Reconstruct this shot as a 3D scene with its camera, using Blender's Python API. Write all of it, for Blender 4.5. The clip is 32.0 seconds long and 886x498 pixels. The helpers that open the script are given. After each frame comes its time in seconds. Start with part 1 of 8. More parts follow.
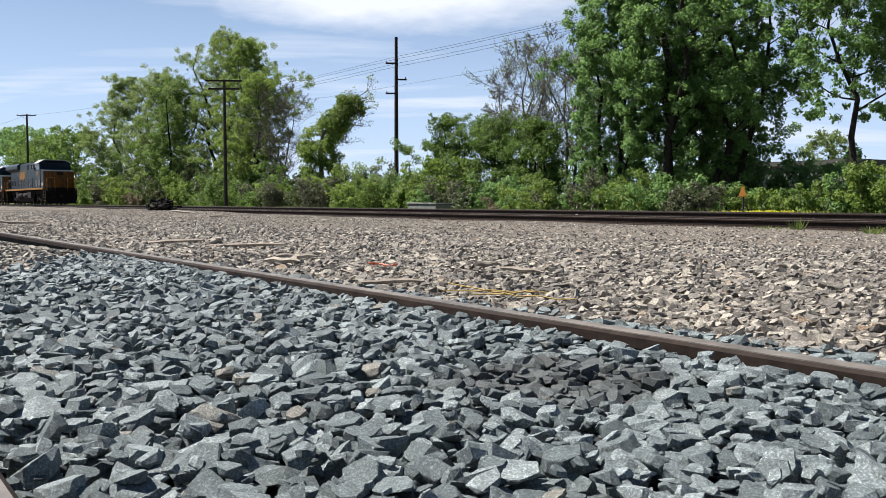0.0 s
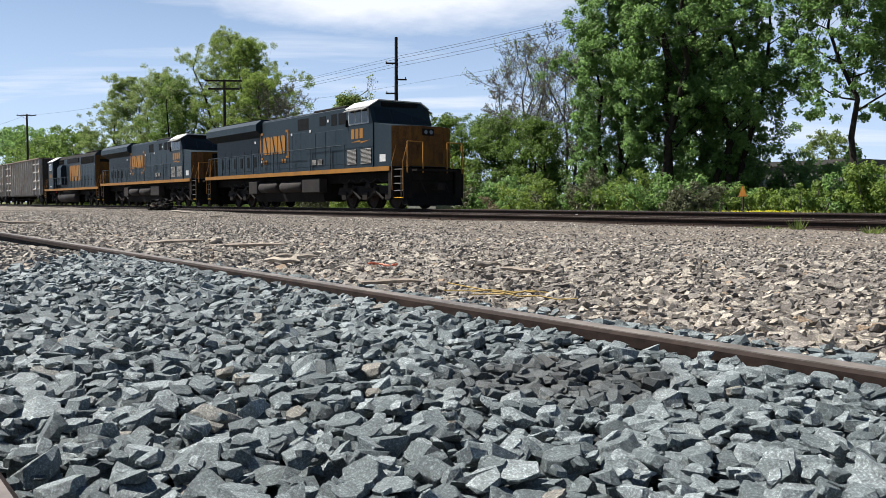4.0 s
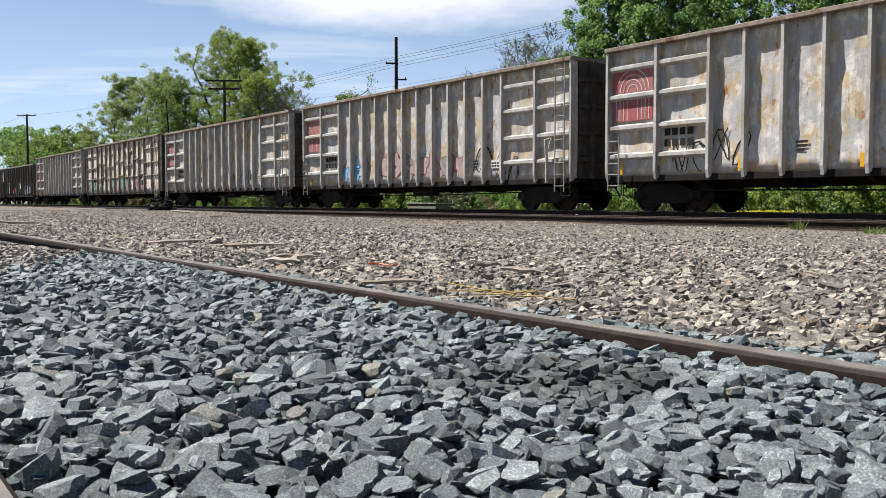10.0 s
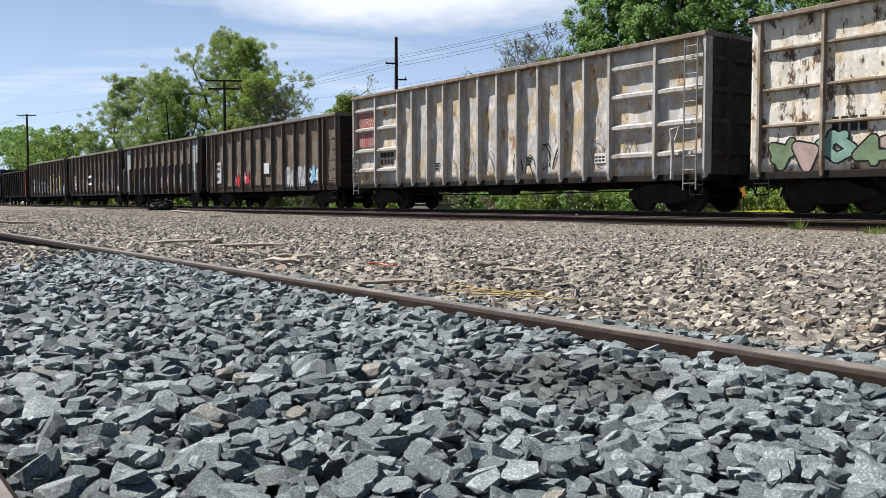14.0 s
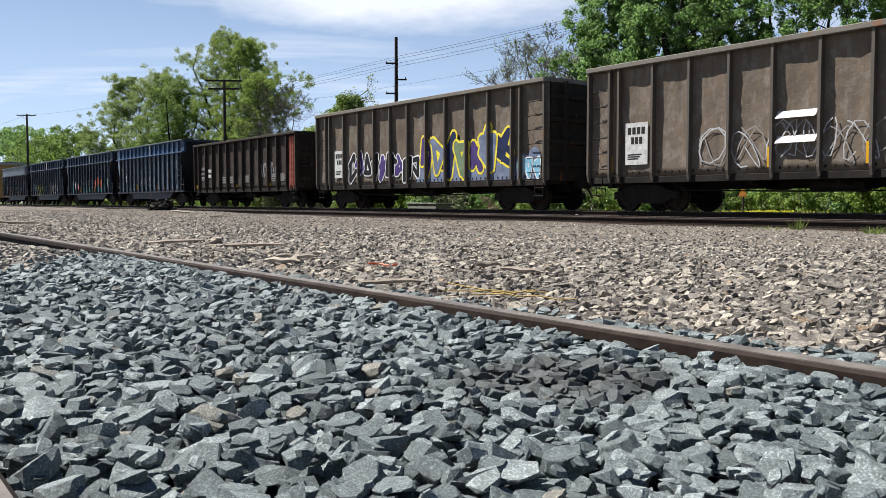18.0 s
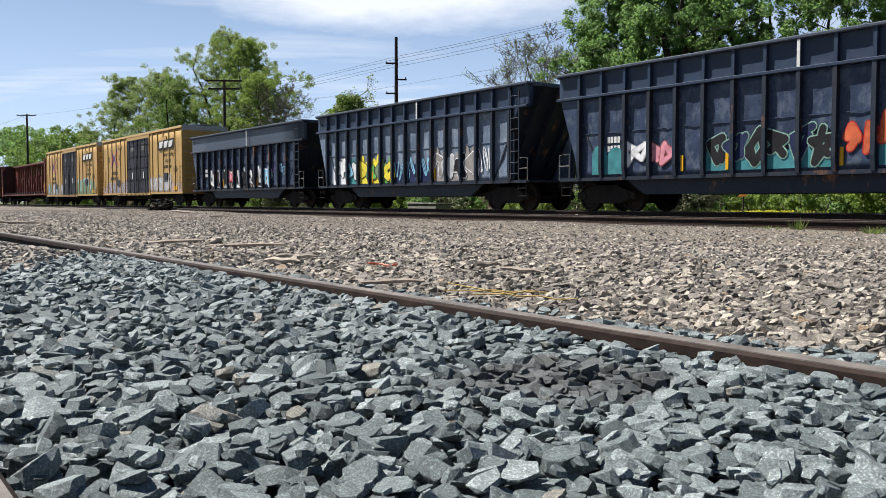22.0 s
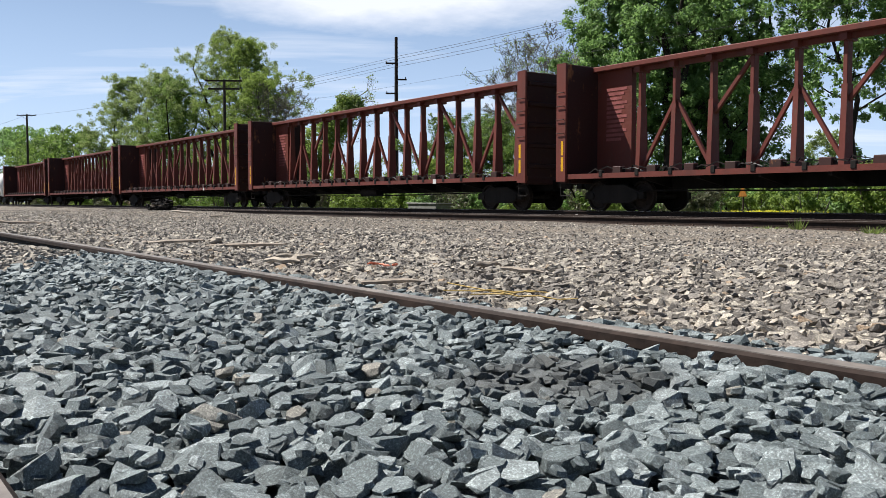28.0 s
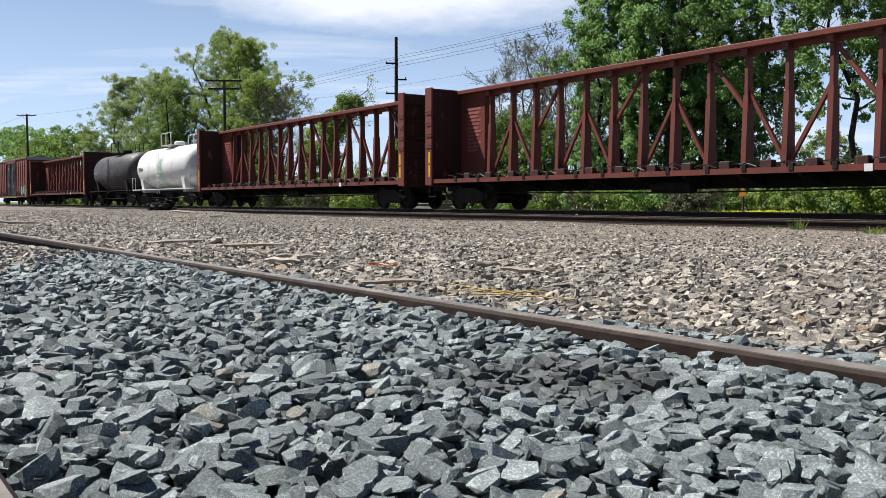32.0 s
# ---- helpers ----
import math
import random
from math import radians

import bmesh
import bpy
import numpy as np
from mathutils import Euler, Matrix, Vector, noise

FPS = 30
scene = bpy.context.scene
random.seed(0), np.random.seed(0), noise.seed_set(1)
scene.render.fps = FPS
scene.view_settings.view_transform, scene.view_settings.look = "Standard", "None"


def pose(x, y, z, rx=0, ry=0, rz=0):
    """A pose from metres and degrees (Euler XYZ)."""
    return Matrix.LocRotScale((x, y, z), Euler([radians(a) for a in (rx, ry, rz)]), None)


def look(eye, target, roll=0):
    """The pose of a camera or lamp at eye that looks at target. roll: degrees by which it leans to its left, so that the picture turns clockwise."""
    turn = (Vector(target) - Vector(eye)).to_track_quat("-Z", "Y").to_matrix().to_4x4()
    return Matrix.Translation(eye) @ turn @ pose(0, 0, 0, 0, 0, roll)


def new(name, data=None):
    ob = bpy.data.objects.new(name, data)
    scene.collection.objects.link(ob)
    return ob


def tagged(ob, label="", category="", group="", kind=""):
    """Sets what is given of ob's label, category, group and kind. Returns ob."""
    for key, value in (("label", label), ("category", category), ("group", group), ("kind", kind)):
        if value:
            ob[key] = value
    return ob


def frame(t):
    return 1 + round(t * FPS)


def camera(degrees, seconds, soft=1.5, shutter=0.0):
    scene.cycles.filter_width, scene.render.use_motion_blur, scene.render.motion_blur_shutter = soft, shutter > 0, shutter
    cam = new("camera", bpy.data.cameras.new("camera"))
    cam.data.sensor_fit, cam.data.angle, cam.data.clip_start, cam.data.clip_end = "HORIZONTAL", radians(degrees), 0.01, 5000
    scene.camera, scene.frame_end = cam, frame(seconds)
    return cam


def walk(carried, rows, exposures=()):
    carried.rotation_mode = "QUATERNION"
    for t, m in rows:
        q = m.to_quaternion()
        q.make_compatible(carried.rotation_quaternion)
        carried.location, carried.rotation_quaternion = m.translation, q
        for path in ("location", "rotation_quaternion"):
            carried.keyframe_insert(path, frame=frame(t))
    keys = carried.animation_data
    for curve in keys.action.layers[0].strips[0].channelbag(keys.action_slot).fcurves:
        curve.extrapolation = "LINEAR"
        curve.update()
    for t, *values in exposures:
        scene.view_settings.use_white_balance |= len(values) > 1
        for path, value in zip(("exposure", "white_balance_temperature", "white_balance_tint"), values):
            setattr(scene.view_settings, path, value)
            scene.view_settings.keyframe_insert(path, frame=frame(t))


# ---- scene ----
# The camera lies low beside a siding, on a still support. X runs along the tracks (the train travels to +X), Y away from the camera.
CAM_Z = 0.50
cam = camera(52.8, 32.0, soft=0.7)
EYE = pose(0, 0, CAM_Z, 90 - 3.01, 0, 54.57)
walk(cam, [(0, EYE), (32.0, EYE)])

# ---- light ----
SUN = Vector((-1.35, -1.0, 2.5)).normalized()
sun = new("sun", bpy.data.lights.new("sun", "SUN"))
sun.data.energy, sun.data.angle, sun.data.color = 6.4, radians(0.53), (1.0, 0.965, 0.915)
sun.matrix_world = look(SUN * 80, (0, 0, 0))

world = bpy.data.worlds.new("sky")
scene.world = world
world.use_nodes = True
wn, wl = world.node_tree.nodes, world.node_tree.links
sky = wn.new("ShaderNodeTexSky")
sky.sky_type, sky.sun_disc = "NISHITA", False
sky.sun_elevation, sky.sun_rotation = math.asin(SUN.z), math.atan2(SUN.x, SUN.y)
sky.air_density, sky.dust_density, sky.ozone_density = 0.95, 0.1, 3.0
SKY_POWER = 0.05
wn["Background"].inputs["Strength"].default_value = SKY_POWER


def wnode(kind, **values):
    n = wn.new(kind)
    for k, v in values.items():
        n.inputs[k].default_value = v
    return n


# thin drifting cloud: a flat layer seen in perspective (direction over its own height)
tc = wn.new("ShaderNodeTexCoord")
sep = wn.new("ShaderNodeSeparateXYZ")
wl.new(tc.outputs["Generated"], sep.inputs[0])
up = wn.new("ShaderNodeMath"); up.operation = "MAXIMUM"; up.inputs[1].default_value = 0.03
wl.new(sep.outputs["Z"], up.inputs[0])
add = wn.new("ShaderNodeMath"); add.operation = "ADD"; add.inputs[1].default_value = 0.10
wl.new(up.outputs[0], add.inputs[0])
flat = wn.new("ShaderNodeVectorMath"); flat.operation = "DIVIDE"
comb = wn.new("ShaderNodeCombineXYZ")
for i in range(3):
    wl.new(add.outputs[0], comb.inputs[i])
wl.new(tc.outputs["Generated"], flat.inputs[0])
wl.new(comb.outputs[0], flat.inputs[1])
mp = wn.new("ShaderNodeMapping")
mp.vector_type = "TEXTURE"
mp.inputs["Rotation"].default_value = (0, 0, radians(52))
mp.inputs["Scale"].default_value = (2.6, 0.75, 1000.0)
mp.inputs["Location"].default_value = (0.35, 0.9, 0)
wl.new(flat.outputs[0], mp.inputs[0])
cl = wnode("ShaderNodeTexNoise", Scale=1.15, Detail=9.0, Roughness=0.56, Distortion=0.5)
wl.new(mp.outputs[0], cl.inputs["Vector"])
ramp = wn.new("ShaderNodeValToRGB")
ramp.color_ramp.elements[0].position, ramp.color_ramp.elements[0].color = 0.53, (0, 0, 0, 1)
ramp.color_ramp.elements[1].position, ramp.color_ramp.elements[1].color = 0.74, (0.8, 0.8, 0.8, 1)
wl.new(cl.outputs["Fac"], ramp.inputs[0])
haze = wn.new("ShaderNodeMapRange")
haze.inputs["From Min"].default_value, haze.inputs["From Max"].default_value = 0.0, 0.345
haze.inputs["To Min"].default_value, haze.inputs["To Max"].default_value = 0.70, 0.0
wl.new(sep.outputs["Z"], haze.inputs["Value"])
# one broad bank of cloud ahead, above the poles
off = wn.new("ShaderNodeVectorMath"); off.operation = "SUBTRACT"; off.inputs[1].default_value = (-2.42, 1.50, 0)
wl.new(flat.outputs[0], off.inputs[0])
bank = wn.new("ShaderNodeMapping"); bank.vector_type = "TEXTURE"
bank.inputs["Rotation"].default_value = (0, 0, math.atan2(0.5304, -0.8477) + radians(8))
bank.inputs["Scale"].default_value = (0.62, 0.72, 1000)
wl.new(off.outputs[0], bank.inputs[0])
ln = wn.new("ShaderNodeVectorMath"); ln.operation = "LENGTH"
wl.new(bank.outputs[0], ln.inputs[0])
wob = wnode("ShaderNodeTexNoise", Scale=2.2, Detail=8.0, Roughness=0.6)
wl.new(flat.outputs[0], wob.inputs["Vector"])
wsum = wn.new("ShaderNodeMath"); wsum.operation = "MULTIPLY_ADD"; wsum.inputs[1].default_value = 1.1
wl.new(wob.outputs["Fac"], wsum.inputs[0]); wl.new(ln.outputs["Value"], wsum.inputs[2])
bk = wn.new("ShaderNodeMapRange")
bk.inputs["From Min"].default_value, bk.inputs["From Max"].default_value = 1.72, 1.12
bk.inputs["To Min"].default_value, bk.inputs["To Max"].default_value = 0.0, 0.95
wl.new(wsum.outputs[0], bk.inputs["Value"])
mb = wn.new("ShaderNodeMath"); mb.operation = "MAXIMUM"
wl.new(ramp.outputs[0], mb.inputs[0]); wl.new(bk.outputs[0], mb.inputs[1])
# the cloud thins out overhead
thin = wn.new("ShaderNodeMapRange")
thin.inputs["From Min"].default_value, thin.inputs["From Max"].default_value = 0.27, 0.42
thin.inputs["To Min"].default_value, thin.inputs["To Max"].default_value = 1.0, 0.08
wl.new(sep.outputs["Z"], thin.inputs["Value"])
cover = wn.new("ShaderNodeMath"); cover.operation = "MULTIPLY"
wl.new(mb.outputs[0], cover.inputs[0]); wl.new(thin.outputs[0], cover.inputs[1])
veil = wn.new("ShaderNodeMixRGB")
veil.inputs[2].default_value = (8.9, 11.3, 16.2, 1)
wl.new(haze.outputs[0], veil.inputs[0]); wl.new(sky.outputs[0], veil.inputs[1])
mix = wn.new("ShaderNodeMixRGB")
mix.inputs[2].default_value = (11.7, 12.2, 13.4, 1)
wl.new(cover.outputs[0], mix.inputs[0]); wl.new(veil.outputs[0], mix.inputs[1])
wl.new(mix.outputs[0], wn["Background"].inputs["Color"])
scene.view_settings.exposure = 0.75


# ---- materials ----
class Mat:
    """A node material with a small vocabulary: noise, ramp, mix, bump."""

    def __init__(self, name, color=(0.5, 0.5, 0.5), rough=0.6, metal=0.0, spec=0.5):
        self.m = bpy.data.materials.new(name)
        self.m.use_nodes = True
        self.n, self.l = self.m.node_tree.nodes, self.m.node_tree.links
        self.b = self.n["Principled BSDF"]
        self.b.inputs["Base Color"].default_value = (*color, 1)
        self.b.inputs["Roughness"].default_value, self.b.inputs["Metallic"].default_value = rough, metal
        self.b.inputs["Specular IOR Level"].default_value = spec
        self.tc = self.n.new("ShaderNodeTexCoord")
        self.info = self.n.new("ShaderNodeObjectInfo")
        off = self.n.new("ShaderNodeVectorMath"); off.operation = "SCALE"
        off.inputs[0].default_value = (37.0, 11.0, 23.0)
        self.l.new(self.info.outputs["Random"], off.inputs["Scale"])
        self.pos = self.n.new("ShaderNodeVectorMath"); self.pos.operation = "ADD"
        self.l.new(self.tc.outputs["Object"], self.pos.inputs[0])
        self.l.new(off.outputs[0], self.pos.inputs[1])

    def noise(self, scale, stretch=(1, 1, 1), detail=5.0, rough=0.6, own=True, kind="ShaderNodeTexNoise"):
        mp = self.n.new("ShaderNodeMapping")
        mp.inputs["Scale"].default_value = stretch
        self.l.new(self.pos.outputs[0] if own else self.tc.outputs["Object"], mp.inputs[0])
        t = self.n.new(kind)
        t.inputs["Scale"].default_value = scale
        if kind == "ShaderNodeTexNoise":
            t.inputs["Detail"].default_value, t.inputs["Roughness"].default_value = detail, rough
        self.l.new(mp.outputs[0], t.inputs["Vector"])
        return t.outputs[0]

    def ramp(self, fac, stops):
        r = self.n.new("ShaderNodeValToRGB")
        e = r.color_ramp.elements
        while len(e) < len(stops):
            e.new(0.5)
        for el, (p, c) in zip(e, stops):
            el.position = p
            el.color = (*c, 1) if len(c) == 3 else (c[0],) * 3 + (1,)
        self.l.new(fac, r.inputs[0])
        return r.outputs[0]

    def mix(self, fac, a, b, mode="MIX"):
        m = self.n.new("ShaderNodeMixRGB")
        m.blend_type = mode
        for v, s in ((fac, m.inputs[0]), (a, m.inputs[1]), (b, m.inputs[2])):
            if isinstance(v, (int, float)):
                s.default_value = v
            elif isinstance(v, tuple):
                s.default_value = (*v, 1)
            else:
                self.l.new(v, s)
        return m.outputs[0]

    def color(self, c):
        self.l.new(c, self.b.inputs["Base Color"])
        return self

    def rough(self, c):
        self.l.new(c, self.b.inputs["Roughness"])
        return self

    def bump(self, h, strength=0.3, distance=0.02):
        b = self.n.new("ShaderNodeBump")
        b.inputs["Strength"].default_value, b.inputs["Distance"].default_value = strength, distance
        self.l.new(h, b.inputs["Height"])
        self.l.new(b.outputs[0], self.b.inputs["Normal"])
        return self


def painted(name, color, dirt=(0.10, 0.075, 0.055), amount=0.45, rust=0.0, rough=0.55, streak=True, spec=0.22, fleck=(0.22, 0.09, 0.035)):
    """Weathered paint on steel: dirt clouds, vertical streaks, rust patches."""
    k = Mat(name, color, rough, 0.0, spec)
    big = k.noise(0.8, detail=6)
    run = k.noise(2.6, (1.0, 1.0, 0.16), detail=6) if streak else k.noise(3.0)
    fine = k.noise(16.0, detail=8)
    c = k.mix(k.ramp(big, [(0.38, (0,)), (0.75, (amount,))]), color, dirt)
    c = k.mix(k.ramp(run, [(0.47, (0,)), (0.72, (amount * 0.9,))]), c, dirt)
    c = k.mix(k.ramp(fine, [(0.45, (0,)), (0.75, (0.35 * amount,))]), c, tuple(min(1, v * 1.5 + 0.02) for v in color))
    if rust:
        rr = k.noise(1.9, (1.0, 1.0, 0.42), detail=9, rough=0.7)
        c = k.mix(k.ramp(rr, [(0.60 - 0.14 * rust, (0,)), (0.70 - 0.08 * rust, (0.92,))]), c, fleck)
        ff = k.noise(7.0, (1, 1, 0.5), detail=9, rough=0.75)
        c = k.mix(k.ramp(ff, [(0.63 - 0.1 * rust, (0,)), (0.70 - 0.06 * rust, (0.85,))]), c, tuple(v * 0.55 for v in fleck))
    k.color(c)
    k.rough(k.ramp(fine, [(0.3, (rough - 0.12,)), (0.7, (min(1, rough + 0.2),))]))
    k.bump(big, 0.25, 0.03)
    return k.m


def weathered(name, base, warm, pale, rust, grime, rough=0.7, splotch=0.5):
    """Old, battered paint: warm stains, pale scuffs, crisp rust splotches that run down, and sooty streaks."""
    k = Mat(name, base, rough, 0, 0.14)
    c = k.mix(k.ramp(k.noise(1.7, (1, 1, 0.75), detail=5), [(0.47, (0,)), (0.58, (0.85,))]), base, warm)
    c = k.mix(k.ramp(k.noise(3.6, (1, 1, 0.6), detail=7, rough=0.65), [(0.50, (0,)), (0.60, (0.75,))]), c, pale)
    c = k.mix(k.ramp(k.noise(2.2, (1.5, 1.5, 0.22), detail=7, rough=0.65), [(0.50, (0,)), (0.70, (0.5,))]), c, grime)
    c = k.mix(k.ramp(k.noise(2.7, (1.0, 1.0, 0.5), detail=10, rough=0.68), [(0.68 - 0.14 * splotch, (0,)), (0.72 - 0.13 * splotch, (0.95,))]), c, rust)
    c = k.mix(k.ramp(k.noise(8.5, (1.2, 1.2, 0.4), detail=9, rough=0.75), [(0.64 - 0.06 * splotch, (0,)), (0.70 - 0.05 * splotch, (0.8,))]), c, tuple(v * 0.6 for v in rust))
    k.color(c)
    k.rough(k.ramp(k.noise(5.0), [(0.3, (rough - 0.15,)), (0.7, (min(1, rough + 0.15),))]))
    k.bump(k.noise(3.4, detail=6), 0.4, 0.05)
    return k.m


def plain(name, color, rough=0.6, metal=0.0, var=0.25, scale=9.0, bump=0.15, spec=0.14):
    k = Mat(name, color, rough, metal, spec)
    n = k.noise(scale, detail=7)
    k.color(k.mix(k.ramp(n, [(0.3, (0,)), (0.72, (1,))]), tuple(v * (1 - var) for v in color), tuple(min(1, v * (1 + var)) for v in color)))
    k.rough(k.ramp(k.noise(3.0), [(0.3, (max(0.05, rough - 0.1),)), (0.7, (min(1, rough + 0.1),))]))
    k.bump(n, bump, 0.01)
    return k.m


def leafy(name, a, b, c, light=0.35):
    k = Mat(name, a, 0.5, 0, 0.26)
    geo = k.n.new("ShaderNodeNewGeometry")
    r = k.ramp(geo.outputs["Random Per Island"], [(0.0, a), (0.45, b), (1.0, c)])
    big = k.noise(0.55, detail=3)
    col = k.mix(k.ramp(big, [(0.35, (0.0,)), (0.7, (0.55,))]), r, tuple(v * 0.75 for v in a))
    k.color(col)
    tr = k.n.new("ShaderNodeBsdfTranslucent")
    k.l.new(k.mix(0.5, col, tuple(min(1, v * 1.5) for v in c)), tr.inputs["Color"])
    ms = k.n.new("ShaderNodeMixShader")
    ms.inputs[0].default_value = light
    k.l.new(k.b.outputs[0], ms.inputs[1]); k.l.new(tr.outputs[0], ms.inputs[2])
    k.l.new(ms.outputs[0], k.n["Material Output"].inputs["Surface"])
    return k.m


def stone_mat(name, a, b, c, fine=60.0, stain=None, rough=0.8, spec=0.2):
    k = Mat(name, a, rough, 0, spec)
    geo = k.n.new("ShaderNodeNewGeometry")
    k.l.new(geo.outputs["Position"], k.pos.inputs[0])
    add = k.n.new("ShaderNodeMath"); add.operation = "ADD"
    k.l.new(geo.outputs["Random Per Island"], add.inputs[0]); k.l.new(k.info.outputs["Random"], add.inputs[1])
    fr = k.n.new("ShaderNodeMath"); fr.operation = "FRACT"
    k.l.new(add.outputs[0], fr.inputs[0])
    base = k.ramp(fr.outputs[0], [(0.0, a), (0.5, b), (0.90, c), (0.972, c), (0.974, (c[0] * 0.8, c[1] * 0.66, c[2] * 0.55)), (0.984, (c[0] * 0.75, c[1] * 0.62, c[2] * 0.52)), (1.0, tuple(v * 1.15 for v in c))])
    gr = k.noise(fine, detail=6, rough=0.75)
    col = k.mix(0.8, base, k.ramp(gr, [(0.33, (0.55,)), (0.52, (1.0,)), (0.68, (1.45,))]), "MULTIPLY")
    sp = k.noise(fine * 4.5, detail=4, rough=0.8)
    col = k.mix(0.95, col, k.ramp(sp, [(0.36, (0.45,)), (0.54, (1.0,)), (0.66, (2.3,))]), "MULTIPLY")
    if stain:
        # an oily patch with an uneven edge
        d = k.n.new("ShaderNodeVectorMath"); d.operation = "DISTANCE"; d.inputs[1].default_value = stain[:3]
        geo2 = k.n.new("ShaderNodeNewGeometry")
        k.l.new(geo2.outputs["Position"], d.inputs[0])
        m = k.n.new("ShaderNodeMath"); m.operation = "MULTIPLY_ADD"; m.inputs[1].default_value = 0.22
        k.l.new(k.noise(9.0, own=False), m.inputs[0]); k.l.new(d.outputs["Value"], m.inputs[2])
        col = k.mix(k.ramp(m.outputs[0], [(stain[3] * 0.6 + 0.1, (0.72,)), (stain[3] + 0.13, (0,))]), col, (0.030, 0.029, 0.026))
    k.color(col)
    k.bump(k.mix(0.4, gr, sp), 0.8, 0.007)
    return k.m


M = {}
M["ballast"] = stone_mat("grey_stone", (0.064, 0.079, 0.080), (0.132, 0.156, 0.157), (0.215, 0.244, 0.244), 60, (-1.27, 1.20, 0.14, 0.27), 0.66, 0.42)
M["gravel"] = stone_mat("tan_stone", (0.1071, 0.09486, 0.08258), (0.2009, 0.1797, 0.1562), (0.3627, 0.3236, 0.2634), 60, spec=0.25)
M["rail"] = plain("rusty_rail", (0.021, 0.0135, 0.0105), 0.8, 0.0, 0.5, 16, 0.5)
M["railhead"] = plain("worn_railhead", (0.16, 0.14, 0.124), 0.5, 0.2, 0.4, 11, 0.15)
M["brightrail"] = plain("polished_railhead", (0.336, 0.32, 0.304), 0.3, 0.85, 0.15, 14, 0.05)
M["tie"] = plain("old_tie", (0.08, 0.068, 0.056), 0.9, 0, 0.4, 6, 0.6)
M["plate"] = plain("tie_plate", (0.096, 0.064, 0.048), 0.8, 0.2, 0.3, 12, 0.3)
M["bark"] = plain("bark", (0.0264, 0.02112, 0.01728), 0.95, 0, 0.4, 8, 0.8)
M["twig"] = plain("twig", (0.108, 0.0944, 0.0832), 0.95, 0, 0.3, 8, 0.6)
M["pole"] = plain("pole_wood", (0.036, 0.0288, 0.0256), 0.9, 0, 0.35, 5, 0.5)
M["polered"] = plain("pole_brown", (0.026, 0.018, 0.015), 0.9, 0, 0.35, 5, 0.5)
M["wire"] = plain("wire", (0.024, 0.024, 0.028), 0.6, 0.3, 0.1)
M["leaf_dark"] = leafy("leaf_dark", (0.050, 0.100, 0.030), (0.112, 0.202, 0.058), (0.200, 0.315, 0.100), 0.54)
M["leaf_scrub"] = leafy("leaf_scrub", (0.034, 0.052, 0.018), (0.058, 0.084, 0.026), (0.105, 0.130, 0.045), 0.34)
M["leaf_mid"] = leafy("leaf_mid", (0.036, 0.072, 0.014), (0.085, 0.150, 0.030), (0.170, 0.255, 0.056), 0.45)
M["leaf_light"] = leafy("leaf_light", (0.060, 0.102, 0.018), (0.130, 0.195, 0.036), (0.225, 0.300, 0.066), 0.46)
M["leaf_pale"] = leafy("leaf_pale", (0.085, 0.130, 0.036), (0.155, 0.215, 0.062), (0.250, 0.310, 0.110), 0.52)
M["leaf_grey"] = leafy("leaf_grey", (0.060, 0.072, 0.036), (0.095, 0.105, 0.055), (0.14, 0.14, 0.08), 0.30)
M["grass"] = leafy("grass_blade", (0.075, 0.125, 0.022), (0.13, 0.19, 0.035), (0.19, 0.23, 0.07), 0.35)
M["dry"] = leafy("dry_brush", (0.13, 0.10, 0.065), (0.19, 0.145, 0.09), (0.25, 0.20, 0.13), 0.25)
M["flower"] = leafy("yellow_flower", (0.55, 0.48, 0.02), (0.7, 0.6, 0.03), (0.75, 0.66, 0.08), 0.3)


# ---- mesh helpers ----
def bx(bm, x0, x1, y0, y1, z0, z1):
    """A box between two corners."""
    v = [bm.verts.new(p) for p in ((x0, y0, z0), (x1, y0, z0), (x1, y1, z0), (x0, y1, z0), (x0, y0, z1), (x1, y0, z1), (x1, y1, z1), (x0, y1, z1))]
    for q in ((3, 2, 1, 0), (4, 5, 6, 7), (0, 1, 5, 4), (1, 2, 6, 5), (2, 3, 7, 6), (3, 0, 4, 7)):
        bm.faces.new([v[i] for i in q])
    return v


def box(x0, x1, y0, y1, z0, z1, bev=0.0):
    bm = bmesh.new()
    bx(bm, x0, x1, y0, y1, z0, z1)
    if bev:
        bmesh.ops.bevel(bm, geom=bm.edges[:], offset=bev, segments=1, affect="EDGES")
    return bm


def prism(pts, a0, a1, axis="y", bm=None):
    """A polygon drawn in two axes and drawn out along the third. axis y: points are (x, z); axis x: (y, z); axis z: (x, y)."""
    bm = bm or bmesh.new()
    put = {"y": lambda p, a: (p[0], a, p[1]), "x": lambda p, a: (a, p[0], p[1]), "z": lambda p, a: (p[0], p[1], a)}[axis]
    lo, hi = [bm.verts.new(put(p, a0)) for p in pts], [bm.verts.new(put(p, a1)) for p in pts]
    n = len(pts)
    bm.faces.new(lo[::-1]); bm.faces.new(hi)
    for i in range(n):
        bm.faces.new((lo[i], lo[(i + 1) % n], hi[(i + 1) % n], hi[i]))
    bmesh.ops.recalc_face_normals(bm, faces=bm.faces[:])
    return bm


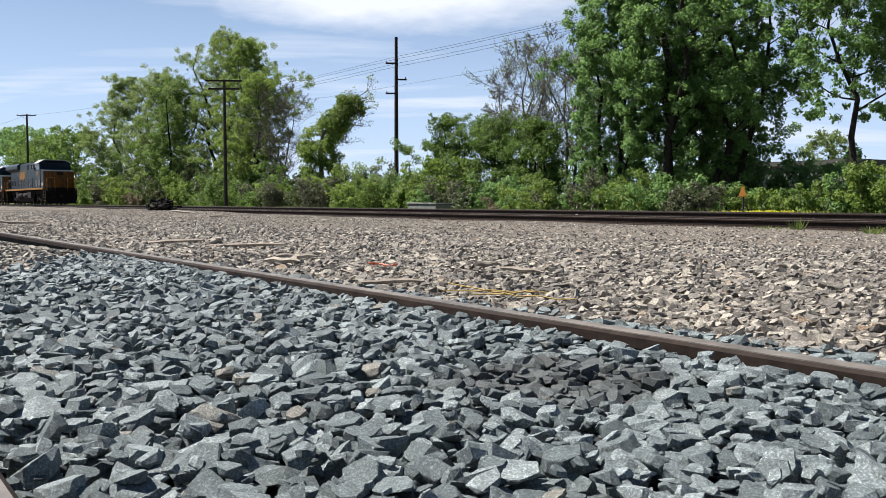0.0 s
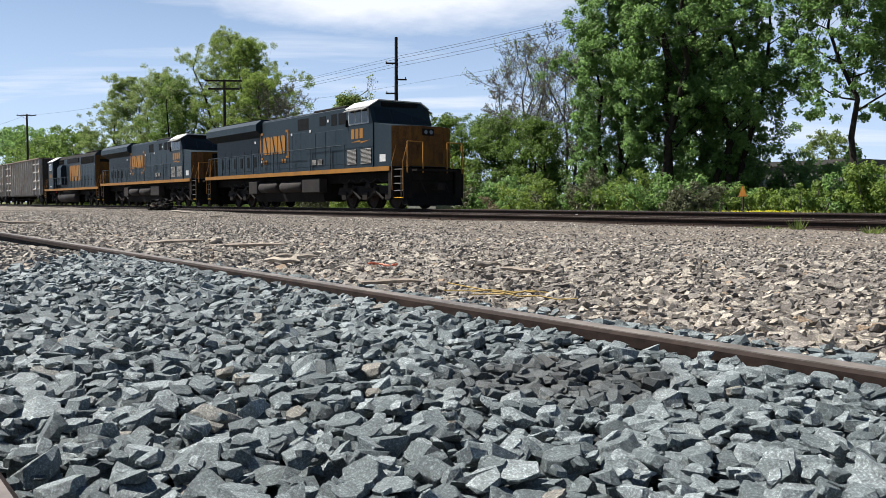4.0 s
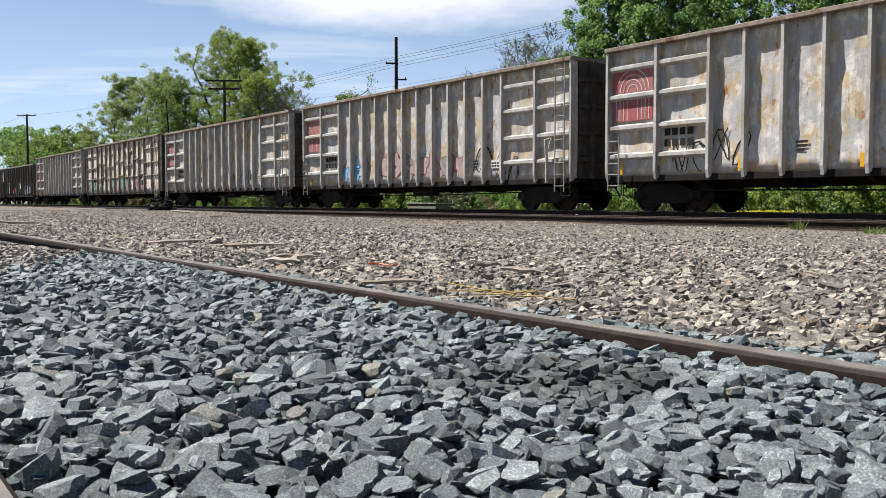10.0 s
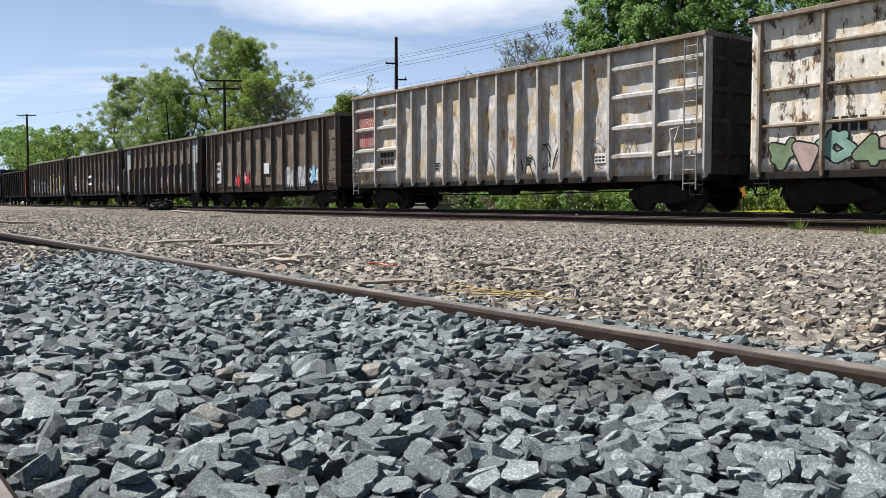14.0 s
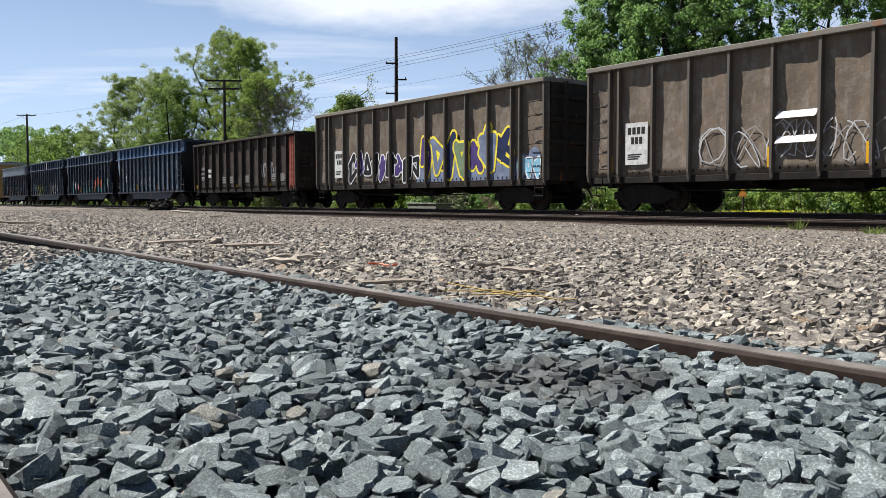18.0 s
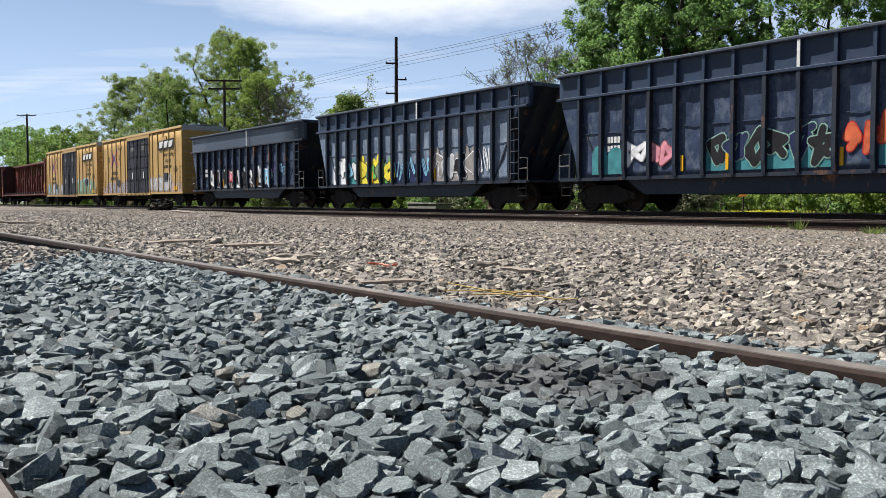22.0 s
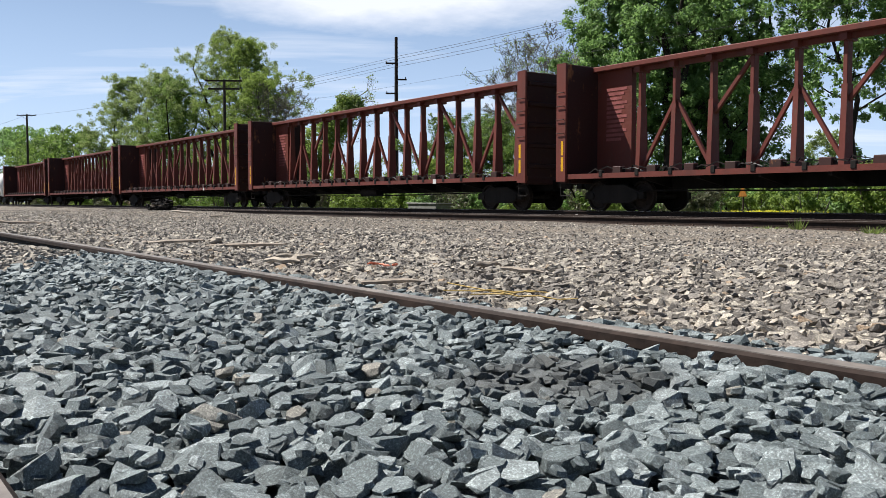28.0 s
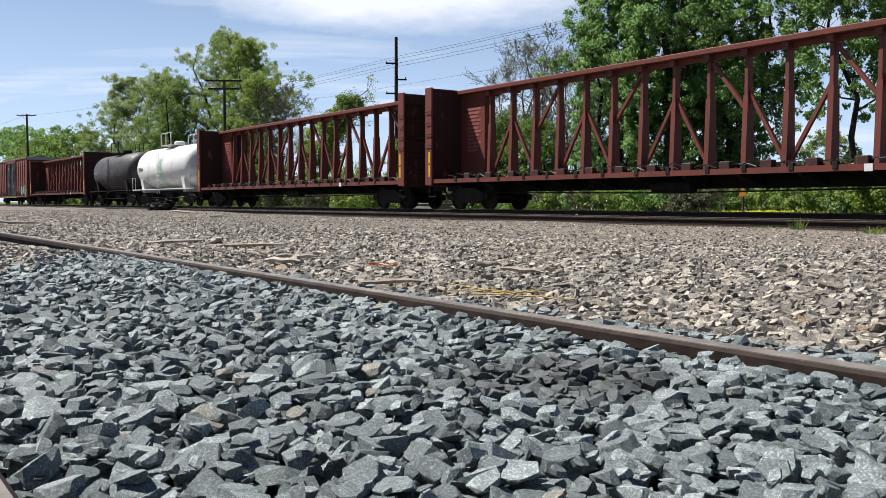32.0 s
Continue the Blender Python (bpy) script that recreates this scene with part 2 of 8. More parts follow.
def tube(pts, radii, n=8, bm=None, cap=True):
    """A tapered tube through points."""
    bm = bm or bmesh.new()
    rings = []
    pts = [Vector(p) for p in pts]
    if isinstance(radii, (int, float)):
        radii = [radii] * len(pts)
    for i, p in enumerate(pts):
        way = (pts[min(i + 1, len(pts) - 1)] - pts[max(i - 1, 0)]).normalized()
        a = way.orthogonal().normalized()
        b = way.cross(a)
        rings.append([bm.verts.new(p + (a * math.cos(2 * math.pi * k / n) + b * math.sin(2 * math.pi * k / n)) * radii[i]) for k in range(n)])
    for r, s in zip(rings, rings[1:]):
        for k in range(n):
            bm.faces.new((r[k], r[(k + 1) % n], s[(k + 1) % n], s[k]))
    if cap:
        bm.faces.new(rings[0][::-1]); bm.faces.new(rings[-1])
    return bm


def mesh_from(name, bm, material, smooth=False):
    me = bpy.data.meshes.new(name)
    bm.to_mesh(me)
    bm.free()
    if material is not None:
        me.materials.append(material)
    if smooth:
        me.shade_smooth()
    return me


def part(name, bm, material, parent, label="", smooth=False):
    """One mesh object under a thing or a part."""
    ob = new(name, mesh_from(name, bm, material, smooth))
    ob.parent = parent
    return tagged(ob, label) if label else ob


def share(name, me, parent, loc=(0, 0, 0), rz=0.0):
    """One more object on a mesh that exists."""
    ob = new(name, me)
    ob.parent = parent
    ob.location = loc
    if rz:
        ob.rotation_euler = (0, 0, radians(rz))
    return ob


def thing(name, label, category, group="", at=(0, 0, 0), rz=0.0):
    ob = new(name)
    ob.location = at
    ob.rotation_euler = (0, 0, radians(rz))
    return tagged(ob, label, category, group)


def raw_mesh(name, verts, faces, material):
    """A mesh from numpy arrays; faces all have the same number of corners."""
    me = bpy.data.meshes.new(name)
    k = faces.shape[1]
    me.vertices.add(len(verts)); me.loops.add(faces.size); me.polygons.add(len(faces))
    me.vertices.foreach_set("co", verts.astype(np.float32).ravel())
    me.loops.foreach_set("vertex_index", faces.astype(np.int32).ravel())
    me.polygons.foreach_set("loop_start", np.arange(0, faces.size, k, dtype=np.int32))
    me.update(calc_edges=True)
    me.shade_flat()
    me.materials.append(material)
    return me


# ---- ground ----
def smooth_step(a, b, v):
    u = np.clip((v - a) / (b - a), 0, 1)
    return u * u * (3 - 2 * u)


def ground_height(x, y):
    """The lie of the land: siding bed, gravel yard, two raised tracks, a shallow ditch and the verge."""
    z = 0.105 + 0.027 * smooth_step(1.6, 1.9, y) - 0.155 * smooth_step(2.3, 12.0, y)
    z = z + 0.13 * smooth_step(-30, -44, x) * smooth_step(4, 14, y) * (1 - smooth_step(15.2, 15.7, y))
    z = z + 0.012 * np.sin(x * 0.9 + 1.3 * np.sin(y * 0.7)) + 0.01 * np.sin(y * 2.1 + x * 0.37)
    z = z + 0.055 * smooth_step(18.4, 19.4, y)
    z = z - 0.16 * smooth_step(22.6, 24.0, y)
    z = z + 0.10 * smooth_step(25.0, 30.0, y)
    return z


def axis(lo, hi, fine0, fine1, step, grow=1.18):
    v = list(np.arange(fine0, fine1 + 1e-6, step))
    s = step
    while v[-1] < hi:
        s *= grow; v.append(min(hi, v[-1] + s))
    s = step
    while v[0] > lo:
        s *= grow; v.insert(0, max(lo, v[0] - s))
    return np.array(v)


def ground_mat():
    k = Mat("yard_ground", (0.2, 0.168, 0.144), 0.9, 0, 0.08)
    sp = k.n.new("ShaderNodeSeparateXYZ")
    k.l.new(k.tc.outputs["Object"], sp.inputs[0])
    wob = k.noise(0.9, own=False, detail=5)

    def zone(out, a, b, amp):
        m = k.n.new("ShaderNodeMath"); m.operation = "MULTIPLY_ADD"
        m.inputs[1].default_value = amp
        k.l.new(wob, m.inputs[0]); k.l.new(sp.outputs[out], m.inputs[2])
        r = k.n.new("ShaderNodeMapRange")
        r.inputs["From Min"].default_value, r.inputs["From Max"].default_value = a + amp * 0.5, b + amp * 0.5
        k.l.new(m.outputs[0], r.inputs["Value"])
        return r.outputs[0]

    vor = k.noise(20.0, own=False, kind="ShaderNodeTexVoronoi")
    vor2 = k.noise(9.0, own=False, kind="ShaderNodeTexVoronoi")
    fine = k.noise(34.0, own=False, detail=8, rough=0.7)
    mid = k.noise(1.6, own=False, detail=6)
    tan = k.mix(k.ramp(fine, [(0.3, (0,)), (0.7, (1,))]), (0.098, 0.086, 0.074), (0.262, 0.234, 0.200))
    tan = k.mix(k.ramp(mid, [(0.42, (0,)), (0.68, (0.75,))]), tan, (0.1, 0.084, 0.0704))
    tan = k.mix(k.ramp(k.noise(0.35, (0.5, 1.6, 1), own=False), [(0.42, (0,)), (0.62, (0.6,))]), tan, (0.232, 0.192, 0.148))
    # chips of stone: one tone a cell
    cell = k.n.new("ShaderNodeTexVoronoi")
    cell.inputs["Scale"].default_value = 26.0
    k.l.new(k.tc.outputs["Object"], cell.inputs["Vector"])
    bw = k.n.new("ShaderNodeSeparateColor")
    k.l.new(cell.outputs["Color"], bw.inputs[0])
    tan = k.mix(0.75, tan, k.ramp(bw.outputs[0], [(0.0, (0.5,)), (0.5, (0.9,)), (0.85, (1.25,)), (1.0, (1.9,))]), "MULTIPLY")
    tan = k.mix(k.ramp(cell.outputs["Distance"], [(0.35, (0,)), (0.75, (0.7,))]), tan, (0.048, 0.0416, 0.036))
    grey = k.mix(fine, (0.024, 0.0272, 0.0272), (0.096, 0.104, 0.104))
    soil = k.mix(k.ramp(mid, [(0.35, (0,)), (0.65, (1,))]), (0.056, 0.08, 0.024), (0.128, 0.12, 0.06))
    dark = k.mix(fine, (0.036, 0.0288, 0.024), (0.152, 0.128, 0.108))
    c = k.mix(zone("Y", 2.05, 1.85, 0.25), tan, grey)
    c = k.mix(zone("Y", -0.9, -1.3, 0.3), c, tan)
    c = k.mix(zone("Y", -3.5, -6.0, 1.5), c, soil)
    c = k.mix(zone("Y", 14.4, 15.6, 0.8), c, dark)
    c = k.mix(zone("Y", 23.0, 24.2, 0.8), c, soil)
    k.color(c)
    k.bump(k.mix(0.5, vor, fine), 0.9, 0.035)
    return k.m


gx, gy = axis(-3200, 3200, -70, 14, 0.5), axis(-3200, 3200, -4, 32, 0.25)
GX, GY = np.meshgrid(gx, gy, indexing="ij")
GZ = ground_height(GX, GY)
far = np.maximum(np.abs(GX), np.abs(GY))
GZ = np.where(far > 150, 0.0, GZ)
gv = np.stack([GX, GY, GZ], -1).reshape(-1, 3)
nx, ny = len(gx), len(gy)
ii, jj = np.meshgrid(np.arange(nx - 1), np.arange(ny - 1), indexing="ij")
q = (ii * ny + jj).ravel()
gf = np.stack([q, q + ny, q + ny + 1, q + 1], -1)
ground = new("ground", raw_mesh("ground", gv, gf, ground_mat()))
ground.data.shade_smooth()
tagged(ground, "brown gravel yard beside the tracks, running into a weedy verge", "ground", kind="structure")

# ---- tracks ----
GAUGE = 1.51


def rail_profile(h, w=0.072, base=0.14):
    t = 0.016
    return [(-base / 2, 0), (base / 2, 0), (base / 2, 0.012), (t / 2, 0.034), (t / 2, h - 0.042), (w / 2, h - 0.032), (w / 2, h - 0.007),
            (w / 2 - 0.008, h), (-w / 2 + 0.008, h), (-w / 2, h - 0.007), (-w / 2, h - 0.032), (-t / 2, h - 0.042), (-t / 2, 0.034), (-base / 2, 0.012)]


def track(name, y, top, x0, x1, label, head, ties=None, h=0.172):
    tr = tagged(new(name), label, "railway track", kind="structure")
    tr.location = (0, y, top - h)
    for sgn in (-1, 1):
        pts = [(sgn * GAUGE / 2 + p[0], p[1]) for p in rail_profile(h)]
        r = part("rail", prism(pts, x0, x1, "x"), M["rail"], tr)
        part("rail_head", box(x0, x1, sgn * GAUGE / 2 - 0.026, sgn * GAUGE / 2 + 0.026, h - 0.004, h + 0.0025), head, r, "worn running surface")
    if ties:
        tie = mesh_from("tie", box(-0.115, 0.115, -1.3, 1.3, -0.17, -0.006, 0.012), M["tie"])
        plate = mesh_from("tie_plate", box(-0.10, 0.10, -0.17, 0.17, -0.006, 0.008), M["plate"])
        bm = bmesh.new()
        for dx, dy in ((-0.06, -0.09), (0.06, 0.09), (0.06, -0.12)):
            bx(bm, dx - 0.012, dx + 0.012, dy - 0.02, dy + 0.012, 0.0, 0.035)
        spike = mesh_from("spike", bm, M["plate"])
        rnd = random.Random(5)
        x = ties[0]
        while x < ties[1]:
            t = share("tie", tie, tr, (x + rnd.uniform(-0.03, 0.03), rnd.uniform(-0.05, 0.05), rnd.uniform(-0.012, 0.004)), rnd.uniform(-1.2, 1.2))
            if x > -24:
                p = share("tie_plate", plate, t, (0, -GAUGE / 2, 0.004))
                share("spike", spike, t, (0, -GAUGE / 2, 0.008))
            x += 0.53
    return tr


NEAR_TOP, YARD_TOP, MAIN_TOP = 0.180, 0.142, 0.221
NEAR_Y, YARD_Y, MAIN_Y = 1.655 - GAUGE / 2, 16.545, 20.835
track("siding_track", NEAR_Y, NEAR_TOP, -260, 40, "old siding rails sunk in fresh grey ballast", M["railhead"])
track("yard_track", YARD_Y, YARD_TOP, -300, 60, "dark rusty yard track on old ties", M["railhead"], (-62, 10))
track("main_track", MAIN_Y, MAIN_TOP, -900, 120, "main track with polished rails on ties and ballast", M["brightrail"], (-62, 10))


# ---- loose stone ----
def stone_shapes(n, seed, cuts, bevel=0.0, flat=(0.20, 0.48)):
    """Crushed stones: slabs split off by planes, with flat tops, steep broken sides and knocked-off corners; bevelled ones have worn arrises."""
    rnd = random.Random(seed)
    out = []
    for s in range(n):
        long_, thick = rnd.uniform(0.55, 0.95), rnd.uniform(*flat)
        planes = []
        for up in (1, -1):
            planes.append((Vector((rnd.gauss(0, 0.20), rnd.gauss(0, 0.20), up)).normalized(), thick * rnd.uniform(0.78, 1.1)))
        sides = rnd.choice((4, 5, 5, 6))
        a0 = rnd.uniform(0, 6.28)
        for k in range(sides):
            a = a0 + (k + rnd.uniform(-0.3, 0.3)) * 2 * math.pi / sides
            planes.append((Vector((math.cos(a), math.sin(a), rnd.gauss(0.10, 0.5))).normalized(), rnd.uniform(0.66, 1.02) * math.hypot(math.cos(a), math.sin(a) * long_)))
        for k in range(cuts):
            v = Vector((rnd.gauss(0, 1), rnd.gauss(0, 1), rnd.gauss(0.2, 0.9))).normalized()
            planes.append((v, rnd.uniform(0.74, 0.96) * math.sqrt((v.x) ** 2 + (v.y * long_) ** 2 + (v.z * thick) ** 2)))
        for v in ((1, 0, 0), (-1, 0, 0), (0, 1, 0), (0, -1, 0)):
            planes.append((Vector(v), 1.15))
        N, D = np.array([p[0][:] for p in planes]), np.array([p[1] for p in planes])
        tri = np.array([(i, j, k) for i in range(len(D)) for j in range(i) for k in range(j)])
        A = N[tri]
        good = np.abs(np.linalg.det(A)) > 1e-3
        pts = np.linalg.solve(A[good], D[tri[good]][..., None])[..., 0]
        pts = pts[(pts @ N.T <= D + 1e-6).all(1)]
        bm = bmesh.new()
        for p in pts:
            bm.verts.new(p)
        bmesh.ops.remove_doubles(bm, verts=bm.verts[:], dist=0.05)
        r = bmesh.ops.convex_hull(bm, input=bm.verts[:])
        bmesh.ops.delete(bm, geom=[g for g in r["geom_interior"] if isinstance(g, bmesh.types.BMVert)], context="VERTS")
        bmesh.ops.dissolve_limit(bm, angle_limit=0.12, verts=bm.verts[:], edges=bm.edges[:])
        if bevel:
            bmesh.ops.bevel(bm, geom=bm.edges[:], offset=bevel, segments=1, affect="EDGES")
        bmesh.ops.triangulate(bm, faces=bm.faces[:])
        if bevel:
            for v in bm.verts:
                v.co += Vector((rnd.gauss(0, 0.018), rnd.gauss(0, 0.018), rnd.gauss(0, 0.018)))
        bm.verts.index_update()
        vs = np.array([v.co[:] for v in bm.verts]); fs = np.array([[v.index for v in f.verts] for f in bm.faces])
        bm.free()
        out.append((vs, fs))
    return out


FINE, MEDIUM, COARSE, CHIPS = stone_shapes(40, 3, 8, 0.03), stone_shapes(28, 4, 5), stone_shapes(24, 5, 3), stone_shapes(20, 6, 2)


def rotations(n, rng, tilt):
    """Random turns: any heading, tilted by about so many degrees."""
    a, t, h = rng.uniform(0, 2 * np.pi, n), np.abs(rng.normal(0, np.radians(tilt), n)), rng.uniform(0, 2 * np.pi, n)
    ca, sa, ct, st, ch, sh = np.cos(a), np.sin(a), np.cos(t), np.sin(t), np.cos(h), np.sin(h)
    z = np.zeros(n); o = np.ones(n)
    Rz = np.stack([ca, -sa, z, sa, ca, z, z, z, o], -1).reshape(n, 3, 3)
    Rx = np.stack([o, z, z, z, ct, -st, z, st, ct], -1).reshape(n, 3, 3)
    Rh = np.stack([ch, -sh, z, sh, ch, z, z, z, o], -1).reshape(n, 3, 3)
    return Rh @ Rx @ Rz


def scatter_mesh(name, pts, size, tilt, material, rng, shapes):
    """Stones of the given radii at the points, all in one mesh."""
    n = len(pts)
    pick = rng.integers(0, len(shapes), n)
    R = rotations(n, rng, tilt)
    V, F, base = [], [], 0
    for s, (vs, fs) in enumerate(shapes):
        m = np.where(pick == s)[0]
        if not len(m):
            continue
        w = np.einsum("nij,vj->nvi", R[m], vs) * size[m][:, None, None] + pts[m][:, None, :]
        V.append(w.reshape(-1, 3))
        F.append((fs[None] + (np.arange(len(m)) * len(vs))[:, None, None] + base).reshape(-1, 3))
        base += len(m) * len(vs)
    return raw_mesh(name, np.concatenate(V), np.concatenate(F), material)


def jitter(x0, x1, y0, y1, step, rng):
    a, b = np.meshgrid(np.arange(x0, x1, step), np.arange(y0, y1, step), indexing="ij")
    p = np.stack([a.ravel(), b.ravel()], -1)
    return p + rng.uniform(-0.5, 0.5, p.shape) * step


rng = np.random.default_rng(11)


def lay(p, size, lift, rng, spread=0.012):
    z = ground_height(p[:, 0], p[:, 1]) + lift + rng.normal(0, spread, len(p))
    return np.column_stack([p, z])


def clear_of_rails(p, keep=0.055):
    return (np.abs(p[:, 1] - 1.655) > keep) & (np.abs(p[:, 1] - 0.145) > keep)


# fresh grey ballast between and beside the siding rails
bed = tagged(new("ballast_bed"), "fresh blue-grey crushed stone ballast between the siding rails", "ballast", kind="structure")
p = np.concatenate([jitter(-6.6, 0.8, -0.6, 2.05, 0.038, rng), jitter(-6.6, 0.8, -0.1, 2.05, 0.041, rng), jitter(-6.6, 0.6, 0.0, 2.05, 0.055, rng), jitter(0.8, 7.0, -0.9, 2.0, 0.062, rng), jitter(-6.6, 0.8, -1.1, -0.6, 0.062, rng)])
edge = -5.3 + 0.7 * np.sin(p[:, 1] * 2.6) + 0.5 * rng.normal(0, 0.6, len(p))
past = 1.745 + np.clip((p[:, 0] + 4.2) * 0.035, -0.2, 0.12) + 0.05 * rng.normal(0, 1, len(p))
ok = clear_of_rails(p) & (p[:, 0] > edge) & (p[:, 1] < past)
p = p[ok]
size = np.clip(rng.lognormal(np.log(0.0200), 0.38, len(p)), 0.009, 0.039)
layer = rng.uniform(0.0, 1.0, len(p))
layer = np.where((p[:, 1] > 1.50) & (p[:, 1] < 1.655), 0.55 + 0.45 * layer, layer)
P = lay(p, size, 0.008 + 0.044 * layer, rng, 0.009)
P[:, 2] = np.minimum(P[:, 2], NEAR_TOP - 0.008 - 0.6 * size)
front = (p[:, 0] > -2.0) & (p[:, 0] < -0.7) & (p[:, 1] > 0.28) & (p[:, 1] < 0.95) & (layer > 0.45)
idx = np.where(front)[0][:300]
rest = np.ones(len(p), bool); rest[idx] = False
close = rest & (p[:, 0] > -2.9) & (p[:, 0] < -0.4) & (p[:, 1] > 0.08) & (p[:, 1] < 1.75) & (layer > 0.22)
seen = (p[:, 0] < 0.1) & (p[:, 1] > 0.05)
for sel, shapes in ((close, FINE), (rest & ~close & seen, MEDIUM), (rest & ~seen, CHIPS)):
    stuff = new("ballast_stones", scatter_mesh("ballast_stones", P[sel], size[sel], 19, M["ballast"], rng, shapes))
    stuff.parent = bed
    tagged(stuff, kind="stuff")
forms = []
for s, (vs, fs) in enumerate(FINE):
    forms.append(raw_mesh("stone", vs, fs, M["ballast"]))
R = rotations(len(idx), rng, 19)
for j, i in enumerate(idx):
    o = new("stone", forms[rng.integers(0, len(forms))])
    o.parent = bed
    o.matrix_basis = Matrix.Translation(P[i]) @ Matrix(R[j].tolist()).to_4x4() @ Matrix.Diagonal((*[float(size[i]) * 1.1] * 3, 1))

# tan and brown gravel of the yard, coarse near by and thinner far off
bands = []
for (x0, x1, y0, y1, step, r0) in ((-24, 1.5, 1.72, 4.0, 0.033, 0.0158), (-40, 1.0, 4.0, 7.6, 0.050, 0.0158), (-52, -1.0, 7.6, 15.2, 0.13, 0.0165), (-24, -5.0, -0.8, 1.60, 0.05, 0.019), (-46, 0, 22.0, 23.4, 0.15, 0.04), (-46, 0, 17.6, 20.0, 0.11, 0.036)):
    p = jitter(x0, x1, y0, y1, step, rng)
    p = p[clear_of_rails(p)]
    p = p[(p[:, 0] < 0.9 - 0.32 * p[:, 1]) & (p[:, 0] > -7.6 * p[:, 1] - 2) | (p[:, 1] < 2)]
    if y1 > 20 or y0 > 17:
        p = p[(np.abs(p[:, 1] - MAIN_Y + GAUGE / 2) > 0.12) & (np.abs(p[:, 1] - YARD_Y - GAUGE / 2) > 0.12)]
    if x1 == -5.0:
        p = p[p[:, 0] < -5.6 + 0.5 * np.sin(p[:, 1] * 2.6)]
    elif y0 < 2:
        p = p[(p[:, 1] > 1.745 + np.clip((p[:, 0] + 4.2) * 0.035, -0.1, 0.12))]
    size = np.clip(rng.lognormal(np.log(r0), 0.35, len(p)), 0.4 * r0, 2.0 * r0)
    P = lay(p, size, 0.0, rng, 0.004)
    if y0 < 2:
        P[:, 2] = np.minimum(P[:, 2], NEAR_TOP - 0.012 - 0.5 * size)
    bands.append((P, size))
for some, shapes, label in ((bands[:1], COARSE, "tan and brown broken gravel beside the siding"), (bands[1:], CHIPS, "tan and brown broken gravel spread over the yard")):
    P, size = np.concatenate([b[0] for b in some]), np.concatenate([b[1] for b in some])
    tagged(new("yard_gravel", scatter_mesh("yard_gravel", P, size, 19, M["gravel"], rng, shapes)), label, "gravel", kind="stuff")


# ---- plants ----
def leaf_cloud(centres, radii, count, leaf, rng, squash=0.8, droop=0.0, single=False):
    """Small folded leaves spread through clumps, denser towards their skins. Returns vertices and faces of two triangles a leaf."""
    n = len(centres)
    w = radii ** 2 / np.sum(radii ** 2)
    who = rng.choice(n, count, p=w)
    d = rng.normal(0, 1, (count, 3))
    d /= np.linalg.norm(d, axis=1)[:, None]
    c = centres[who] + d * (radii[who] * rng.uniform(0.02, 1.0, count) ** 0.45)[:, None] * np.array([1, 1, squash])
    c[:, 2] -= droop * rng.uniform(0, 1, count)
    nrm = d + rng.normal(0, 0.7, (count, 3)) + np.array([0, 0, 0.35])
    nrm /= np.linalg.norm(nrm, axis=1)[:, None]
    t = np.cross(nrm, rng.normal(0, 1, (count, 3))); t /= np.linalg.norm(t, axis=1)[:, None] + 1e-9
    b = np.cross(nrm, t)
    s = leaf * rng.uniform(0.6, 1.35, count)[:, None]
    if single:
        v = np.stack([c - t * s, c + t * s + b * s * 0.2, c + b * s * 0.95], 1)
        return v.reshape(-1, 3), np.arange(count * 3).reshape(count, 3)
    v = np.stack([c - t * s, c + b * s * 0.55 - nrm * s * 0.15, c + t * s, c - b * s * 0.55 - nrm * s * 0.15], 1)
    q = np.arange(count)[:, None] * 4
    f = np.concatenate([q + np.array([[0, 1, 2]]), q + np.array([[0, 2, 3]])])
    return v.reshape(-1, 3), f


def branches(bm, rnd, base, way, length, r, depth, tips, spread=0.55, sides=6, thin=0.009):
    """A limb that bends and forks; its ends are kept in tips."""
    p, d = Vector(base), Vector(way).normalized()
    pts, rad = [p.copy()], [r]
    steps = 4 if depth else 3
    for i in range(steps):
        d = (d + Vector((rnd.gauss(0, 0.12), rnd.gauss(0, 0.12), rnd.gauss(0.05, 0.07)))).normalized()
        p = p + d * length / steps
        pts.append(p.copy()); rad.append(r * (1 - 0.62 * (i + 1) / steps))
    tube(pts, rad, sides if r > 0.03 else 4, bm, cap=False)
    tips.append((p.copy(), length))
    if depth:
        for k in range(rnd.choice((3, 4, 4))):
            u = rnd.uniform(0.35, 1.0)
            i = min(int(u * steps), steps - 1)
            q = pts[i].lerp(pts[i + 1], u * steps - i)
            side = Vector((rnd.gauss(0, 1), rnd.gauss(0, 1), rnd.gauss(0.25, 0.5))).normalized()
            nd = (d * (1 - spread) + side * spread).normalized()
            branches(bm, rnd, q, nd, length * rnd.uniform(0.45, 0.72), max(thin, rad[i] * 0.6), depth - 1, tips, spread, sides, thin)
    return pts


